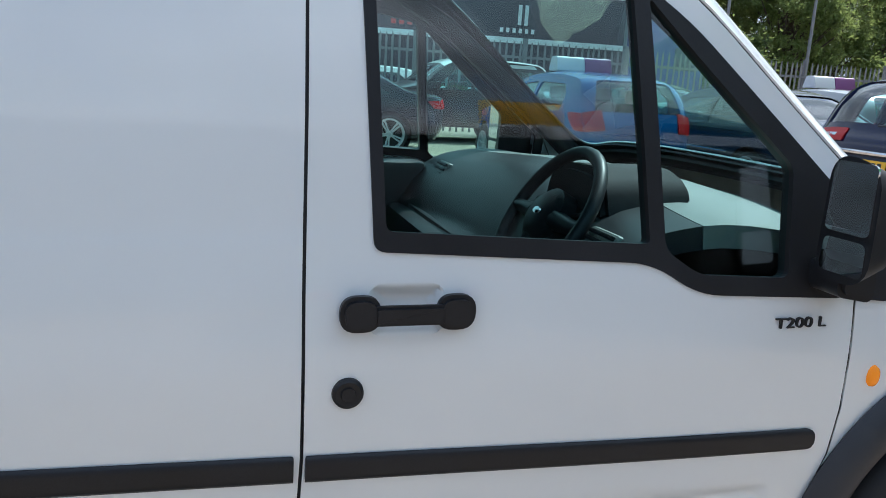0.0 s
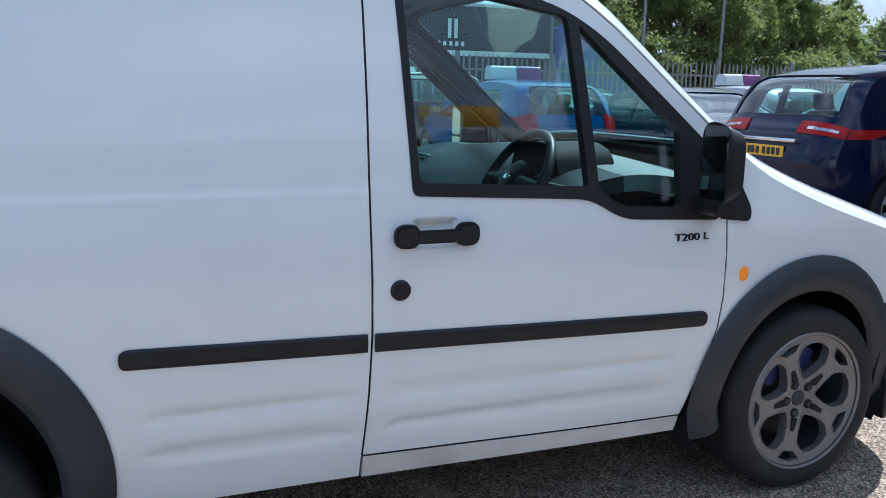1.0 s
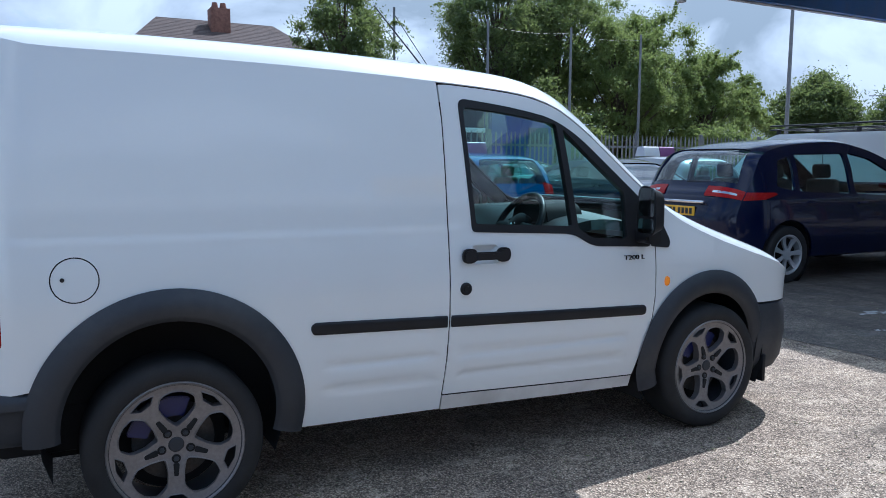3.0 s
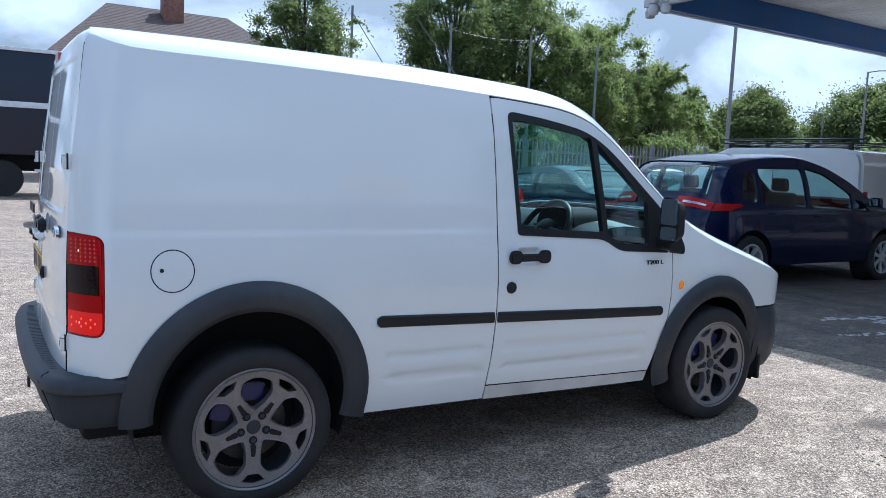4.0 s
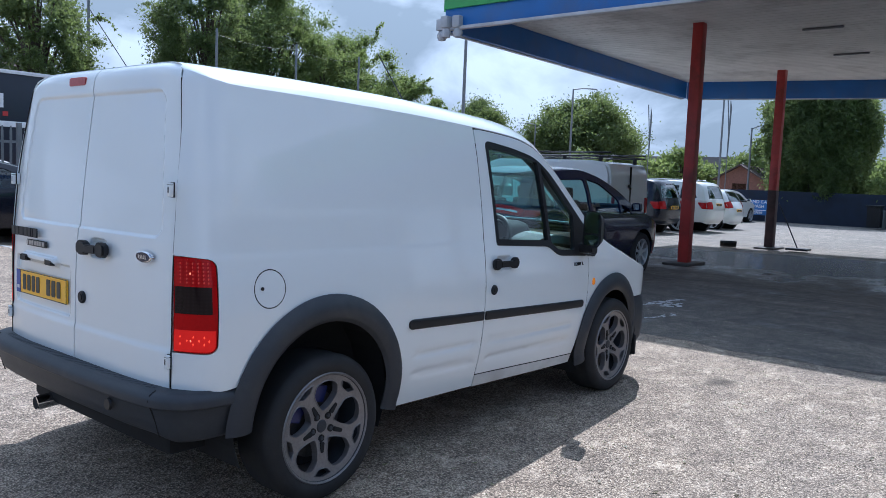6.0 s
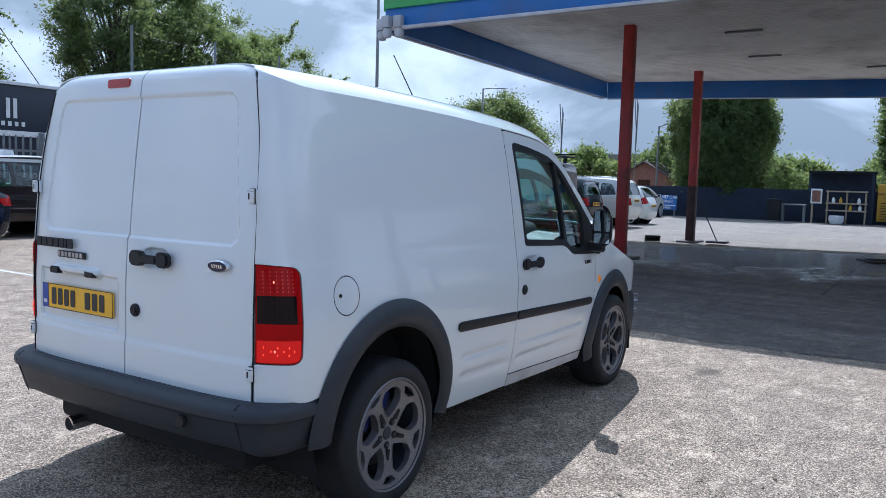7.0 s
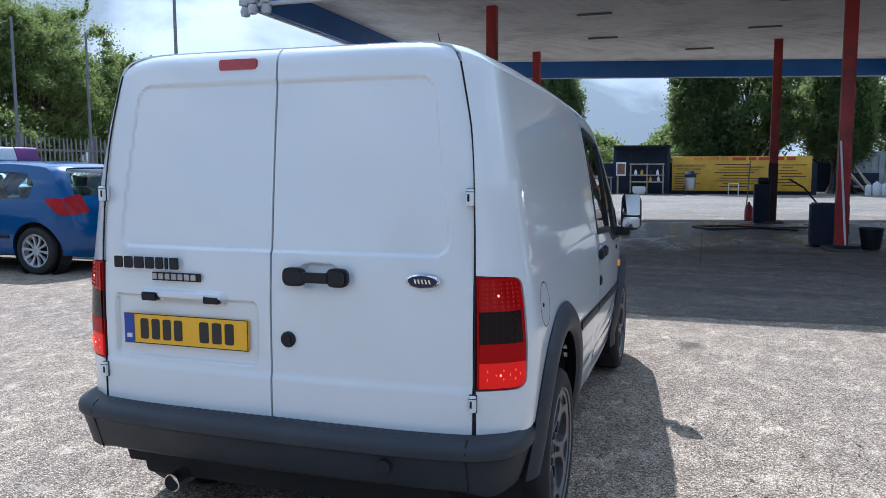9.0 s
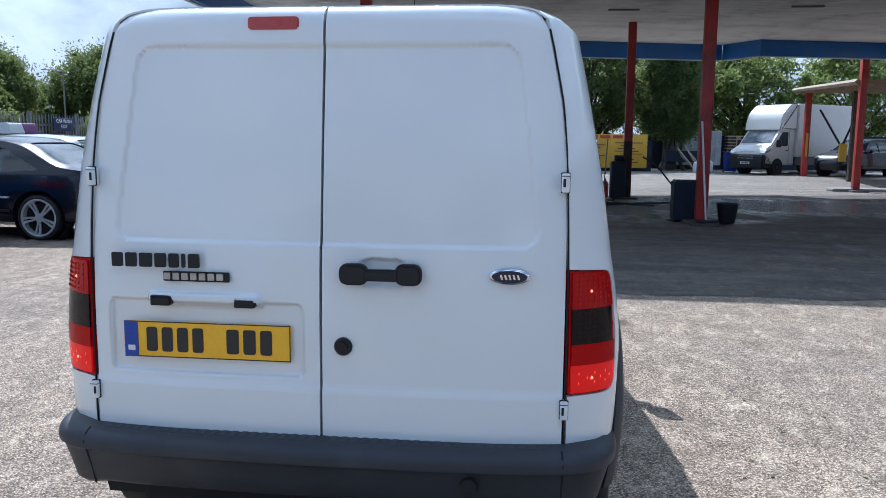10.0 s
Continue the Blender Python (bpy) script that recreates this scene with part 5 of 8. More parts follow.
        sheet("roof_panel", [(r0, -0.97), (r1, -0.97), (r1, 0.97), (r0, 0.97)], [], ribbon, (0.014, 0.1), roof, c, "contrasting roof panel", out=(0, 0, 1), lift=0.006, thick=0.02)
    for o, nm in zip(openings, ("rear_window", "windscreen") if back else ("windscreen",)):
        gl = sheet(nm, o, [], ribbon, (0.03, 0.1), glazing, c, out=(0, 0, 1), lift=-0.012, thick=0)
        gl.visible_shadow = False
    box("floor_pan", (x0 + 0.25, -hw * 0.82, low - 0.04), (x1 - 0.25, hw * 0.82, belt - 0.28), M_VOID, c, bevel=0.05)
    wheels_on(c, [(a, sg * (hw - 0.01)) for a in axles for sg in (-1, 1)], radius, style)
    for a in axles:
        for sg in (-1, 1):
            part("wheel_well", lathe_bm([(0, sg * (hw - 0.26)), (radius + 0.075, sg * (hw - 0.26)), (radius + 0.075, sg * (hw - 0.05))], 28, "y", (a, 0, radius)), M_VOID, c)
    if seats:
        mid = (axles[0] + axles[1]) / 2
        for sx in (mid - 0.15, mid - 1.0):
            for sg in (-1, 1):
                b = box("seat_back", (0, -0.22, 0), (0.12, 0.22, belt - 0.22), M_SEAT, c, bevel=0.05, seg=3)
                b.matrix_local = pose(sx, sg * hw * 0.42, 0.4, 0, -10, 0)
                h = box("head_restraint", (0, -0.12, 0), (0.09, 0.12, 0.18), M_SEAT, c, bevel=0.04, seg=3)
                h.matrix_local = pose(sx - 0.13, sg * hw * 0.42, belt + 0.18, 0, -10, 0)
        box("dash_top", (axles[1] - 0.75, -hw * 0.78, belt - 0.2), (axles[1] - 0.15, hw * 0.78, belt - 0.03), M_BLACK, c, bevel=0.05)
    if plate:
        plate_on(c, float(ribbon(np.array([at_height(plate[1], True)]), np.array([0.0]))[0, 0]) - 0.004, 0, plate[1], 0.52, 0.11, -1)
    if sign:
        b = prism_bm(rounded([(-0.16, 0.0), (0.16, 0.0), (0.09, 0.20), (-0.09, 0.20)], 0.03), 0.42, "y", 0.0, 0.01)
        s = part("roof_sign", b, M_SIGNWHITE, c, "white and purple roof sign", smooth=40)
        s.matrix_local = pose(sign, 0.0, roof_z + 0.045)
        b = prism_bm(rounded([(-0.16, 0.0), (0.16, 0.0), (0.09, 0.20), (-0.09, 0.20)], 0.03), 0.42, "y", 0.0, 0.01)
        s = part("roof_sign_end", b, M_PURPLE, c, smooth=40)
        s.matrix_local = pose(sign, -0.42, roof_z + 0.045)
    c.matrix_world = pose(*at, 0, 0, turn)
    return c


HATCH = [(-1.90, 0.26), (-1.97, 0.40), (-1.99, 0.58), (-1.95, 0.80), (-1.87, 0.98), (-1.60, 1.38), (-1.42, 1.44), (-0.7, 1.48), (-0.1, 1.46), (0.2, 1.40), (1.05, 0.97), (1.25, 0.93), (1.7, 0.80), (1.93, 0.62), (1.99, 0.45), (1.95, 0.24)]
HATCH_SIDES = [[(-1.33, 1.02), (-0.42, 0.97), (-0.42, 1.37), (-1.20, 1.36), (-1.38, 1.22)], [(-0.34, 0.965), (0.78, 0.945), (0.12, 1.33), (-0.34, 1.37)]]
MPV = [(-1.98, 0.30), (-2.07, 0.45), (-2.09, 0.72), (-2.03, 0.98), (-1.96, 1.10), (-1.74, 1.46), (-1.56, 1.54), (-1.1, 1.615), (-0.4, 1.655), (0.1, 1.58), (0.55, 1.42), (1.25, 1.08), (1.75, 0.93), (2.12, 0.76), (2.33, 0.55), (2.33, 0.25)]
MPV_SIDES = [[(-1.58, 1.12), (-1.28, 1.07), (-1.28, 1.47), (-1.50, 1.42)], [(-1.20, 1.06), (-0.32, 1.03), (-0.32, 1.52), (-1.20, 1.50)], [(-0.24, 1.03), (0.66, 0.99), (0.66, 1.20), (0.14, 1.46), (-0.24, 1.53)], [(0.73, 1.00), (1.08, 0.98), (0.73, 1.16)]]
SUV = [(-2.05, 0.36), (-2.15, 0.5), (-2.18, 0.80), (-2.12, 1.08), (-1.92, 1.58), (-1.75, 1.66), (-0.9, 1.70), (-0.1, 1.68), (0.2, 1.60), (0.85, 1.16), (1.2, 1.08), (1.85, 0.98), (2.1, 0.80), (2.2, 0.6), (2.15, 0.34)]
SUV_SIDES = [[(-1.85, 1.16), (-1.25, 1.12), (-1.25, 1.56), (-1.66, 1.53)], [(-1.17, 1.11), (-0.32, 1.09), (-0.32, 1.58), (-1.17, 1.57)], [(-0.24, 1.09), (0.62, 1.07), (0.06, 1.50), (-0.24, 1.57)]]
SALOON = [(-2.2, 0.28), (-2.3, 0.45), (-2.33, 0.75), (-2.28, 0.95), (-1.75, 1.04), (-1.0, 1.36), (-0.6, 1.42), (0.0, 1.40), (0.3, 1.33), (1.1, 0.95), (1.4, 0.90), (1.95, 0.78), (2.25, 0.6), (2.33, 0.42), (2.28, 0.24)]
SALOON_SIDES = [[(-1.42, 1.00), (-0.42, 0.95), (-0.42, 1.31), (-0.85, 1.31)], [(-0.34, 0.945), (0.82, 0.92), (0.20, 1.27), (-0.34, 1.31)]]
T_HATCH = [(0.80, 1.02, 0.70, 1.0, M_TAIL, "tail_lamp")]
H_HATCH = [(0.62, 0.78, 0.55, 0.98, M_HEAD, "headlamp")]
T_MPV = [(0.965, 1.055, 0.42, 1.0, M_TAIL, "tail_lamp"), (0.998, 1.016, 0.55, 0.92, M_HEAD, "reversing_lamp")]

mpv = car("people_carrier", "deep blue people carrier parked nose away beside the canopy", (8.66, 3.42, 0), 0, MPV, 1.88, 1.655, 1.02, (-1.40, 1.45), 0.335, MPV_SIDES, (1.08, 1.52, 0.80, 0.86), (1.12, 1.50, 0.86, 0.80), M_NAVY, "seven", M_CLEAR, T_MPV, H_HATCH, (-2.19, 0.82), handles=((-1.02, 0.94), (-0.12, 0.92)), wrap=0.40)
box("tailgate_chrome", (-2.23, -0.40, 0.915), (-2.13, 0.40, 0.95), M_CHROME, mpv, "chrome tailgate strip")
tube("rear_wiper", [(-2.05, 0.05, 1.16), (-2.04, -0.32, 1.17)], 0.014, M_BLACK, mpv)
clio = car("hatchback", "bright blue hatchback with a roof sign on the tarmac", (6.05, 8.5, 0), 90, HATCH, 1.70, 1.48, 0.96, (-1.44, 1.38), 0.32, HATCH_SIDES, (1.0, 1.38, 0.80, 0.86), (1.0, 1.36, 0.82, 0.74), M_BLUE, "multi", M_CLEAR, T_HATCH, H_HATCH, (-2.03, 0.60), sign=-0.2, handles=((-0.25, 0.86),), trim_z=0.50)
coupe = car("saloon", "blue-black saloon with bright five-spoke wheels", (8.42, 7.77, 0), 90, SALOON, 1.80, 1.42, 0.94, (-1.40, 1.42), 0.325, SALOON_SIDES, (0.97, 1.31, 0.80, 0.86), (1.05, 1.33, 0.84, 0.78), M_INKBLUE, "five", M_DARKGLASS, [(0.74, 0.92, 0.6, 1.0, M_TAIL, "tail_lamp")], H_HATCH, (-2.40, 0.72), trim_z=0.42)
mini = car("estate_car", "dark maroon estate car with a white roof and roof rails", (5.95, 14.4, 0), 181, SUV, 1.75, 1.60, 1.08, (-1.30, 1.35), 0.31, SUV_SIDES, (1.16, 1.57, 0.80, 0.86), (1.12, 1.52, 0.84, 0.78), M_BROWN, "five", M_CLEAR, [(0.80, 1.15, 0.74, 1.0, M_HEAD, "tail_lamp")], H_HATCH, (-2.25, 0.75), rails=(-1.6, 0.1), sign=-0.4, roof=M_PEARL)
box("chrome_strip", (-1.0, -0.915, 0.60), (1.0, -0.896, 0.625), M_CHROME, coupe, "thin chrome side strip")
box("chrome_strip", (-1.0, 0.896, 0.60), (1.0, 0.915, 0.625), M_CHROME, coupe, "thin chrome side strip")
redcar = car("saloon", "dark saloon with red tail lamps beside the fence", (2.6, 12.1, 0), 178, SALOON, 1.80, 1.42, 0.94, (-1.40, 1.42), 0.325, SALOON_SIDES, (0.97, 1.31, 0.80, 0.86), (1.05, 1.33, 0.84, 0.78), M_INKBLUE, "five", M_DARKGLASS, [(0.78, 0.92, 0.5, 1.0, M_TAIL, "tail_lamp")], H_HATCH, (-2.40, 0.72))
silver = car("saloon", "silver grey saloon in the row by the fence", (9.6, 13.0, 0), 92, SALOON, 1.80, 1.44, 0.94, (-1.40, 1.42), 0.32, SALOON_SIDES, (0.97, 1.31, 0.80, 0.86), (1.05, 1.33, 0.84, 0.78), M_GREEN, "seven", M_CLEAR, [(0.74, 0.92, 0.6, 1.0, M_TAIL, "tail_lamp")], H_HATCH, (-2.40, 0.72))
grey2 = car("hatchback", "grey hatchback with a roof sign by the fence", (11.0, 9.2, 0), 90, HATCH, 1.72, 1.48, 0.96, (-1.42, 1.20), 0.31, HATCH_SIDES, (1.0, 1.38, 0.80, 0.86), (1.0, 1.36, 0.82, 0.74), M_GREYP, "multi", M_CLEAR, T_HATCH, H_HATCH, (-2.03, 0.72), sign=-0.2)
red2 = car("hatchback", "red hatchback in the row by the fence", (13.6, 12.6, 0), 90, HATCH, 1.70, 1.48, 0.96, (-1.42, 1.20), 0.31, HATCH_SIDES, (1.0, 1.38, 0.80, 0.86), (1.0, 1.36, 0.82, 0.74), M_REDP, "multi", M_CLEAR, T_HATCH, H_HATCH, (-2.03, 0.72))
suv_d = car("off_roader", "blue-black estate parked beyond the canopy post", (21.6, 9.2, 0), 88, SUV, 1.85, 1.62, 1.08, (-1.30, 1.35), 0.34, SUV_SIDES, (1.16, 1.57, 0.80, 0.86), (1.12, 1.52, 0.84, 0.78), M_INKBLUE, "seven", M_CLEAR, T_HATCH, H_HATCH, (-2.25, 0.85), rails=(-1.6, 0.1))
suv_w = car("off_roader", "pearl white off-roader parked beyond the canopy", (24.3, 8.8, 0), 90, SUV, 1.88, 1.72, 1.10, (-1.30, 1.35), 0.36, SUV_SIDES, (1.16, 1.57, 0.80, 0.86), (1.12, 1.52, 0.84, 0.78), M_PEARL, "five", M_DARKGLASS, T_HATCH, H_HATCH, (-2.25, 0.95), rails=(-1.6, 0.1))
suv_g = car("hatchback", "white hatchback beside the off-roader", (27.4, 9.0, 0), 90, HATCH, 1.72, 1.46, 0.96, (-1.42, 1.20), 0.31, HATCH_SIDES, (1.0, 1.38, 0.80, 0.86), (1.0, 1.36, 0.82, 0.74), M_PEARL, "five", M_DARKGLASS, T_HATCH, H_HATCH, (-2.03, 0.72))
hat_w = car("hatchback", "white hatchback parked across the lane", (34.85, 10.25, 0), -4, HATCH, 1.72, 1.46, 0.96, (-1.42, 1.20), 0.31, HATCH_SIDES, (1.0, 1.38, 0.80, 0.86), (1.0, 1.36, 0.82, 0.74), M_PEARL, "five", M_DARKGLASS, T_HATCH, H_HATCH, (-2.03, 0.72))
suv_b = car("crossover", "dark blue crossover under the wash frame", (35.9, -15.6, 0), 125, SUV, 1.80, 1.58, 1.06, (-1.30, 1.35), 0.34, SUV_SIDES, (1.16, 1.57, 0.80, 0.86), (1.12, 1.52, 0.84, 0.78), M_INKBLUE, "five", M_DARKGLASS, T_HATCH, [(0.80, 0.92, 0.62, 0.98, M_HEAD, "headlamp")], None)
rear_car = car("hatchback", "blue-black hatchback parked behind the path", (2.6, -8.2, 0), -90, HATCH, 1.72, 1.48, 0.96, (-1.42, 1.20), 0.31, HATCH_SIDES, (1.0, 1.38, 0.80, 0.86), (1.0, 1.36, 0.82, 0.74), M_INKBLUE, "multi", M_DARKGLASS, T_HATCH, H_HATCH, (-2.03, 0.72))

hat_b = car("hatchback", "white hatchback parked behind the palisade fence", (4.4, 18.4, 0), 180, HATCH, 1.70, 1.48, 0.96, (-1.42, 1.20), 0.31, HATCH_SIDES, (1.0, 1.38, 0.80, 0.86), (1.0, 1.36, 0.82, 0.74), M_PEARL, "multi", M_DARKGLASS, T_HATCH, H_HATCH, None)
back_a = car("saloon", "silver grey saloon parked behind the van", (-14.5, -2.0, 0), 5, SALOON, 1.80, 1.42, 0.94, (-1.40, 1.42), 0.325, SALOON_SIDES, (0.97, 1.31, 0.80, 0.86), (1.05, 1.33, 0.84, 0.78), M_GREYP, "five", M_DARKGLASS, [(0.74, 0.92, 0.6, 1.0, M_TAIL, "tail_lamp")], H_HATCH, None)
back_b = car("off_roader", "dark estate parked behind the van", (-14.0, -5.2, 0), 3, SUV, 1.85, 1.62, 1.08, (-1.30, 1.35), 0.34, SUV_SIDES, (1.16, 1.57, 0.80, 0.86), (1.12, 1.52, 0.84, 0.78), M_INKBLUE, "seven", M_CLEAR, T_HATCH, H_HATCH, None)

# white box van with a roof rack, seen over the people carrier
bv = tagged(empty("box_van"), "white van with a black ladder rack on its roof", "van", "parked vehicles")
body_profile = [(4.70, 0.42), (4.66, 0.9), (4.70, 1.72), (4.78, 1.93), (5.2, 1.99), (7.7, 1.99), (8.25, 1.80), (8.9, 1.22), (9.5, 1.02), (9.62, 0.7), (9.6, 0.40)]
bm = prism_bm(rounded(body_profile, 0.08), 1.85, "x", 13.0, 0.06)
shell = part("van_body", bm, M_WHITE, bv, smooth=40)
box("door_gap", (13.92, 4.652, 0.5), (13.928, 4.70, 1.88), M_VOID, bv, bevel=0)
for z in (0.85, 1.45):
    box("door_catch", (13.80, 4.63, z - 0.03), (13.90, 4.67, z + 0.03), M_BLACK, bv)
for x in (13.12, 14.72):
    box("tail_lamp", (x - 0.05, 4.64, 0.85), (x + 0.05, 4.70, 1.2), M_TAIL, bv)
box("rear_bumper", (13.02, 4.58, 0.36), (14.83, 4.75, 0.52), M_BLACK, bv, bevel=0.03)
box("side_gap", (12.992, 6.55, 0.55), (13.01, 6.565, 1.75), M_VOID, bv)
box("cab_window", (12.99, 7.2, 1.12), (13.03, 8.1, 1.62), M_DARKGLASS, bv, bevel=0.02)
for x in (13.08, 14.76):
    tube("rack_rail", [(x, 4.75, 2.16), (x, 7.9, 2.16)], 0.018, M_BLACK, bv)
    tube("rack_rail", [(x, 4.75, 2.08), (x, 7.9, 2.08)], 0.014, M_BLACK, bv)
for y in (4.8, 5.4, 6.0, 6.6, 7.2, 7.8):
    tube("rack_bar", [(13.08, y, 2.09), (14.76, y, 2.09)], 0.015, M_BLACK, bv)
for y in (5.0, 5.9, 6.8, 7.7):
    for x in (13.10, 14.74):
        box("rack_foot", (x - 0.03, y - 0.04, 1.95), (x + 0.03, y + 0.04, 2.09), M_BLACK, bv)
for y in (5.5, 8.6):
    for x, tn in ((13.02, -90), (14.83, 90)):
        w = copy_thing(WHEELS["seven"], Matrix.Identity(4))
        w.parent = bv
        w.matrix_local = pose(x, y, 0.33, 0, 0, tn)

# ---- canopy, posts, fence, buildings ----
M_STEELBLUE = surface("blue_fascia_paint", (0.03, 0.14, 0.44), 0.4, vary=0.12, scale=1.5, dirt=(0.10, 0.12, 0.16), dirt_amount=0.5)
M_GREENSIGN = surface("green_sign_panel", (0.10, 0.42, 0.12), 0.4, vary=0.08)
M_CEIL = surface("canopy_lining", (0.70, 0.68, 0.65), 0.6, vary=0.10, scale=1.2, dirt=(0.22, 0.20, 0.18), dirt_amount=0.6)
M_POST = surface("red_post_paint", (0.36, 0.038, 0.032), 0.5, vary=0.2, scale=3, dirt=(0.05, 0.028, 0.025), dirt_amount=0.75)
M_GALV = surface("galvanised_steel", (0.20, 0.21, 0.22), 0.55, metal=0.3, vary=0.15, scale=4)
M_CONC = surface("concrete", (0.30, 0.29, 0.27), 0.85, vary=0.2, scale=3, dirt=(0.12, 0.11, 0.10))
M_TRIM = surface("weathered_white_trim", (0.50, 0.51, 0.53), 0.5, vary=0.15, scale=2, dirt=(0.2, 0.2, 0.2), dirt_amount=0.5)
M_GRIME = surface("grimy_dark_paint", (0.045, 0.022, 0.022), 0.7, vary=0.4, scale=5)
M_FOOT = surface("oily_concrete", (0.07, 0.065, 0.06), 0.8, vary=0.3, scale=4)
M_TRAILER = surface("navy_curtain", (0.010, 0.014, 0.030), 0.35, vary=0.15, scale=1.0)
M_CAB = paint("lorry_blue_paint", (0.015, 0.04, 0.30), 0.3, 0.1)
M_LIGHTMARK = surface("white_vinyl", (0.72, 0.73, 0.75), 0.5, bump=0)
M_REDMARK = surface("red_vinyl", (0.45, 0.04, 0.04), 0.5, bump=0)
M_TILE = surface("brown_roof_tiles", (0.088, 0.064, 0.054), 0.85, vary=0.25, scale=3, fine=30, bump=0.5, dist=0.03)
M_BRICK = surface("brown_brick", (0.22, 0.11, 0.08), 0.9, vary=0.3, scale=8, fine=40, bump=0.4)
M_RENDER = surface("grey_wall_render", (0.16, 0.16, 0.165), 0.9, vary=0.1)
M_RENDERPALE = surface("faded_grey_steel", (0.36, 0.40, 0.44), 0.6, vary=0.2, scale=2, dirt=(0.2, 0.17, 0.14), dirt_amount=0.5)
M_BOARD = surface("yellow_board", (0.62, 0.36, 0.025), 0.5, vary=0.12, scale=1.0, dirt=(0.30, 0.17, 0.03), dirt_amount=0.5)
M_SHEDBLUE = surface("dark_blue_boards", (0.014, 0.021, 0.043), 0.8, vary=0.3, scale=2)
M_TIMBER = surface("weathered_timber", (0.36, 0.29, 0.21), 0.85, vary=0.25, scale=5)
M_BARK = surface("bark", (0.085, 0.065, 0.048), 0.95, vary=0.3, scale=4, fine=30, bump=0.6, dist=0.03)

CAN = [(8.65, 5.70), (19.9, 6.05), (23.2, -6.40), (21.9, -7.20), (23.1, -11.8), (8.65, -11.8)]
canopy = tagged(empty("forecourt_canopy"), "flat forecourt canopy with blue fascia on red posts", "canopy")
bm = bmesh.new()
lo = [bm.verts.new((x, y, 4.52)) for x, y in CAN]
hi = [bm.verts.new((x, y, 4.66)) for x, y in CAN]
bm.faces.new(lo)
bm.faces.new(hi)
for i in range(6):
    bm.faces.new((lo[i], lo[(i + 1) % 6], hi[(i + 1) % 6], hi[i]))
part("deck", bm, M_CEIL, canopy, "pale slatted ceiling lining")
for k in range(64):
    x = 8.9 + k * 0.22
    if x > 21.6:
        break
    y1 = 5.66 + 0.031 * (x - 8.65) if x < 19.8 else 5.9 - (x - 19.9) * 3.7
    box("lining_batten", (x - 0.006, -11.7, 4.516), (x + 0.006, y1, 4.521), M_CEIL, canopy, bevel=0)
for i in range(6):
    (ax, ay), (bx, by) = CAN[i], CAN[(i + 1) % 6]
    d = Vector((bx - ax, by - ay, 0))
    ln = d.length
    a = math.degrees(math.atan2(d.y, d.x))
    near = i == 5
    f = box("fascia", (0, 0.0, 4.05), (ln, 0.12, 4.42 if near else 4.55), M_STEELBLUE, canopy, bevel=0.01)
    f.matrix_local = pose(ax, ay, 0, 0, 0, a)
    f = box("fascia_sign", (0, 0.02, 4.40), (ln, 0.16, 5.85), M_GREENSIGN, canopy, bevel=0.01)
    f.matrix_local = pose(ax, ay, 0, 0, 0, a)
    f = box("fascia_edge", (0, 0.09, 4.03), (ln, 0.18, 4.085), M_TRIM, canopy, bevel=0.005)
    f.matrix_local = pose(ax, ay, 0, 0, 0, a)
for y in (4.6, 2.0, -0.8, -3.6, -6.4):
    joined("fascia_mark", [box_bm(8.475, 8.495, y - 0.16 * k - 0.11, y - 0.16 * k, 4.50, 4.66, 0) for k in range(6)], M_REDMARK, canopy, smooth=None)
for x, y in ((13.5, 0.8), (13.2, -3.0), (16.6, 1.0), (16.2, -2.6), (12.3, -6.0), (16.0, -6.6), (19.2, -1.2)):
    lm = box("strip_lamp", (x - 0.035, y - 0.36, 4.475), (x + 0.035, y + 0.36, 4.515), M_GALV, canopy, "unlit grey strip lamp", bevel=0.02)
for x, y in ((8.45, 5.62), (8.50, 5.40), (8.62, 5.86)):
    box("floodlight_box", (x - 0.08, y - 0.08, 4.06), (x + 0.08, y + 0.08, 4.26), M_TRIM, canopy, bevel=0.015)
    part("corner_floodlight", lathe_bm([(0, 0.0), (0.06, -0.01), (0.09, -0.08), (0.07, -0.16), (0, -0.18)], 16, "z", (x, y, 4.06)), M_TRIM, canopy, smooth=40)
for x, y, lean in ((12.2, 2.60, 0), (18.6, 3.02, 0), (18.35, -3.06, 0), (11.85, -3.66, 0), (23.0, -10.6, 0), (11.9, -9.6, 0)):
    post = box("canopy_post", (x - 0.10, y - 0.10, 0.0), (x + 0.10, y + 0.10, 4.54), M_POST, canopy, "red painted steel post", bevel=0.012)
    if x > 18 and x < 19:
        box("post_sleeve", (x - 0.106, y - 0.106, 0.0), (x + 0.106, y + 0.106, 1.5), M_GRIME, canopy, "grimy black lower sleeve", bevel=0.01)
    box("post_foot", (x - 0.45, y - 0.25, -0.02), (x + 0.45, y + 0.25, 0.05), M_FOOT, canopy, bevel=0.02)

# palisade fence
fence = tagged(empty("palisade_fence"), "galvanised steel palisade fence behind the parked cars", "fence")
pale = prism_bm([(-0.027, 0.05), (0.027, 0.05), (0.027, 2.15), (0.010, 2.27), (-0.010, 2.27), (-0.027, 2.15)], 0.012, "y", 0.0)
FENCE_X = 2.3
first = part("pale", pale, M_GALV, fence)
first.matrix_local = pose(FENCE_X, 16.2, 0)
FENCE_END = 34.0
count = int((FENCE_END - FENCE_X) / 0.165)
for k in range(1, count):
    o = new("pale", first.data)
    o.parent = fence
    o.matrix_local = pose(FENCE_X + 0.165 * k, 16.2, 0.01 * math.sin(k * 2.3), 0, 0.6 * math.sin(k * 5.1), 0)
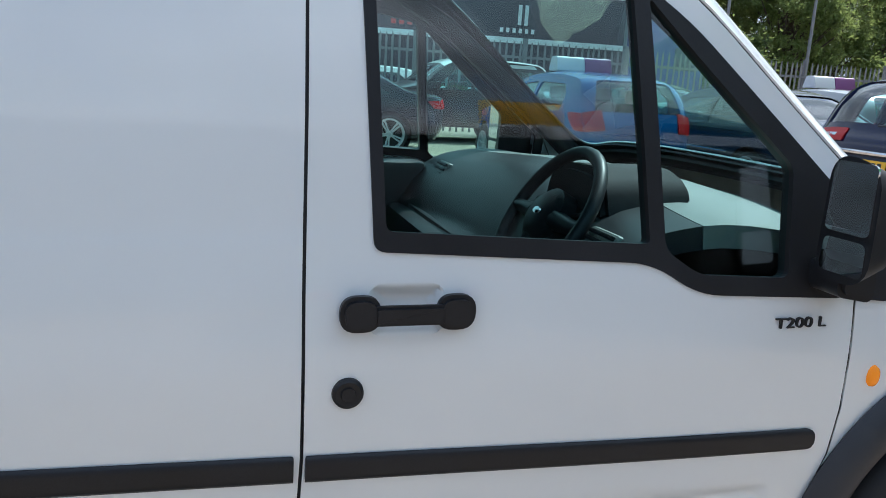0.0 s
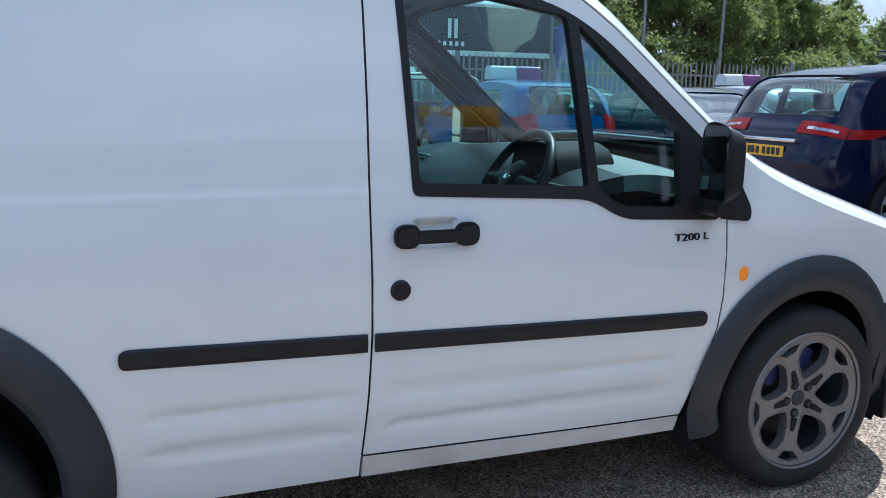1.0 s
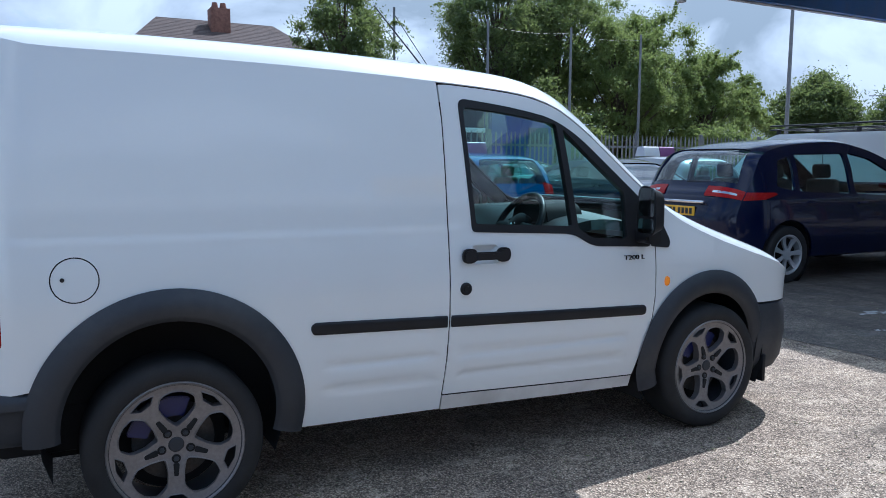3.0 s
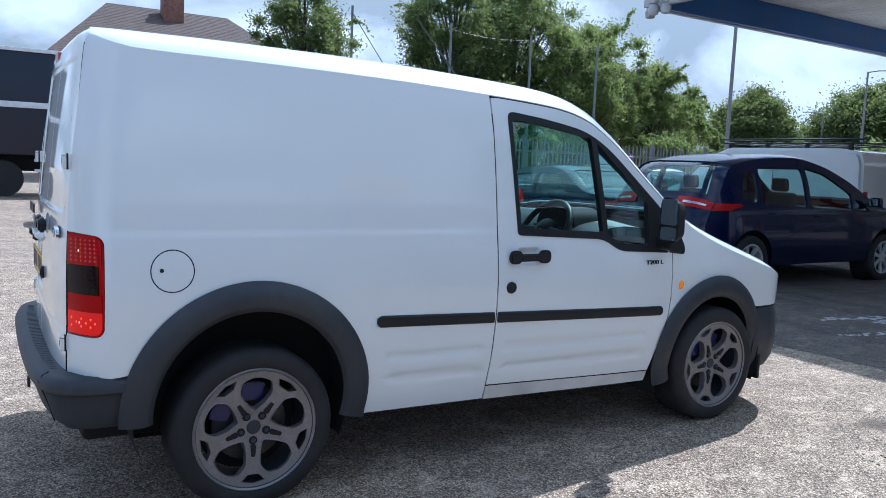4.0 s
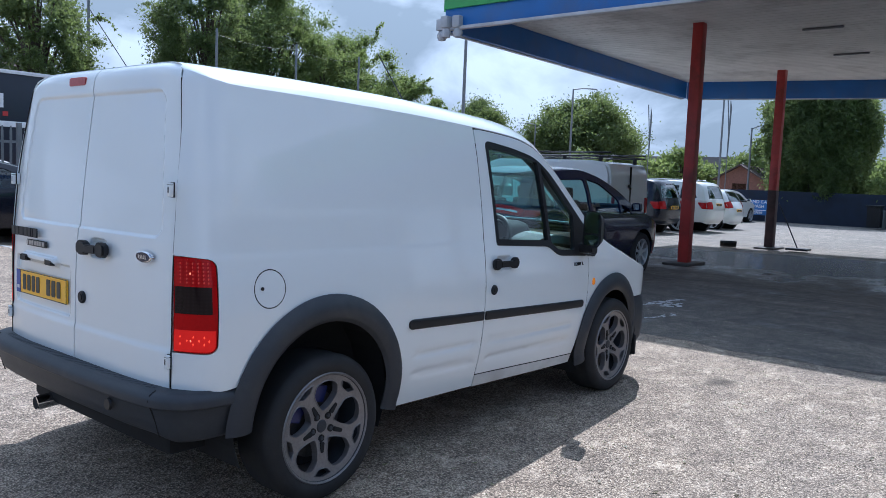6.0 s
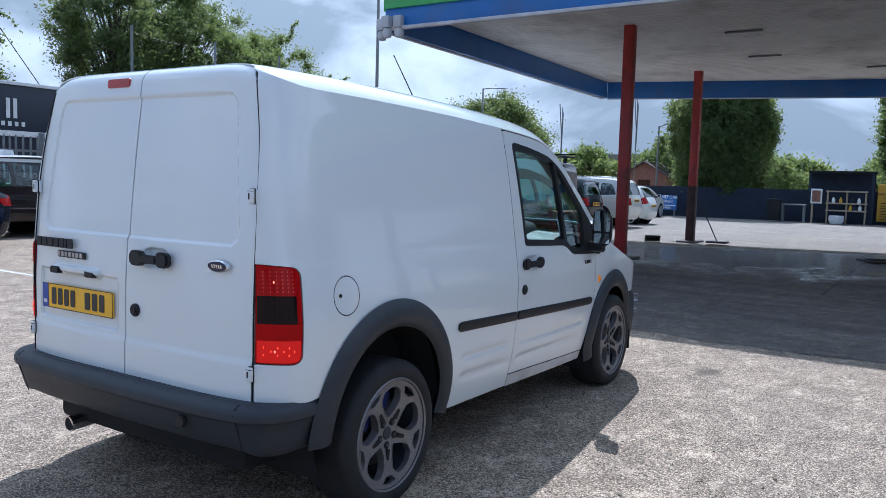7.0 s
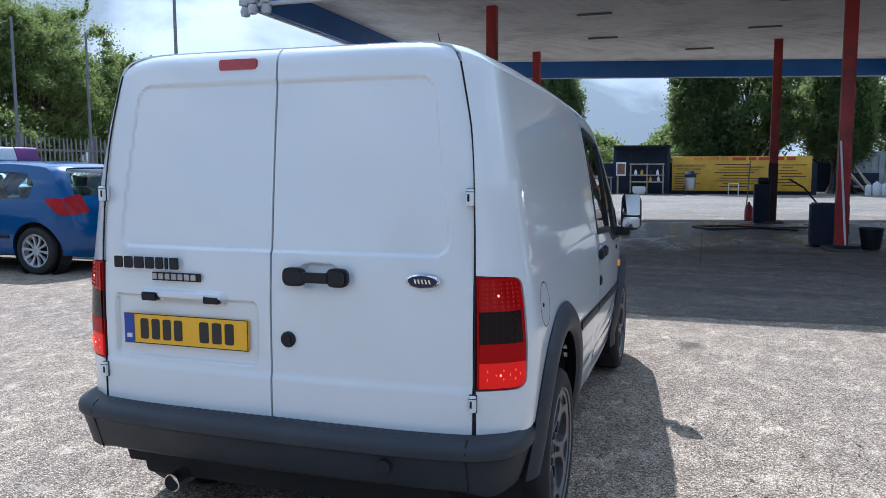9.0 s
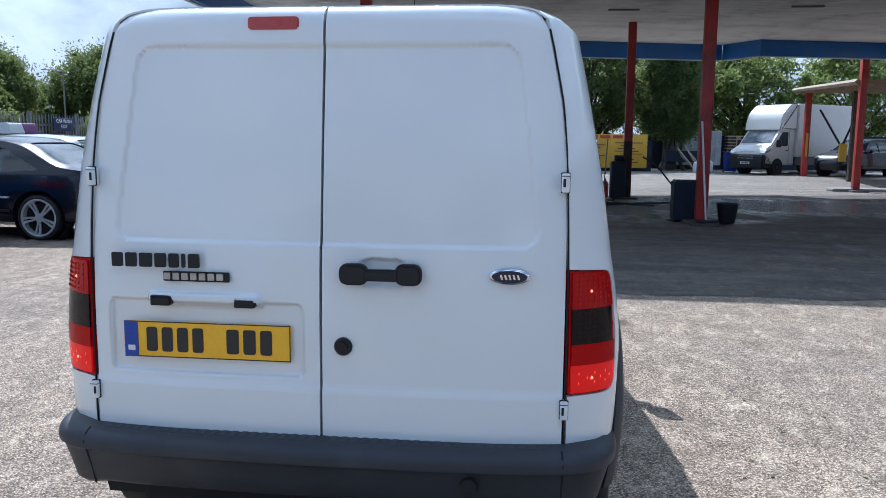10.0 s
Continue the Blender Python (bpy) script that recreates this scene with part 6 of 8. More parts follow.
for z in (0.45, 1.9):
    box("rail", (FENCE_X - 0.1, 16.215, z - 0.03), (FENCE_END, 16.25, z + 0.03), M_GALV, fence, bevel=0)
box("gate_post", (FENCE_X - 0.26, 16.14, 0), (FENCE_X - 0.10, 16.30, 2.3), M_REDP, fence, "red painted gate post", bevel=0.01)
for k in range(12):
    x = FENCE_X + 0.6 + 2.75 * k
    box("post", (x - 0.05, 16.22, 0), (x + 0.05, 16.32, 2.35), M_GALV, fence, bevel=0)

# net poles and street lamps
def mast(x, y, h, r, label, arm=None):
    p = tagged(empty("lamp_post" if arm else "pole", (x, y, 0)), label, "street lamp" if arm else "pole", "poles")
    tube("shaft", [(0, 0, 0), (0, 0, h * 0.5), (0, 0, h)], [r, r * 0.9, r * 0.7], M_GALV, p)
    if arm:
        dx, dy = arm
        tube("arm", [(0, 0, h - 0.05), (dx * 0.5, dy * 0.5, h + 0.10), (dx, dy, h + 0.12)], r * 0.5, M_GALV, p)
        b = box("lantern", (-0.30, -0.10, -0.05), (0.30, 0.10, 0.06), M_GALV, p, bevel=0.03)
        b.matrix_local = pose(dx * 1.2, dy * 1.2, h + 0.1, 0, 0, math.degrees(math.atan2(dy, dx)))
    return p


for x in (11.5, 14.5, 17.3):
    mast(x, 17.0, 5.6, 0.05, "slim galvanised pole behind the fence")
# slack wires between the poles, and a stay to the ground
for z in (5.42,):
    pts = []
    for k in range(25):
        u = k / 24 * 2.0
        x = 11.5 + u * 2.9
        pts.append((x, 17.0, z - 0.10 * (1 - (2 * (u % 1.0) - 1) ** 2)))
    tagged(tube("overhead_wire", pts, 0.004, M_BLACK, None, sides=4), "slack thin wire strung between the poles", "wire", "wires")
tagged(tube("stay_wire", [(14.03, 30.0, 8.0), (20.2, 30.02, 0.02)], 0.02, M_BLACK, None, sides=5), "taut steel stay wire from a pole", "wire", "wires")
mast(14.0, 30.0, 8.35, 0.085, "grey pole with a stay wire beside the house")
mast(44.1, 33.6, 15.0, 0.14, "tall grey pole beyond the fence")
mast(62.8, 35.4, 10.4, 0.11, "grey street lamp beyond the trees", (1.3, -1.1))
mast(88.0, 56.0, 9.4, 0.12, "grey street lamp in the distance", (-1.0, 1.4))
mast(52, 17.0, 8.2, 0.08, "grey street lamp over the lane", (1.0, -0.5))
mast(39.5, 10.75, 4.75, 0.06, "dark lamp post by the wash entrance", (0.1, -0.7))

# articulated lorry behind the fence
lorry = tagged(empty("lorry"), "navy curtain-sided lorry with a blue cab behind the fence", "lorry")
box("trailer", (-2.5, 20.6, 1.15), (13.45, 23.1, 4.0), M_TRAILER, lorry, "navy curtain trailer with white lettering", bevel=0.03)
box("trailer_rail", (-2.5, 20.55, 3.92), (13.47, 20.62, 4.02), M_LIGHTMARK, lorry)
box("trailer_sill", (-2.5, 20.55, 2.42), (13.47, 20.62, 2.58), M_LIGHTMARK, lorry)
def lorry_bars(x, z, widths, h, mat):
    bms = []
    for w in widths:
        bms.append(box_bm(x, x + w, 20.585, 20.60, z, z + h, 0.0))
        x += w + 0.10
    return joined("lettering", bms, mat, lorry, smooth=None)
lorry_bars(3.35, 2.95, (0.70, 0.42, 0.45, 0.45, 0.66, 0.45), 0.40, M_LIGHTMARK)
lorry_bars(9.85, 2.95, (0.11, 0.11), 0.58, M_LIGHTMARK)
lorry_bars(9.3, 2.72, (0.10,) * 6, 0.13, M_LIGHTMARK)
lorry_bars(6.0, 2.72, (0.14,) * 5, 0.13, M_REDMARK)
for k in range(4):
    a = math.radians(90 * k + 45)
    c0 = Vector((2.45, 20.58, 3.12))
    tip = c0 + Vector((0.62 * math.cos(a + math.pi / 4), 0, 0.62 * math.sin(a + math.pi / 4)))
    for sgn, mt in ((1, M_LIGHTMARK), (-1, M_REDMARK)):
        q = c0 + Vector((0.16 * math.cos(a + math.pi / 4 + sgn * 0.785), 0, 0.16 * math.sin(a + math.pi / 4 + sgn * 0.785)))
        b2 = prism_bm([(c0.x, c0.z), (q.x, q.z), (tip.x, tip.z)], 0.012, "y", 20.575)
        part("star_point", b2, mt, lorry)
cab_prof = [(13.75, 0.6), (13.75, 3.45), (14.4, 3.66), (15.6, 3.52), (16.3, 3.0), (16.5, 1.9), (16.55, 0.6)]
part("cab", prism_bm(rounded(cab_prof, 0.12), 2.3, "y", 20.7, 0.05), M_CAB, lorry, "blue lorry cab", smooth=40)
box("cab_window", (15.35, 20.66, 1.95), (16.2, 20.72, 2.65), M_DARKGLASS, lorry)
box("sun_visor", (16.1, 20.7, 2.85), (16.6, 23.0, 2.98), M_BLACK, lorry)
for z in (0.70, 0.98):
    box("side_guard", (0.5, 20.56, z), (11.6, 20.60, z + 0.07), M_LIGHTMARK, lorry, bevel=0)
for x in (-2.2, -1.2, -0.25, 12.6, 15.4):
    part("lorry_wheel", lathe_bm([(0, -0.02), (0.28, 0.0), (0.48, -0.02), (0.5, 0.05), (0.5, 0.3)], 24, "y", (x, 20.7, 0.5)), M_RUBBER, lorry, smooth=40)
box("chassis", (-2.3, 21.2, 0.7), (15.5, 22.6, 1.15), M_VOID, lorry)

# house with a brown tiled roof behind the lorry
house = tagged(empty("house"), "low building with a brown tiled hipped roof and brick chimney", "house")
def hip_roof(x0, x1, y0, y1, ze, zr, hip):
    bm = bmesh.new()
    ym = (y0 + y1) / 2
    e = [bm.verts.new(p) for p in ((x0, y0, ze), (x1, y0, ze), (x1, y1, ze), (x0, y1, ze))]
    r = [bm.verts.new((x0 + hip, ym, zr)), bm.verts.new((x1 - hip, ym, zr))]
    bm.faces.new((e[0], e[1], r[1], r[0]))
    bm.faces.new((e[1], e[2], r[1]))
    bm.faces.new((e[2], e[3], r[0], r[1]))
    bm.faces.new((e[3], e[0], r[0]))
    bm.faces.new(e)
    return bm
box("wall", (2.0, 32.8, 0), (13.2, 43.2, 5.2), M_BRICK, house, bevel=0)
box("gutter", (1.5, 32.2, 5.05), (13.7, 32.35, 5.22), M_LIGHTMARK, house, bevel=0.01)
part("roof", hip_roof(1.6, 13.6, 32.3, 43.7, 5.2, 8.4, 3.1), M_TILE, house, "brown tiled hipped roof")
for k in range(34):
    z = 5.2 + 3.2 * (k + 0.5) / 34
    t = (k + 0.5) / 34
    box("tile_course", (1.62 + 3.1 * t, 32.3 + 5.7 * t - 0.003, z - 0.012), (13.58 - 3.1 * t, 32.3 + 5.7 * t + 0.12, z + 0.007), M_TILE, house, bevel=0)
ch = box("chimney", (7.1, 36.7, 7.2), (8.05, 37.6, 8.86), M_BRICK, house, "brick chimney stack", bevel=0.02)
for x in (7.38, 7.78):
    part("chimney_pot", lathe_bm([(0.15, 8.86), (0.17, 8.95), (0.13, 9.16), (0.11, 9.16), (0.11, 8.86)], 14, "z", (x, 37.15, 0)), M_BRICK, ch, smooth=40)

# boundary on the far side: board, lean-to, rack, conifer's fence
wall_f = box("boundary_wall", (38.6, -6.6, 0), (38.8, 22, 1.55), M_SHEDBLUE, None, "dark blue boarded boundary fence", bevel=0, kind="structure")
board = tagged(empty("price_board"), "long yellow hand wash board on the far fence", "sign")
box("panel", (38.35, -6.33, 0.18), (38.45, 0.08, 1.88), M_BOARD, board, bevel=0.01)
flat_text("heading", "WELCOME TO", 0.25, M_REDMARK, board, pose(38.33, -1.75, 1.76, 90, 0, -90), 0.004, "faded red heading")
y = -2.75
for w in (0.62, 0.34, 0.52, 0.50, 0.38):
    box("heading_mark", (38.33, y - w, 1.68), (38.345, y, 1.83), M_REDMARK, board, bevel=0)
    y -= w + 0.12
flat_text("lines", "HAND WASH, WAX\nWHEEL CLEAN", 0.17, M_INK, board, pose(38.33, -0.72, 1.33, 90, 0, -90), 0.004)
for k in range(7):
    z = 1.02 - 0.125 * k
    box("price_line", (38.33, -1.25 + 0.22 * ((k * 3) % 4), z - 0.018), (38.345, -0.05, z + 0.018), M_INK, board, bevel=0)
for k in range(9):
    z = 1.48 - 0.135 * k
    box("price_line", (38.33, -3.55 - 0.22 * ((k * 3) % 4), z - 0.018), (38.345, -1.95 - 0.2 * ((k * 5) % 3), z + 0.018), M_INK, board, bevel=0)
for k in range(8):
    z = 1.45 - 0.14 * k
    box("price_line", (38.33, -6.1 + 0.2 * ((k * 3) % 4), z - 0.018), (38.345, -4.7 - 0.15 * ((k * 5) % 3), z + 0.018), M_INK, board, bevel=0)
stool = tagged(empty("step_stool"), "white folding step stool before the yellow board", "stool")
for y in (-2.60, -3.05):
    tube("leg", [(37.75, y, 0.0), (37.95, y, 0.55)], 0.018, M_LIGHTMARK, stool)
    tube("leg", [(38.15, y, 0.0), (37.95, y, 0.55)], 0.018, M_LIGHTMARK, stool)
for z, x in ((0.55, 37.95), (0.28, 37.85)):
    box("tread", (x - 0.08, -3.05, z - 0.015), (x + 0.08, -2.60, z + 0.015), M_LIGHTMARK, stool)
shed = tagged(empty("lean_to"), "dark blue open lean-to against the fence", "shed")
box("back_wall", (38.45, 0.2, 0), (38.55, 3.0, 2.45), M_SHEDBLUE, shed, bevel=0)
box("roof", (37.6, 0.15, 2.34), (38.6, 2.94, 2.44), M_VOID, shed, bevel=0.01)
for y in (0.25, 2.86):
    box("corner_post", (37.65, y - 0.05, 0), (37.75, y + 0.05, 2.4), M_SHEDBLUE, shed, bevel=0)
rack = tagged(empty("storage_rack"), "pale timber rack with bottles on its shelves", "rack")
for y in (0.48, 1.25, 2.05):
    box("upright", (37.50, y - 0.035, 0), (37.57, y + 0.035, 1.55), M_TIMBER, rack, bevel=0.005)
for z in (0.62, 0.95, 1.5):
    box("shelf", (37.35, 0.42, z - 0.03), (37.75, 2.11, z + 0.03), M_TIMBER, rack, bevel=0.005)
for k, (y, z) in enumerate(((0.70, 0.65), (0.90, 0.65), (1.08, 0.65), (0.75, 0.98), (1.05, 0.98), (1.5, 0.98), (1.8, 0.98))):
    b = part("bottle", lathe_bm([(0, 0), (0.07, 0), (0.07, 0.16), (0.03, 0.21), (0.03, 0.25), (0, 0.25)], 12, "z"), (M_LIGHTMARK, M_SHEDBLUE, M_BOARD)[k % 3], None, smooth=40)
    tagged(b, "plastic cleaning bottle on the timber rack", "bottle", "bottles on the rack")
    b.matrix_world = pose(37.5, y, z)
tagged(part("tub", lathe_bm([(0, 0.02), (0.25, 0.02), (0.32, 0.15), (0.32, 0.38), (0.28, 0.40), (0.26, 0.1), (0, 0.1)], 20, "z"), M_LIGHTMARK, None, smooth=40), "white plastic tub under the rack", "tub").matrix_world = pose(37.2, 1.6, 0)
tagged(box("notice", (37.45, 2.28, 0.92), (37.52, 2.76, 1.6), M_LIGHTMARK, None, bevel=0.01), "white notice board with a red poster", "sign")
box("notice_leg", (37.5, 2.64, 0), (37.56, 2.72, 1.0), M_TIMBER, bpy.data.objects["notice"], bevel=0)
box("poster", (37.435, 2.34, 1.0), (37.449, 2.70, 1.52), M_BRICK, bpy.data.objects["notice"], bevel=0)
bench = tagged(empty("workbench"), "dark steel workbench by the fence", "table")
box("top", (37.2, 2.92, 0.80), (37.7, 4.0, 0.86), M_GALV, bench)
for y in (3.0, 3.92):
    for x in (37.25, 37.65):
        box("leg", (x - 0.03, y - 0.03, 0), (x + 0.03, y + 0.03, 0.82), M_GALV, bench, bevel=0)
bin_ = tagged(empty("wheelie_bin"), "grey wheeled bin by the fence", "bin")
part("tub", prism_bm([(36.9, 0.08), (37.35, 0.08), (37.45, 1.0), (36.8, 1.0)], 0.55, "y", 3.98, 0.03), M_BLACK, bin_, smooth=40)
box("lid", (36.75, 3.93, 1.0), (37.5, 4.58, 1.08), M_BLACK, bin_, bevel=0.03)

def vacuum(x, y):
    v = tagged(empty("wash_vacuum", (x, y, 0)), "dark blue drum vacuum on wheels", "vacuum")
    part("drum", lathe_bm([(0, 0.25), (0.24, 0.25), (0.26, 0.35), (0.26, 0.85), (0.22, 1.0), (0.1, 1.08), (0, 1.08)], 20, "z"), M_STEEL, v, smooth=40)
    part("motor_head", lathe_bm([(0.27, 0.85), (0.28, 1.0), (0.16, 1.16), (0, 1.18)], 20, "z"), M_SHEDBLUE, v, smooth=40)
    for a in (0, 120, 240):
        part("castor", lathe_bm([(0, -0.03), (0.10, -0.03), (0.10, 0.03), (0, 0.03)], 12, "y", (0.22 * math.cos(radians(a)), 0.22 * math.sin(radians(a)), 0.10)), M_RUBBER, v)
    tube("hose", [(0.25, 0, 0.6), (0.5, 0.1, 0.9), (0.55, 0.25, 0.5), (0.4, 0.4, 0.05)], 0.03, M_BLACK, v)
vacuum(37.2, -0.82)
# hand wash sign
ws1 = tagged(empty("wash_sign"), "blue and white hand car wash sign on a post", "sign")
box("panel", (37.8, 9.1, 0.32), (37.86, 10.12, 1.06), M_STEELBLUE, ws1, bevel=0.01)
flat_text("lettering", "HAND CAR\nWASH", 0.22, M_LIGHTMARK, ws1, pose(37.785, 9.61, 0.86, 90, 0, -90), 0.004)
box("white_band", (37.79, 9.15, 0.54), (37.80, 10.07, 0.58), M_LIGHTMARK, ws1, bevel=0)
flat_text("lettering", "OPEN", 0.18, M_LIGHTMARK, ws1, pose(37.785, 9.61, 0.43, 90, 0, -90), 0.004)
for y in (9.2, 10.02):
    box("leg", (37.82, y - 0.03, 0), (37.88, y + 0.03, 0.36), M_GALV, ws1, bevel=0)
ws2 = tagged(empty("exit_sign"), "dark blue car wash exit sign on the fence", "sign")
box("panel", (23.0, 15.96, 1.70), (24.2, 16.0, 2.14), surface("dark_blue_sign", (0.012, 0.02, 0.09), 0.4, bump=0), ws2, bevel=0.01)
flat_text("lettering", "CAR WASH\nEXIT", 0.18, M_LIGHTMARK, ws2, pose(23.6, 15.945, 1.94, 90, 0, 0), 0.004)
box("bracket", (23.55, 16.0, 1.9), (23.65, 16.2, 2.0), M_GALV, ws2, bevel=0)

# wash gear round the posts
wash = tagged(empty("pressure_washer"), "dark blue pressure washer beside a red post", "washer")
box("cabinet", (18.0, -3.0, 0.0), (18.45, -2.62, 0.98), M_SHEDBLUE, wash, bevel=0.05)
box("pump_top", (18.05, -2.95, 0.98), (18.35, -2.7, 1.14), M_BLACK, wash, bevel=0.04)
tube("lance", [(17.85, -2.42, 0.05), (17.95, -2.50, 1.55)], 0.015, M_GALV, wash)
tube("hose", [(17.9, -3.4, 1.1), (17.6, -3.7, 0.9), (17.5, -4.1, 0.4), (17.3, -4.4, 0.03), (16.6, -3.8, 0.03), (16.0, -2.6, 0.03), (15.4, -1.6, 0.03), (16.2, -1.2, 0.03), (16.6, -2.2, 0.03), (15.6, -3.4, 0.03)], 0.022, M_BLACK, wash)
ext = tagged(empty("gas_bottle"), "red gas bottle standing by the post", "bottle")
part("cylinder", lathe_bm([(0, 0), (0.09, 0.0), (0.10, 0.03), (0.10, 0.34), (0.06, 0.42), (0.03, 0.44), (0.03, 0.49), (0, 0.49)], 18, "z", (18.9, -2.55, 0)), M_POST, ext, smooth=40)
tank = tagged(empty("water_tank"), "dark plastic water tank beside a red post", "tank")
part("tank_body", prism_bm(rounded([(12.3, 0.0), (12.7, 0.0), (12.72, 0.77), (12.28, 0.77)], 0.06), -0.61, "y", -3.25, 0.03), M_SHEDBLUE, tank, smooth=40)
bucket = tagged(part("bucket", lathe_bm([(0, 0.02), (0.14, 0.02), (0.19, 0.36), (0.205, 0.36), (0.20, 0.38), (0.18, 0.37), (0.135, 0.04), (0, 0.04)], 22, "z"), M_BLACK, None, smooth=40), "black bucket beside the post foot", "bucket")
bucket.matrix_world = pose(11.95, -4.15, 0)
squeegee = tagged(empty("broom"), "white-handled broom leaning on a red post", "broom")
tube("handle", [(11.62, -3.71, 0.05), (11.70, -3.57, 1.85)], 0.018, M_LIGHTMARK, squeegee)
box("head", (11.5, -3.92, 0.05), (11.70, -3.52, 0.10), M_BLACK, squeegee, bevel=0.01)
kit = tagged(empty("floor_squeegee"), "dark squeegee propped against a red post", "broom")
tube("handle", [(18.2, 2.2, 0.05), (18.45, 2.82, 1.2)], 0.015, M_BLACK, kit)
box("head", (18.0, 1.95, 0.05), (18.4, 2.45, 0.10), M_BLACK, kit, bevel=0.01)
kit2 = tagged(empty("wash_pad"), "dark flat pad lying by the post foot", "pad")
box("pad", (-0.22, -0.2, -0.03), (0.22, 0.2, 0.03), M_BLACK, kit2, bevel=0.02).matrix_local = pose(17.7, 3.75, 0.10, 0, 18, 20)

# white box lorry
lut = tagged(empty("box_lorry"), "white box lorry with a rounded roof fairing parked by the wash", "lorry")
part("box", prism_bm(rounded([(1.4, 0.85), (6.2, 0.85), (6.2, 3.38), (1.4, 3.38)], 0.06), 2.2, "y", -1.1, 0.03), M_PEARL, lut, smooth=40)
part("fairing", prism_bm(rounded([(0.20, 2.12), (1.4, 2.12), (1.4, 3.38), (0.95, 3.36), (0.35, 2.85)], [0.05, 0.02, 0.02, 0.35, 0.3], 8), 2.1, "y", -1.05, 0.08), M_PEARL, lut, smooth=50)
part("cab", prism_bm(rounded([(-0.78, 0.45), (1.4, 0.45), (1.4, 2.14), (0.35, 2.13), (-0.28, 1.40), (-0.74, 1.18)], [0.1, 0.05, 0.05, 0.12, 0.12, 0.15], 6), 1.96, "y", -0.98, 0.07), M_PEARL, lut, "white van cab", smooth=50)
# pale blotches in the colour stand for sky reflected in the windscreen
M_SCREEN = surface("sky_toned_windscreen", (0.34, 0.38, 0.42), 0.06, vary=0.5, scale=2.5, bump=0, coat=1.0)
sc = Vector((0.35 + 0.28, 0, 2.13 - 1.40)).normalized()
off = Vector((-sc.z, 0, sc.x)) * 0.012
w0, w1 = Vector((-0.20, 0, 1.49)) + off, Vector((0.30, 0, 2.07)) + off
bm = bmesh.new()
wv = [bm.verts.new((p.x, yy, p.z)) for p, yy in ((w0, -0.86), (w0, 0.86), (w1, 0.78), (w1, -0.78))]
bm.faces.new(wv)
bmesh.ops.solidify(bm, geom=bm.faces[:], thickness=0.01)
part("windscreen", bm, M_SCREEN, lut)
tube("wiper", [(-0.22, -0.5, 1.49), (-0.13, 0.1, 1.60)], 0.012, M_BLACK, lut)
for sg in (-1, 1):
    part("side_window", prism_bm(rounded([(-0.02, 1.38), (0.85, 1.36), (0.85, 2.02), (0.42, 2.02)], 0.05), 0.02, "y", sg * 0.982 - 0.01), M_BLACK, lut, "dark side window")
    part("door_gap", prism_bm([(0.93, 0.6), (0.945, 0.6), (0.945, 2.08), (0.93, 2.08)], 0.012, "y", sg * 0.98 - 0.006), M_VOID, lut)
    part("headlamp", prism_bm(rounded([(-0.83, 1.00), (-0.40, 1.10), (-0.34, 1.27), (-0.70, 1.17)], 0.03), 0.30, "y", sg * 0.86 - 0.15, 0.02), M_HEAD, lut, smooth=40)
    part("mirror_housing", box_bm(-0.06, 0.10, sg * 1.12 - 0.10, sg * 1.12 + 0.10, 1.30, 1.66, 0.04), M_BLACK, lut, smooth=40)
    part("door_handle", box_bm(0.72, 0.88, sg * 0.985 - 0.015, sg * 0.985 + 0.015, 1.12, 1.17, 0.008), M_BLACK, lut)
    # black disc on the cab side draws the arch's shaded opening
    part("arch", lathe_bm([(0.0, sg * 0.985), (0.42, sg * 0.985), (0.42, sg * 0.7)], 30, "y", (0.15, 0, 0.36)), M_VOID, lut)
    for x in (0.15, 4.7):
        w = empty("wheel")
        part("tyre", lathe_bm([(0.20, -0.005), (0.22, -0.03), (0.33, -0.03), (0.345, 0.05), (0.345, 0.2), (0.2, 0.2)], 28), M_RUBBER, w, smooth=40)
        part("rim", lathe_bm([(0, 0.02), (0.07, 0.0), (0.10, 0.03), (0.19, 0.04), (0.205, -0.01)], 28), M_GALV, w, smooth=40)
        w.parent = lut
        w.matrix_local = pose(x, sg * 0.99, 0.345, 0, 0, 0 if sg < 0 else 180)
part("bumper", prism_bm(rounded([(-0.92, 0.30), (-0.05, 0.30), (-0.20, 0.62), (-0.55, 0.98), (-0.88, 0.95)], [0.08, 0.02, 0.1, 0.1, 0.1], 5), 1.96, "y", -0.98, 0.06), M_BLACK, lut, "black plastic front bumper and grille", smooth=40)
for z in (0.78, 0.88):
    part("grille_bar", box_bm(-0.925, -0.90, -0.45, 0.45, z - 0.012, z + 0.012), M_CHROME, lut)
part("grille_bar", box_bm(-0.84, -0.80, -0.40, 0.40, 1.09, 1.11), M_CHROME, lut)
part("side_skirt", box_bm(1.5, 3.9, -1.0, 1.0, 0.45, 0.84, 0.02), M_GALV, lut)
joined("plate", [box_bm(-0.935, -0.915, -0.26, 0.26, 0.50, 0.61)], M_SIGNWHITE, lut)
joined("plate_lettering", [box_bm(-0.939, -0.934, -0.22 + 0.065 * k, -0.175 + 0.065 * k, 0.52, 0.59) for k in range(7)], M_INK, lut, smooth=None)
lut.matrix_world = pose(37.0, -11.4, 0, 0, 0, -53)

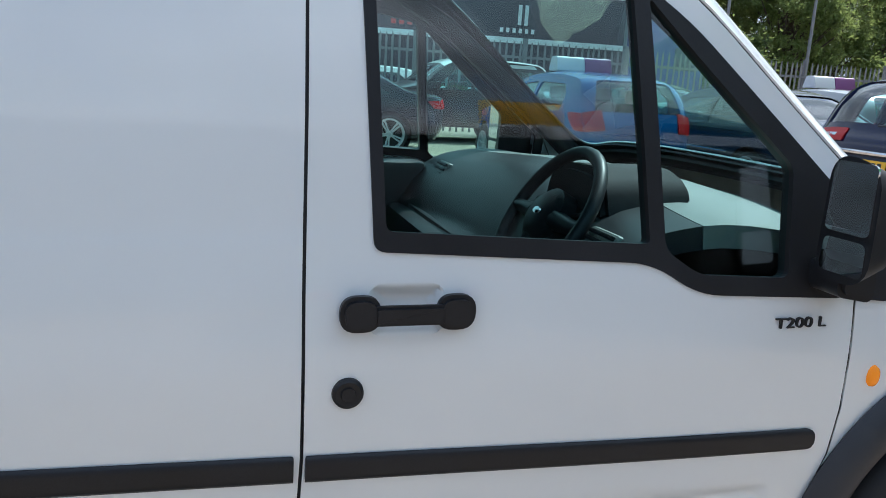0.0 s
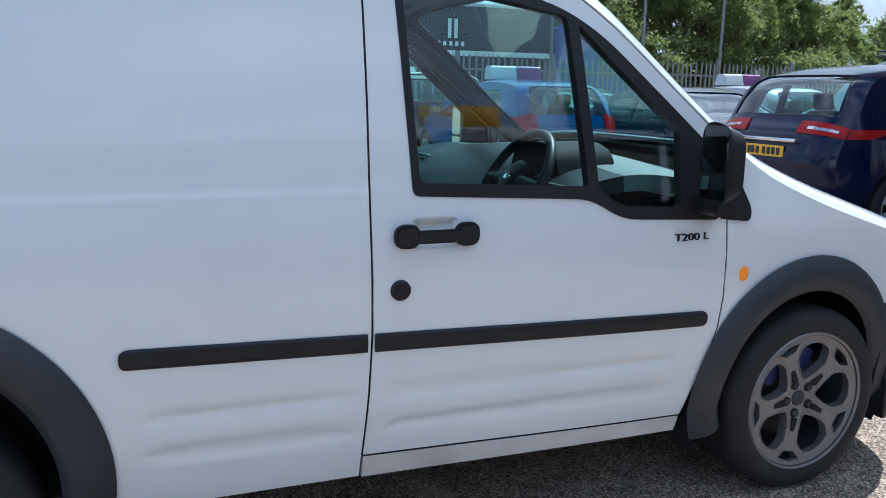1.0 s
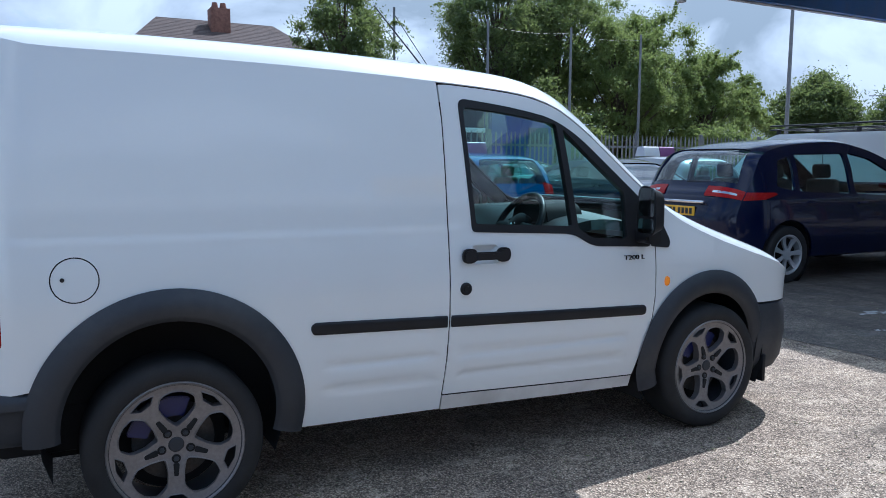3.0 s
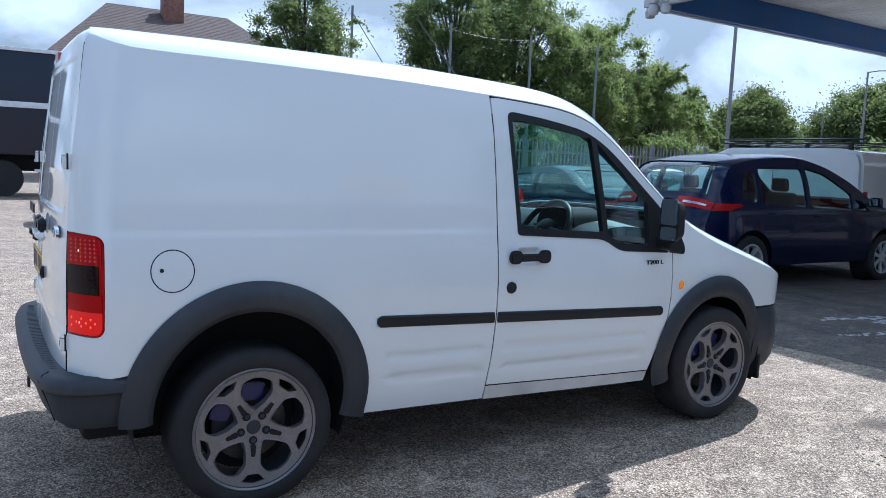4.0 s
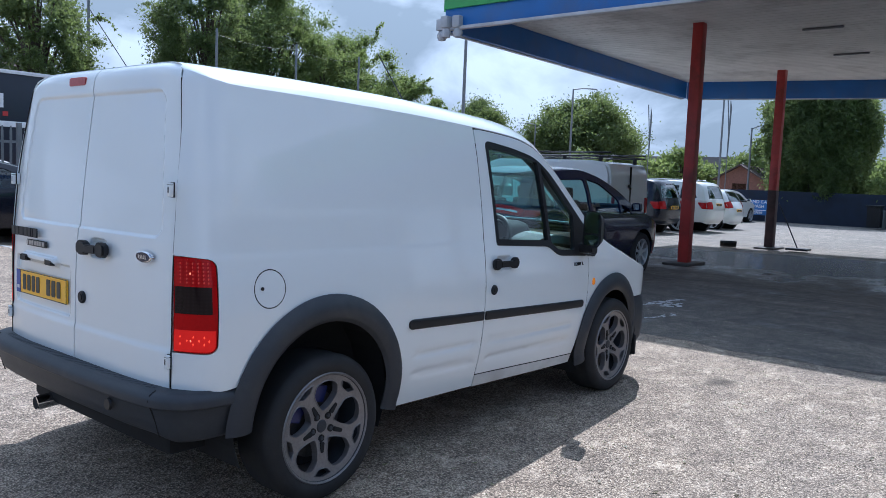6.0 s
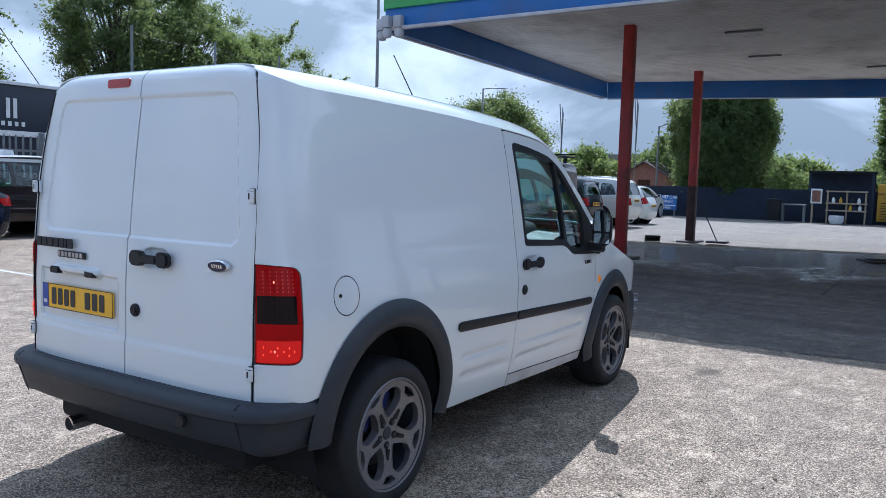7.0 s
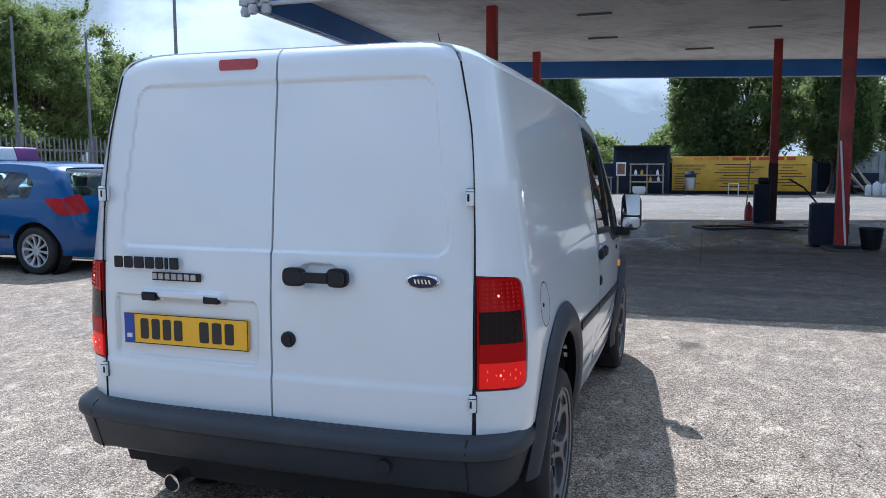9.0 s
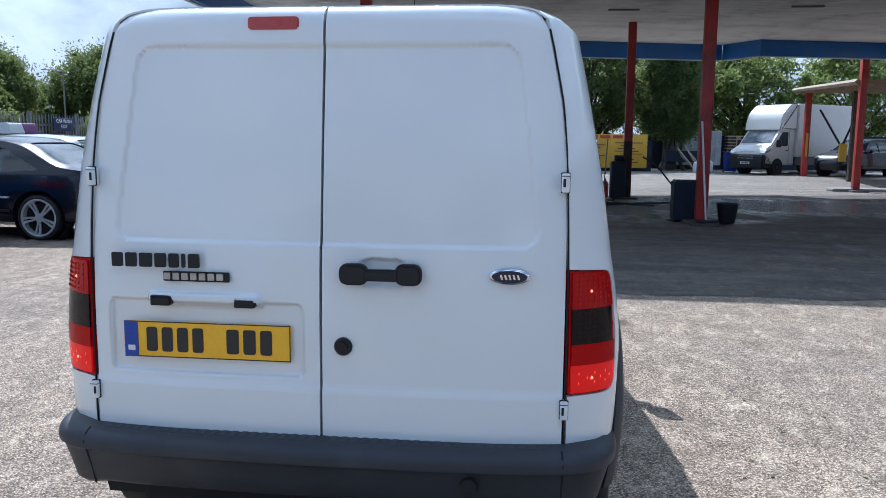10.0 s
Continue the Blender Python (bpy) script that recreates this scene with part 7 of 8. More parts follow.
# wash shelter: a boarded lean-to roof on red and timber posts
M_PLY = surface("bare_plywood", (0.30, 0.21, 0.13), 0.8, vary=0.25, scale=2, dirt=(0.10, 0.08, 0.06), dirt_amount=0.6)
frm = tagged(empty("wash_shelter"), "plywood-roofed wash shelter on red and yellow posts", "shelter")
def roof_z(x):
    return 3.38 + (x - 23.6) * 0.044
def left_y(x):
    return -11.05 - (x - 23.6) * 0.165
for x, w, mt in ((35.0, 0.12, M_POST),):
    for dy in (0, -5.6):
        box("post", (x - w, left_y(x) - w + dy, 0), (x + w, left_y(x) + w + dy, roof_z(x)), mt, frm, bevel=0.01)
box("post", (29.9, -13.17, 0), (30.1, -12.97, roof_z(30)), M_BARK, frm, "dark timber post", bevel=0.01)
box("post", (23.5, -16.7, 0), (23.7, -16.5, roof_z(23.6)), M_BARK, frm, "dark timber post", bevel=0.01)
box("yellow_band", (34.86, left_y(35) - 0.05, 0.9), (34.875, left_y(35) + 0.05, 1.95), M_BOARD, frm)
bm = bmesh.new()
cs = []
for x in (23.0, 36.2):
    for y in (left_y(x) + 0.5, left_y(x) - 6.4):
        for dz in (0.0, 0.07):
            cs.append(bm.verts.new((x, y, roof_z(x) + dz)))
for f in ((0, 2, 6, 4), (1, 5, 7, 3), (0, 1, 3, 2), (4, 6, 7, 5), (0, 4, 5, 1), (2, 3, 7, 6)):
    bm.faces.new([cs[k] for k in f])
part("roof", bm, M_PLY, frm, "bare plywood roof sheets")
for k in range(9):
    x = 23.3 + 1.6 * k
    box("rafter", (x - 0.025, left_y(x) - 6.2, roof_z(x) - 0.13), (x + 0.025, left_y(x) + 0.45, roof_z(x) - 0.004), M_TIMBER, frm, bevel=0)
bm = bmesh.new()
tube_bm([(23.0, left_y(23) + 0.52, roof_z(23) + 0.02), (36.2, left_y(36.2) + 0.52, roof_z(36.2) + 0.02)], 0.09, 4, bm=bm)
part("fascia_board", bm, M_TIMBER, frm)
yb0 = left_y(32)
tube("brace", [(32.0, yb0, 2.9), (32.0, yb0 - 0.9, 1.45)], 0.045, M_BLACK, frm)
tube("brace", [(32.0, yb0 - 1.55, 2.9), (32.0, yb0 - 1.0, 1.45)], 0.045, M_BLACK, frm)
box("yellow_guard", (31.9, yb0 - 1.15, 0.75), (32.0, yb0 - 0.85, 1.5), M_BOARD, frm)
kerb = box("kerb", (22.9, -16.5, 0.0), (23.5, -9.9, 0.10), M_CONC, None, "concrete kerb below the shelter", bevel=0.03, kind="structure")
# yard clutter between the trunk and the lorry
wall_g = box("yard_fence", (44.0, -26, 0), (44.15, -6.6, 1.9), M_SHEDBLUE, None, "dark blue boarded yard fence", bevel=0, kind="structure")
wb = tagged(empty("blue_bin", (38.6, -10.5, 0)), "blue wheeled bin beside the box lorry", "bin")
part("tub", prism_bm([(-0.26, 0.06), (0.26, 0.06), (0.32, 1.02), (-0.32, 1.02)], 0.56, "y", -0.28, 0.03), M_CAB, wb, smooth=40)
part("lid", box_bm(-0.36, 0.36, -0.31, 0.31, 1.02, 1.08, 0.02), M_CAB, wb)
for sg in (-1, 1):
    part("wheel", lathe_bm([(0, -0.03), (0.1, -0.03), (0.1, 0.03), (0, 0.03)], 14, "y", (0.22, sg * 0.25, 0.1)), M_RUBBER, wb)
tr = tagged(empty("tipping_trailer"), "low dark blue trailer under the tree", "trailer")
part("body", box_bm(40.4, 41.6, -9.6, -7.6, 0.45, 1.05, 0.03), M_SHEDBLUE, tr)
for y in (-9.3, -7.9):
    part("wheel", lathe_bm([(0, -0.1), (0.28, -0.1), (0.30, 0), (0.28, 0.1), (0, 0.1)], 20, "x", (40.6, y, 0.29)), M_RUBBER, tr, smooth=40)
for k, (y, s) in enumerate(((-9.25, 1.0), (-9.6, 0.9), (-8.9, 0.8))):
    jug = part("plastic_drum", lathe_bm([(0, 0), (0.17, 0), (0.18, 0.03), (0.18, 0.5), (0.12, 0.6), (0.05, 0.62), (0.05, 0.68), (0, 0.68)], 18, "z"), M_SIGNWHITE, None, smooth=40)
    tagged(jug, "white plastic drum on the concrete", "drum", "drums by the fence")
    jug.matrix_world = pose(39.0, y, 0) @ Matrix.Scale(s, 4)
pl = tagged(empty("pallet_stack"), "stack of pale timber pallets by the fence", "pallets")
for k in range(11):
    part("pallet_board", box_bm(43.2, 43.8, -12.6, -11.4, 0.12 + 0.17 * k, 0.2 + 0.17 * k), M_TIMBER, pl)
    part("pallet_block", box_bm(43.25, 43.35, -12.1, -11.9, 0.03 + 0.17 * k, 0.12 + 0.17 * k), M_TIMBER, pl)
store = tagged(empty("storage_box"), "pale grey steel storage box behind the tree trunks", "container")
part("body", box_bm(42.9, 43.7, -11.0, -8.6, 0.25, 2.15, 0.02), M_RENDERPALE, store)
for k in range(7):
    part("rib", box_bm(42.86, 42.905, -10.8 + 0.33 * k, -10.66 + 0.33 * k, 0.4, 2.05, 0.01), M_RENDERPALE, store)
part("skid", box_bm(42.95, 43.65, -10.95, -8.65, 0.0, 0.25, 0), M_BLACK, store)
for y0, x0, z1 in ((-8.5, 40.1, 1.35), (-8.75, 40.2, 1.0), (-8.3, 40.05, 0.85)):
    tagged(part("plank", tube_bm([(x0, y0, z1), (x0 - 0.45, y0 - 0.75, 0.04)], 0.05, 4), M_TIMBER, None), "pale plank leaning against the tree trunk", "plank", "planks by the trunk")
plank = tagged(part("plank", tube_bm([(40.0, -8.1, 1.2), (39.6, -9.0, 0.04)], 0.06, 4), M_TIMBER, None), "pale plank leaning against the tree trunk", "plank", "planks by the trunk")

# brick bungalow and flags in the distance
bung = tagged(empty("bungalow"), "far brick bungalow with a gabled tile roof", "house")
part("wall", prism_bm([(17.2, 0.0), (20.9, 0.0), (20.9, 2.45), (19.05, 3.5), (17.2, 2.45)], 10.0, "x", 62.0), M_BRICK, bung, "brown brick gable wall")
for y0, y1 in ((16.9, 19.05), (21.2, 19.05)):
    part("roof", prism_bm([(y0, 2.30), (y1, 3.54), (y1, 3.66), (y0, 2.40)], 10.6, "x", 61.7), M_TILE, bung)
box("gable_window", (61.96, 18.5, 1.0), (62.0, 19.6, 2.1), M_DARKGLASS, bung, bevel=0)
far = tagged(empty("warehouse"), "pale long building in the far distance", "building")
box("wall", (150, 40, 0), (165, 75, 8), M_RENDER, far, bevel=0)
for k in range(8):
    box("window", (149.9, 42 + 4 * k, 4.4), (150.0, 44.6 + 4 * k, 6.4), M_DARKGLASS, far, bevel=0)
for x, y, h in ((42, 17.6, 6.4), (44, 13.6, 7.0)):
    fl = tagged(empty("feather_flag", (x, y, 0)), "tall thin greyish white feather flag", "flag", "flags")
    tube("staff", [(0, 0, 0), (0, 0, h * 0.7), (0.05, 0.2, h)], 0.03, M_GALV, fl)
    part("banner", prism_bm([(0.0, h * 0.5), (-0.05, h * 0.53), (-0.10, h * 0.9), (0.02, h * 0.98)], 0.012, "x", 0.0), M_GALV, fl)

fl = tagged(empty("feather_flag", (4.3, 15.0, 0)), "orange feather flag behind the dark saloon", "flag", "flags")
tube("staff", [(0, 0, 0), (0, 0, 2.5), (-0.02, 0, 3.1)], 0.015, M_GALV, fl)
part("banner", prism_bm([(0.02, 1.4), (-0.02, 3.08), (-0.24, 2.60), (-0.20, 2.3), (-0.12, 1.4)], 0.01, "y", 0.0), surface("orange_cloth", (0.62, 0.22, 0.05), 0.8, vary=0.2, scale=6), fl)

# office with a banner behind the path, mirrored in the glass
office = tagged(empty("sales_office"), "dark-fronted sales office with a yellow and white motor dealer sign", "building")
box("wall", (-8, -17.5, 0), (14, -13.0, 3.95), surface("dark_shopfront_panels", (0.022, 0.024, 0.028), 0.6, vary=0.2, scale=2), office, bevel=0)
box("roof", (-8.4, -17.9, 3.95), (14.4, -12.99, 4.05), M_BLACK, office, bevel=0.02)
box("white_sign", (-2.0, -12.98, 4.00), (10.4, -12.9, 4.31), M_LIGHTMARK, office)
box("yellow_sign", (5.75, -12.97, 4.315), (7.45, -12.9, 4.86), M_YELLOW, office)
flat_text("lettering", "MOTORS", 0.27, M_INK, office, pose(6.6, -12.88, 4.15, 90, 0, 180), 0.004)
for x in (-6, -2, 2, 6, 10):
    w = box("window", (x, -13.02, 0.6), (x + 2.6, -12.96, 2.7), M_DARKGLASS, office, bevel=0.02)
    box("window_back", (x + 0.05, -13.015, 0.65), (x + 2.55, -12.995, 2.65), M_VOID, office, bevel=0)

# wet ground, drips and faded lines

def blot(name, cx, cy, rx, ry, seed, material, label, z=0.004, rough=0.35):
    rnd = random.Random(seed)
    ph = [rnd.uniform(0, math.tau) for _ in range(6)]
    pts = []
    for k in range(72):
        a = k * math.tau / 72
        r = 1 + rough * sum(math.sin((n + 2) * a + ph[n]) / (n + 2) for n in range(6))
        pts.append((cx + rx * r * math.cos(a), cy + ry * r * math.sin(a)))
    bm = bmesh.new()
    bm.faces.new([bm.verts.new((x, y, z)) for x, y in pts])
    return part(name, bm, material, None, label, kind="structure")


# outline laid along the edges of the canopy's cast shadow
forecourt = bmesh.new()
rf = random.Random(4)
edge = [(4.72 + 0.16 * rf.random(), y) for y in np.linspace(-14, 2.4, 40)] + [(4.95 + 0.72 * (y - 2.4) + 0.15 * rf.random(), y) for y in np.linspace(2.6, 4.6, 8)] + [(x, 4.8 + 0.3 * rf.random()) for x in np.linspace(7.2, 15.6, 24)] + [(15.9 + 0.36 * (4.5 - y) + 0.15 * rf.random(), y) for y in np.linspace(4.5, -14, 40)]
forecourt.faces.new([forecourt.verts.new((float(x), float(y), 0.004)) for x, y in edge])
yard = bmesh.new()
yard.faces.new([yard.verts.new(p) for p in ((14.5, 11.0, 0.0025), (14.5, 3.0, 0.0025), (21.5, -14, 0.0025), (21.5, -28, 0.0025), (60, -28, 0.0025), (60, 14.5, 0.0025), (26, 14.5, 0.0025))])
part("yard", yard, M_YARD, None, "pale worn concrete beyond the canopy", kind="structure")
part("forecourt", forecourt, M_FORECOURT, None, "wet and stained forecourt tarmac coloured darker across the canopy's shadow", kind="structure")
for y in (-7.2, -1.4, 3.4):
    box("slab_joint", (9.2, y - 0.006, 0.002), (18.6, y + 0.006, 0.0055), M_VOID, None, "dark joint in the forecourt", bevel=0, kind="structure")
box("slab_joint", (9.2, -13, 0.002), (9.212, 4.6, 0.0055), M_VOID, None, "dark joint in the forecourt", bevel=0, kind="structure")
M_LINE = surface("worn_white_line", (0.50, 0.50, 0.49), 0.8, vary=0.3, scale=6)
rw = random.Random(8)
for k in range(16):
    blot("painted_line", 6.35 + 0.075 * k, 0.86 - 0.016 * k + rw.uniform(-0.05, 0.05), rw.uniform(0.03, 0.08), rw.uniform(0.02, 0.06), 210 + k, M_LINE, "worn white paint flake", 0.008, 0.9)
for k in range(8):
    blot("painted_line", 6.75 + rw.uniform(0, 0.45), 0.52 + rw.uniform(-0.10, 0.10), rw.uniform(0.03, 0.08), rw.uniform(0.02, 0.05), 260 + k, M_LINE, "worn white paint flake", 0.008, 0.9)
for k in range(9):
    blot("painted_line", 5.75 + 0.06 * k, 0.30 - 0.012 * k + rw.uniform(-0.04, 0.04), rw.uniform(0.02, 0.05), rw.uniform(0.012, 0.03), 240 + k, M_LINE, "worn white paint flake", 0.008, 0.9)
for k in range(4):
    blot("painted_line", 3.2 + 2.6 * k, 9.2, 0.05, 2.3, 30 + k, M_LINE, "worn white bay line", 0.004, 0.1)

# grit and leaf litter on the tarmac
rl = np.random.default_rng(5)
lv, lf = [], []
for k in range(900):
    x, y = rl.uniform(-1.5, 7.0), rl.uniform(-4.5, 2.5)
    if k % 3 == 0:
        x, y = rl.uniform(4.2, 9.0), rl.uniform(-6, 3)
    s0, a0 = rl.uniform(0.004, 0.013), rl.uniform(0, math.tau)
    i0 = len(lv)
    for q in range(4):
        lv.append((x + s0 * (1.6 if q % 2 else 0.8) * math.cos(a0 + q * math.pi / 2), y + s0 * (1.6 if q % 2 else 0.8) * math.sin(a0 + q * math.pi / 2), 0.006 + 0.004 * (q % 2)))
    lf.append((i0, i0 + 1, i0 + 2, i0 + 3))
lm = bpy.data.meshes.new("litter")
lm.from_pydata(lv, [], lf)
tagged(link_part("litter", lm, leaves_mat("dry_litter", (0.10, 0.075, 0.05), (0.55, 0.50, 0.42)), None), "scattered grit and dry leaf litter", "litter", kind="stuff")

# loose chippings on the open tarmac
rc = np.random.default_rng(9)
cn = 9000
cx, cy = rc.uniform(-3.0, 6.0, cn), rc.uniform(-5.0, -0.6, cn)
cs, ca = rc.uniform(0.0025, 0.0065, cn), rc.uniform(0, math.tau, cn)
corner = np.arange(4)[None, :] * (math.tau / 3) + ca[:, None]
flat = np.array([1, 1, 1, 0.15])[None, :]
cv = np.stack([cx[:, None] + cs[:, None] * flat * np.cos(corner), cy[:, None] + cs[:, None] * flat * np.sin(corner), np.broadcast_to(np.array([0.0, 0.0, 0.0, 0.9])[None, :], corner.shape) * cs[:, None] + 0.0005], 2).reshape(-1, 3)
ci = np.arange(cn)[:, None] * 4
cm = bpy.data.meshes.new("chippings")
cm.from_pydata(cv.tolist(), [], np.concatenate([ci + [0, 1, 3], ci + [1, 2, 3], ci + [2, 0, 3]]).tolist())
tagged(link_part("chippings", cm, leaves_mat("stone_chips", (0.05, 0.045, 0.04), (0.62, 0.57, 0.50)), None), "loose stone chippings on the tarmac", "gravel", kind="stuff")

# ---- trees ----
M_LEAF = leaves_mat("mid_green_leaves", (0.062, 0.100, 0.034), (0.20, 0.265, 0.085))
M_LEAF_LIGHT = leaves_mat("light_green_leaves", (0.085, 0.130, 0.040), (0.28, 0.345, 0.115))
M_LEAF_DARK = leaves_mat("dark_green_leaves", (0.036, 0.062, 0.024), (0.13, 0.185, 0.062))
M_LEAF_YEW = leaves_mat("conifer_needles", (0.042, 0.074, 0.030), (0.15, 0.21, 0.075))


def leaf_mesh(name, centres, radii, per, size, rng, flat=0.75, up=0.0):
    """Leaves scattered in clumps, each a small folded blade."""
    total = int(len(centres) * per)
    share = np.array(radii) ** 2.4
    which = rng.choice(len(centres), total, p=share / share.sum())
    d = rng.normal(0, 1, (total, 3))
    d /= np.linalg.norm(d, axis=1)[:, None]
    r = np.abs(rng.normal(0, 0.62, total)) + 0.1
    pos = np.array(centres)[which] + d * (r * np.array(radii)[which])[:, None] * np.array([1, 1, flat])
    a = rng.normal(0, 1, (total, 3)) + d * 0.8 + np.array([0, 0, up])
    a /= np.linalg.norm(a, axis=1)[:, None]
    b = np.cross(a, rng.normal(0, 1, (total, 3)))
    b /= np.linalg.norm(b, axis=1)[:, None]
    s = size * rng.uniform(0.6, 1.3, total)[:, None]
    nrm = np.cross(a, b)
    v = np.stack([pos - a * s, pos - b * s * 0.45 + nrm * s * 0.12, pos + a * s, pos + b * s * 0.45 + nrm * s * 0.12], 1).reshape(-1, 3)
    idx = np.arange(total)[:, None] * 4
    f = np.concatenate([idx + [0, 1, 2], idx + [0, 2, 3]])
    me = bpy.data.meshes.new(name)
    me.from_pydata(v.tolist(), [], f.tolist())
    return me


def tree(x, y, h, r, seed, material, label, trunk=0.22, base=0.25, clumps=70, per=120, size=0.11, squash=0.8, top=1.0, sprays=0):
    rng = np.random.default_rng(seed)
    t = tagged(empty("tree", (x, y, 0)), label, "tree", "trees")
    cz, hz = h * (base + 1) / 2, h * (1 - base) / 2
    centres, radii = [], []
    lumps = [(rng.normal(0, 0.5), rng.normal(0, 0.5), rng.uniform(-0.5, 0.8)) for _ in range(5)]
    clumps, per = int(clumps * 1.5), per * 0.85
    while len(centres) < clumps:
        p = rng.normal(0, 1, 3)
        p /= np.linalg.norm(p)
        p *= rng.uniform(0.35, 1.0) ** 0.5
        wide = 1.0 - top * 0.35 * max(0, p[2])
        swell = 0.85 + 0.3 * math.sin(3 * math.atan2(p[1], p[0]) + seed) * (0.5 + 0.5 * p[2])
        centres.append((p[0] * r * wide * swell, p[1] * r * wide * swell, cz + p[2] * hz * (0.9 + 0.15 * math.sin(5 * p[0] + seed))))
        radii.append(rng.uniform(0.10, 0.24) * r)
    for k in range(sprays):
        # thin twigs that stand out of the crown, with leaves along them
        d = rng.normal(0, 1, 3)
        d[2] = abs(d[2]) * 0.7
        d /= np.linalg.norm(d)
        s = np.array((d[0] * r * 0.85, d[1] * r * 0.85, cz + d[2] * hz * 0.85))
        for j in range(9):
            sag = np.array((0.05 * math.sin(j + k), 0.05 * math.cos(1.7 * j + k), -0.008 * j * j * (1 + k % 3)))
            centres.append(tuple(s + d * np.array((r, r, hz)) * 0.05 * j + sag))
            radii.append(0.07 * r * (1.1 - 0.08 * j))
    bm = tube_bm([(0, 0, -0.05), (0.05 * r, 0, h * base * 0.6), (0.02, 0.06 * r, h * base + 0.2 * hz), (0, 0, h * 0.75)], [trunk, trunk * 0.8, trunk * 0.6, trunk * 0.15], 9)
    for k in range(0, clumps, 3):
        c = Vector(centres[k])
        z0 = max(h * base * 0.7, c.z - 0.35 * h)
        s = Vector((0, 0, min(z0, h * 0.7)))
        mid = s.lerp(c, 0.5) + Vector((0, 0, 0.1 * r))
        tube_bm([s, mid, c], [trunk * 0.32, trunk * 0.2, trunk * 0.06], 5, caps=False, bm=bm)
    part("trunk", bm, M_BARK, t, smooth=60)
    crown = leaf_mesh("crown", centres, radii, per, size, rng, squash)
    link_part("crown", crown, material, t, kind="stuff")
    return t


def conifer(x, y, h, r, seed, label, per=90000, size=0.12, bare=0.0, stems=0):
    """A dense broad column of small sprays, uneven in outline; bare: the height of the clear trunk."""
    rng = np.random.default_rng(seed)
    t = tagged(empty("conifer", (x, y, 0)), label, "tree", "trees")
    n = 900
    centres, radii = [], []
    for k in range(n):
        z = bare + (h - bare) * (0.02 + 0.96 * rng.uniform(0, 1))
        a = rng.uniform(0, math.tau)
        lump = 0.90 + 0.07 * math.sin(2.3 * a + z * 1.3 + seed) + 0.05 * math.sin(5 * a - z * 2.1)
        u = (z - bare) / (h - bare)
        w = r * min(1.0, 0.86 + 0.4 * u, 2.4 * (1 - u) ** 0.65) * lump
        q = w * (rng.uniform(0.80, 1.0) if k % 3 else rng.uniform(0.2, 0.8))
        centres.append((q * math.cos(a), q * math.sin(a), z))
        radii.append(rng.uniform(0.22, 0.46))
    bm = tube_bm([(0, 0, -0.05), (0, 0, h * 0.5), (0, 0, h * 0.96)], [0.2, 0.13, 0.03], 9)
    for k in range(stems):
        a = k * 2.399
        q = 0.35 + 0.35 * ((k * 7) % 5) / 5
        tube_bm([(q * math.cos(a) * 1.25, q * math.sin(a) * 1.25, -0.05), (q * math.cos(a) * 0.8, q * math.sin(a) * 0.8, 0.5), (q * math.cos(a + 0.3), q * math.sin(a + 0.3), 1.7), (q * 2 * math.cos(a), q * 2 * math.sin(a), 3.2)], [0.13, 0.09, 0.07, 0.05], 7, bm=bm)
    part("trunk", bm, M_BARK if not stems else M_PALEBARK, t, smooth=60)
    link_part("crown", leaf_mesh("crown", centres, radii, per / n, size, rng, 1.15, -0.3), M_LEAF_YEW, t, kind="stuff")
    return t


M_PALEBARK = surface("pale_grey_bark", (0.16, 0.135, 0.11), 0.95, vary=0.35, scale=4, fine=30, bump=0.6, dist=0.03)
tree(10.0, 25.5, 8.6, 2.35, 1, M_LEAF_DARK, "dark leafy tree behind the lorry", sprays=3, clumps=95, per=330, size=0.062)
tree(16.7, 25.3, 10.4, 2.9, 2, M_LEAF_DARK, "tall dark green tree behind the fence", clumps=150, per=350, size=0.062, sprays=3)
tree(20.4, 26.2, 11.0, 3.2, 3, M_LEAF, "tall green tree behind the fence", sprays=4, clumps=160, per=350, size=0.062)
tree(21.6, 23.4, 7.6, 2.4, 4, M_LEAF_LIGHT, "light green tree by the fence", sprays=6, clumps=110, per=350, base=0.12, size=0.062)
tree(24.6, 25.0, 8.9, 2.5, 5, M_LEAF_LIGHT, "spreading green tree behind the fence", sprays=14, clumps=110, per=330, base=0.12, size=0.062)
tree(28.0, 25.0, 7.2, 2.3, 6, M_LEAF_LIGHT, "feathery green tree at the end of the row", sprays=24, clumps=90, per=280, base=0.1, size=0.062)
tree(30.6, 25.2, 5.9, 1.75, 26, M_LEAF_LIGHT, "low feathery green tree at the end of the row", sprays=24, clumps=60, per=230, base=0.1, size=0.062)
tree(17.2, 22.4, 4.6, 2.4, 16, M_LEAF_DARK, "dark shrub mass behind the fence", clumps=60, per=315, base=0.05, size=0.078)
tree(12.8, 23.4, 3.8, 2.0, 17, M_LEAF_DARK, "dark shrub mass behind the lorry", clumps=50, per=315, base=0.05, size=0.078)
tree(26.0, 21.8, 3.2, 2.6, 18, M_LEAF, "low bushes behind the fence", clumps=60, per=294, base=0.05, size=0.078)
tree(85.2, 64.1, 12.6, 6.8, 7, M_LEAF_DARK, "round green tree beyond the car park", clumps=170, per=280, size=0.19, base=0.1)
tree(94.0, 61.0, 8.4, 5.0, 28, M_LEAF_DARK, "low dark tree beyond the car park", clumps=90, per=220, size=0.2, base=0.05)
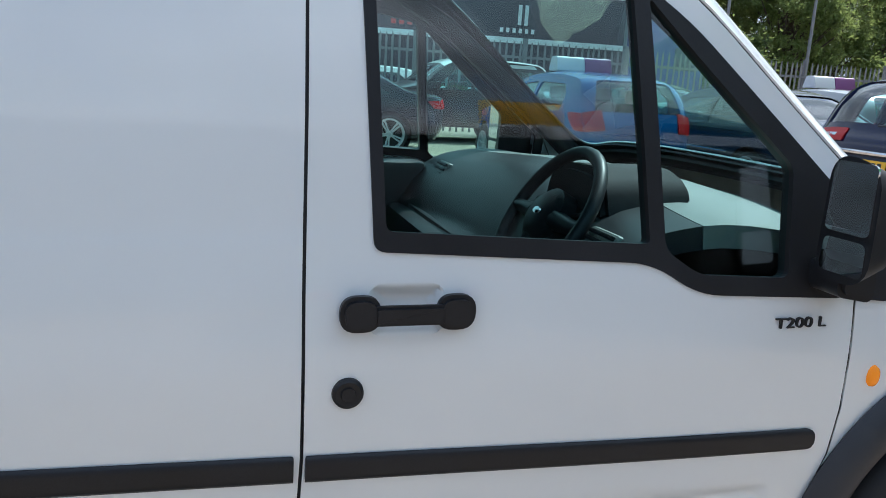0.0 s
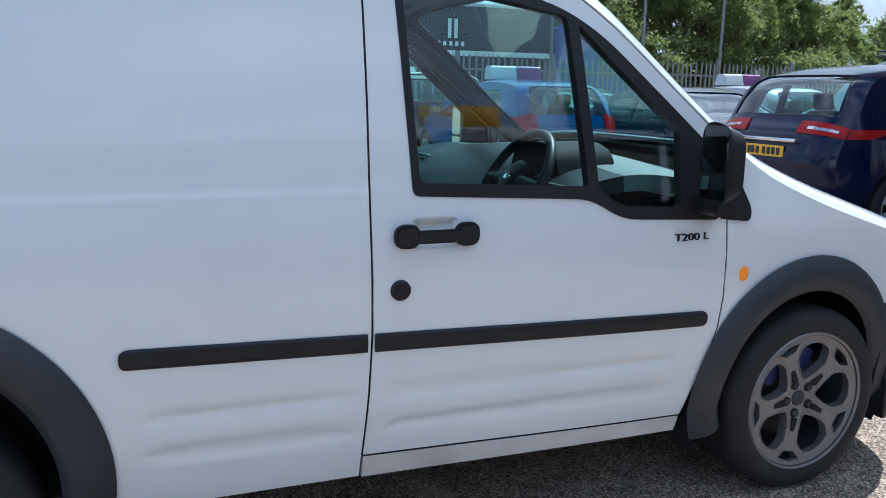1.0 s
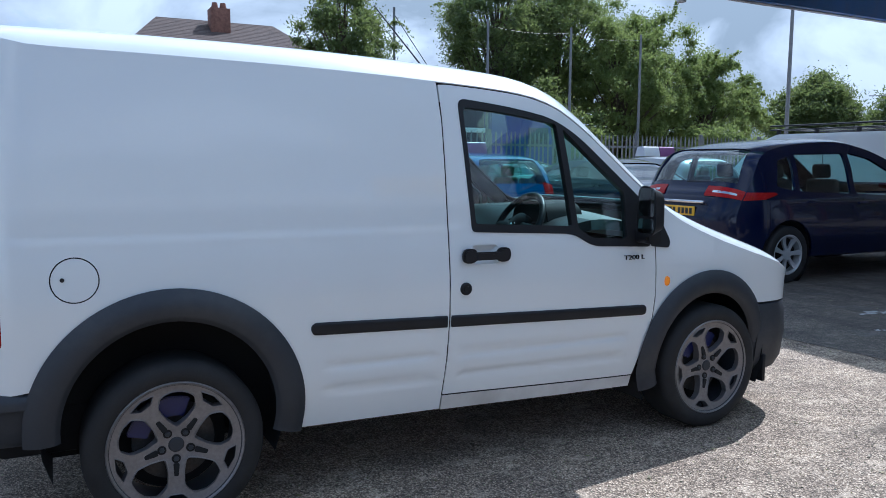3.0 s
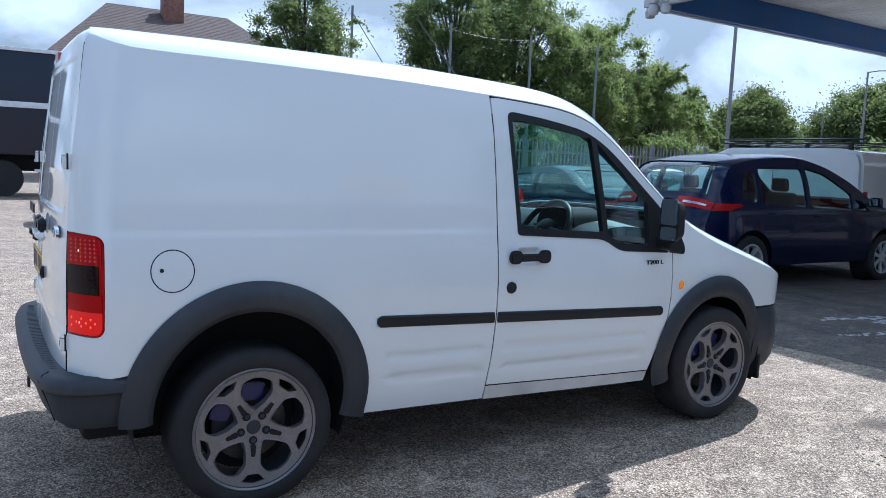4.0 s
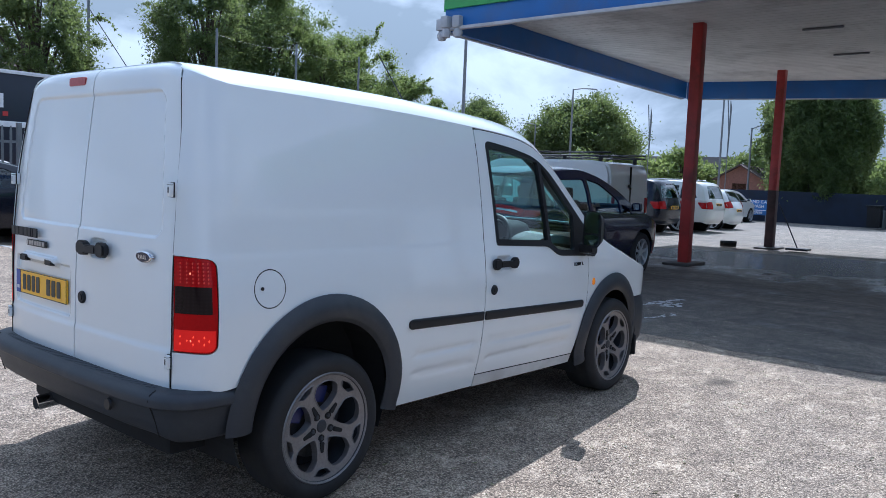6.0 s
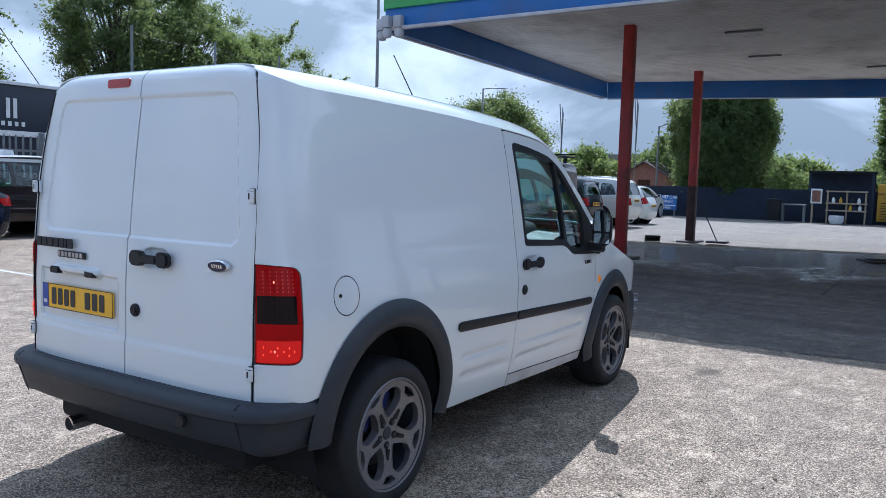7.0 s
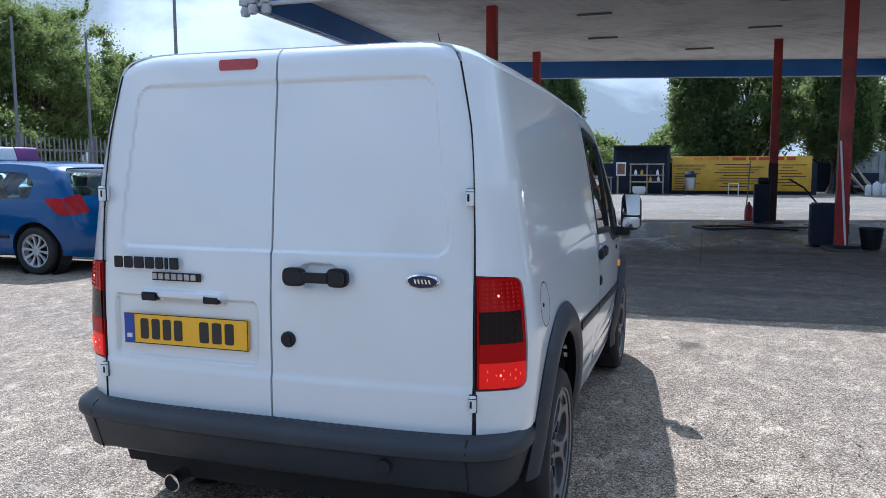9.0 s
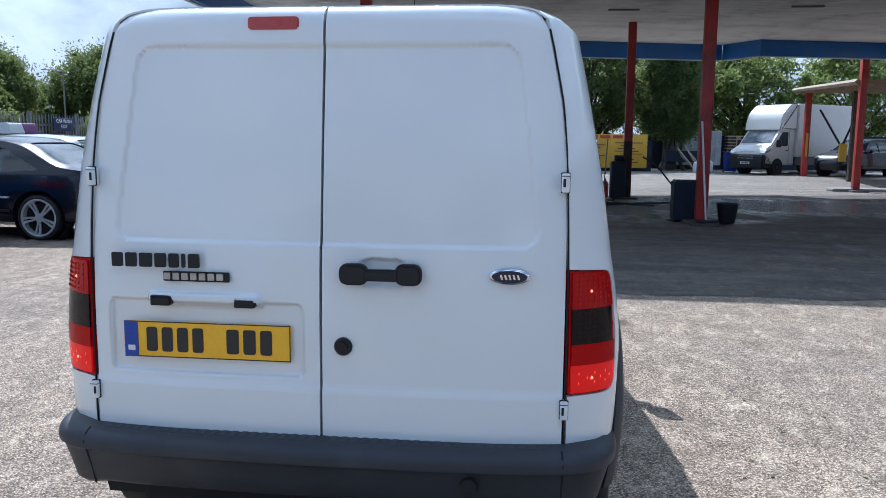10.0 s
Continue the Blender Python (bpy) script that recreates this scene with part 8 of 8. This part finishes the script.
tree(95.6, 52.5, 14.4, 9.2, 8, M_LEAF_DARK, "broad green tree beyond the white van", clumps=210, per=300, size=0.21, base=0.1)
conifer(40.6, 7.72, 7.6, 2.74, 9, "dense dark conifer beside the lean-to", 190000, size=0.085, bare=1.3, stems=4)
conifer(41.2, -1.2, 8.6, 1.65, 10, "ivy-clad dark tree behind the yellow board", 90000, size=0.09)
conifer(41.4, -8.0, 8.8, 1.55, 19, "dark clipped tree over many pale stems", 90000, size=0.09, bare=1.75, stems=9)
tree(42.2, -3.6, 8.6, 3.6, 11, M_LEAF_DARK, "dark tree behind the yellow board", clumps=130, per=150, base=0.12, size=0.13)
tree(46.4, -8.4, 8.4, 3.2, 12, M_LEAF_DARK, "dark tree behind the yellow board", clumps=120, per=150, base=0.15, size=0.13)
tree(46.0, -13.0, 7.6, 3.8, 13, M_LEAF, "green tree behind the box lorry", clumps=120, per=130, base=0.15, size=0.14)
tree(47.0, -19.5, 7.8, 4.2, 14, M_LEAF_LIGHT, "light green tree behind the shelter", clumps=120, per=130, base=0.15, size=0.14)
tree(48.0, -27.0, 8.0, 4.6, 15, M_LEAF, "green tree behind the shelter", clumps=120, per=120, base=0.15, size=0.15)
for k in range(5):
    tree(66 + 3 * (k % 2), 36 - 9.0 * k, 4.6 + 0.8 * ((k * 7) % 3), 4.2, 40 + k, (M_LEAF, M_LEAF_LIGHT)[k % 2], "distant green tree on the skyline", clumps=70, per=110, size=0.2, base=0.1)
hedge = leaf_mesh("hedge", [(39.4 + 0.2 * math.sin(k), 5.0 - 0.28 * k, 1.9 + 0.25 * math.sin(k * 1.7)) for k in range(20)], [0.5] * 20, 160, 0.09, np.random.default_rng(77))
tagged(link_part("hedge", hedge, M_LEAF_LIGHT, None), "yellow-green hedge above the fence", "hedge", kind="stuff")
for k in range(4):
    tree(-38 - 3 * (k % 2), -24 + 11 * k, 7.5 + (k * 5) % 3, 4.6, 60 + k, (M_LEAF, M_LEAF_DARK)[k % 2], "green tree behind the parked cars", clumps=80, per=90, size=0.2, base=0.12)
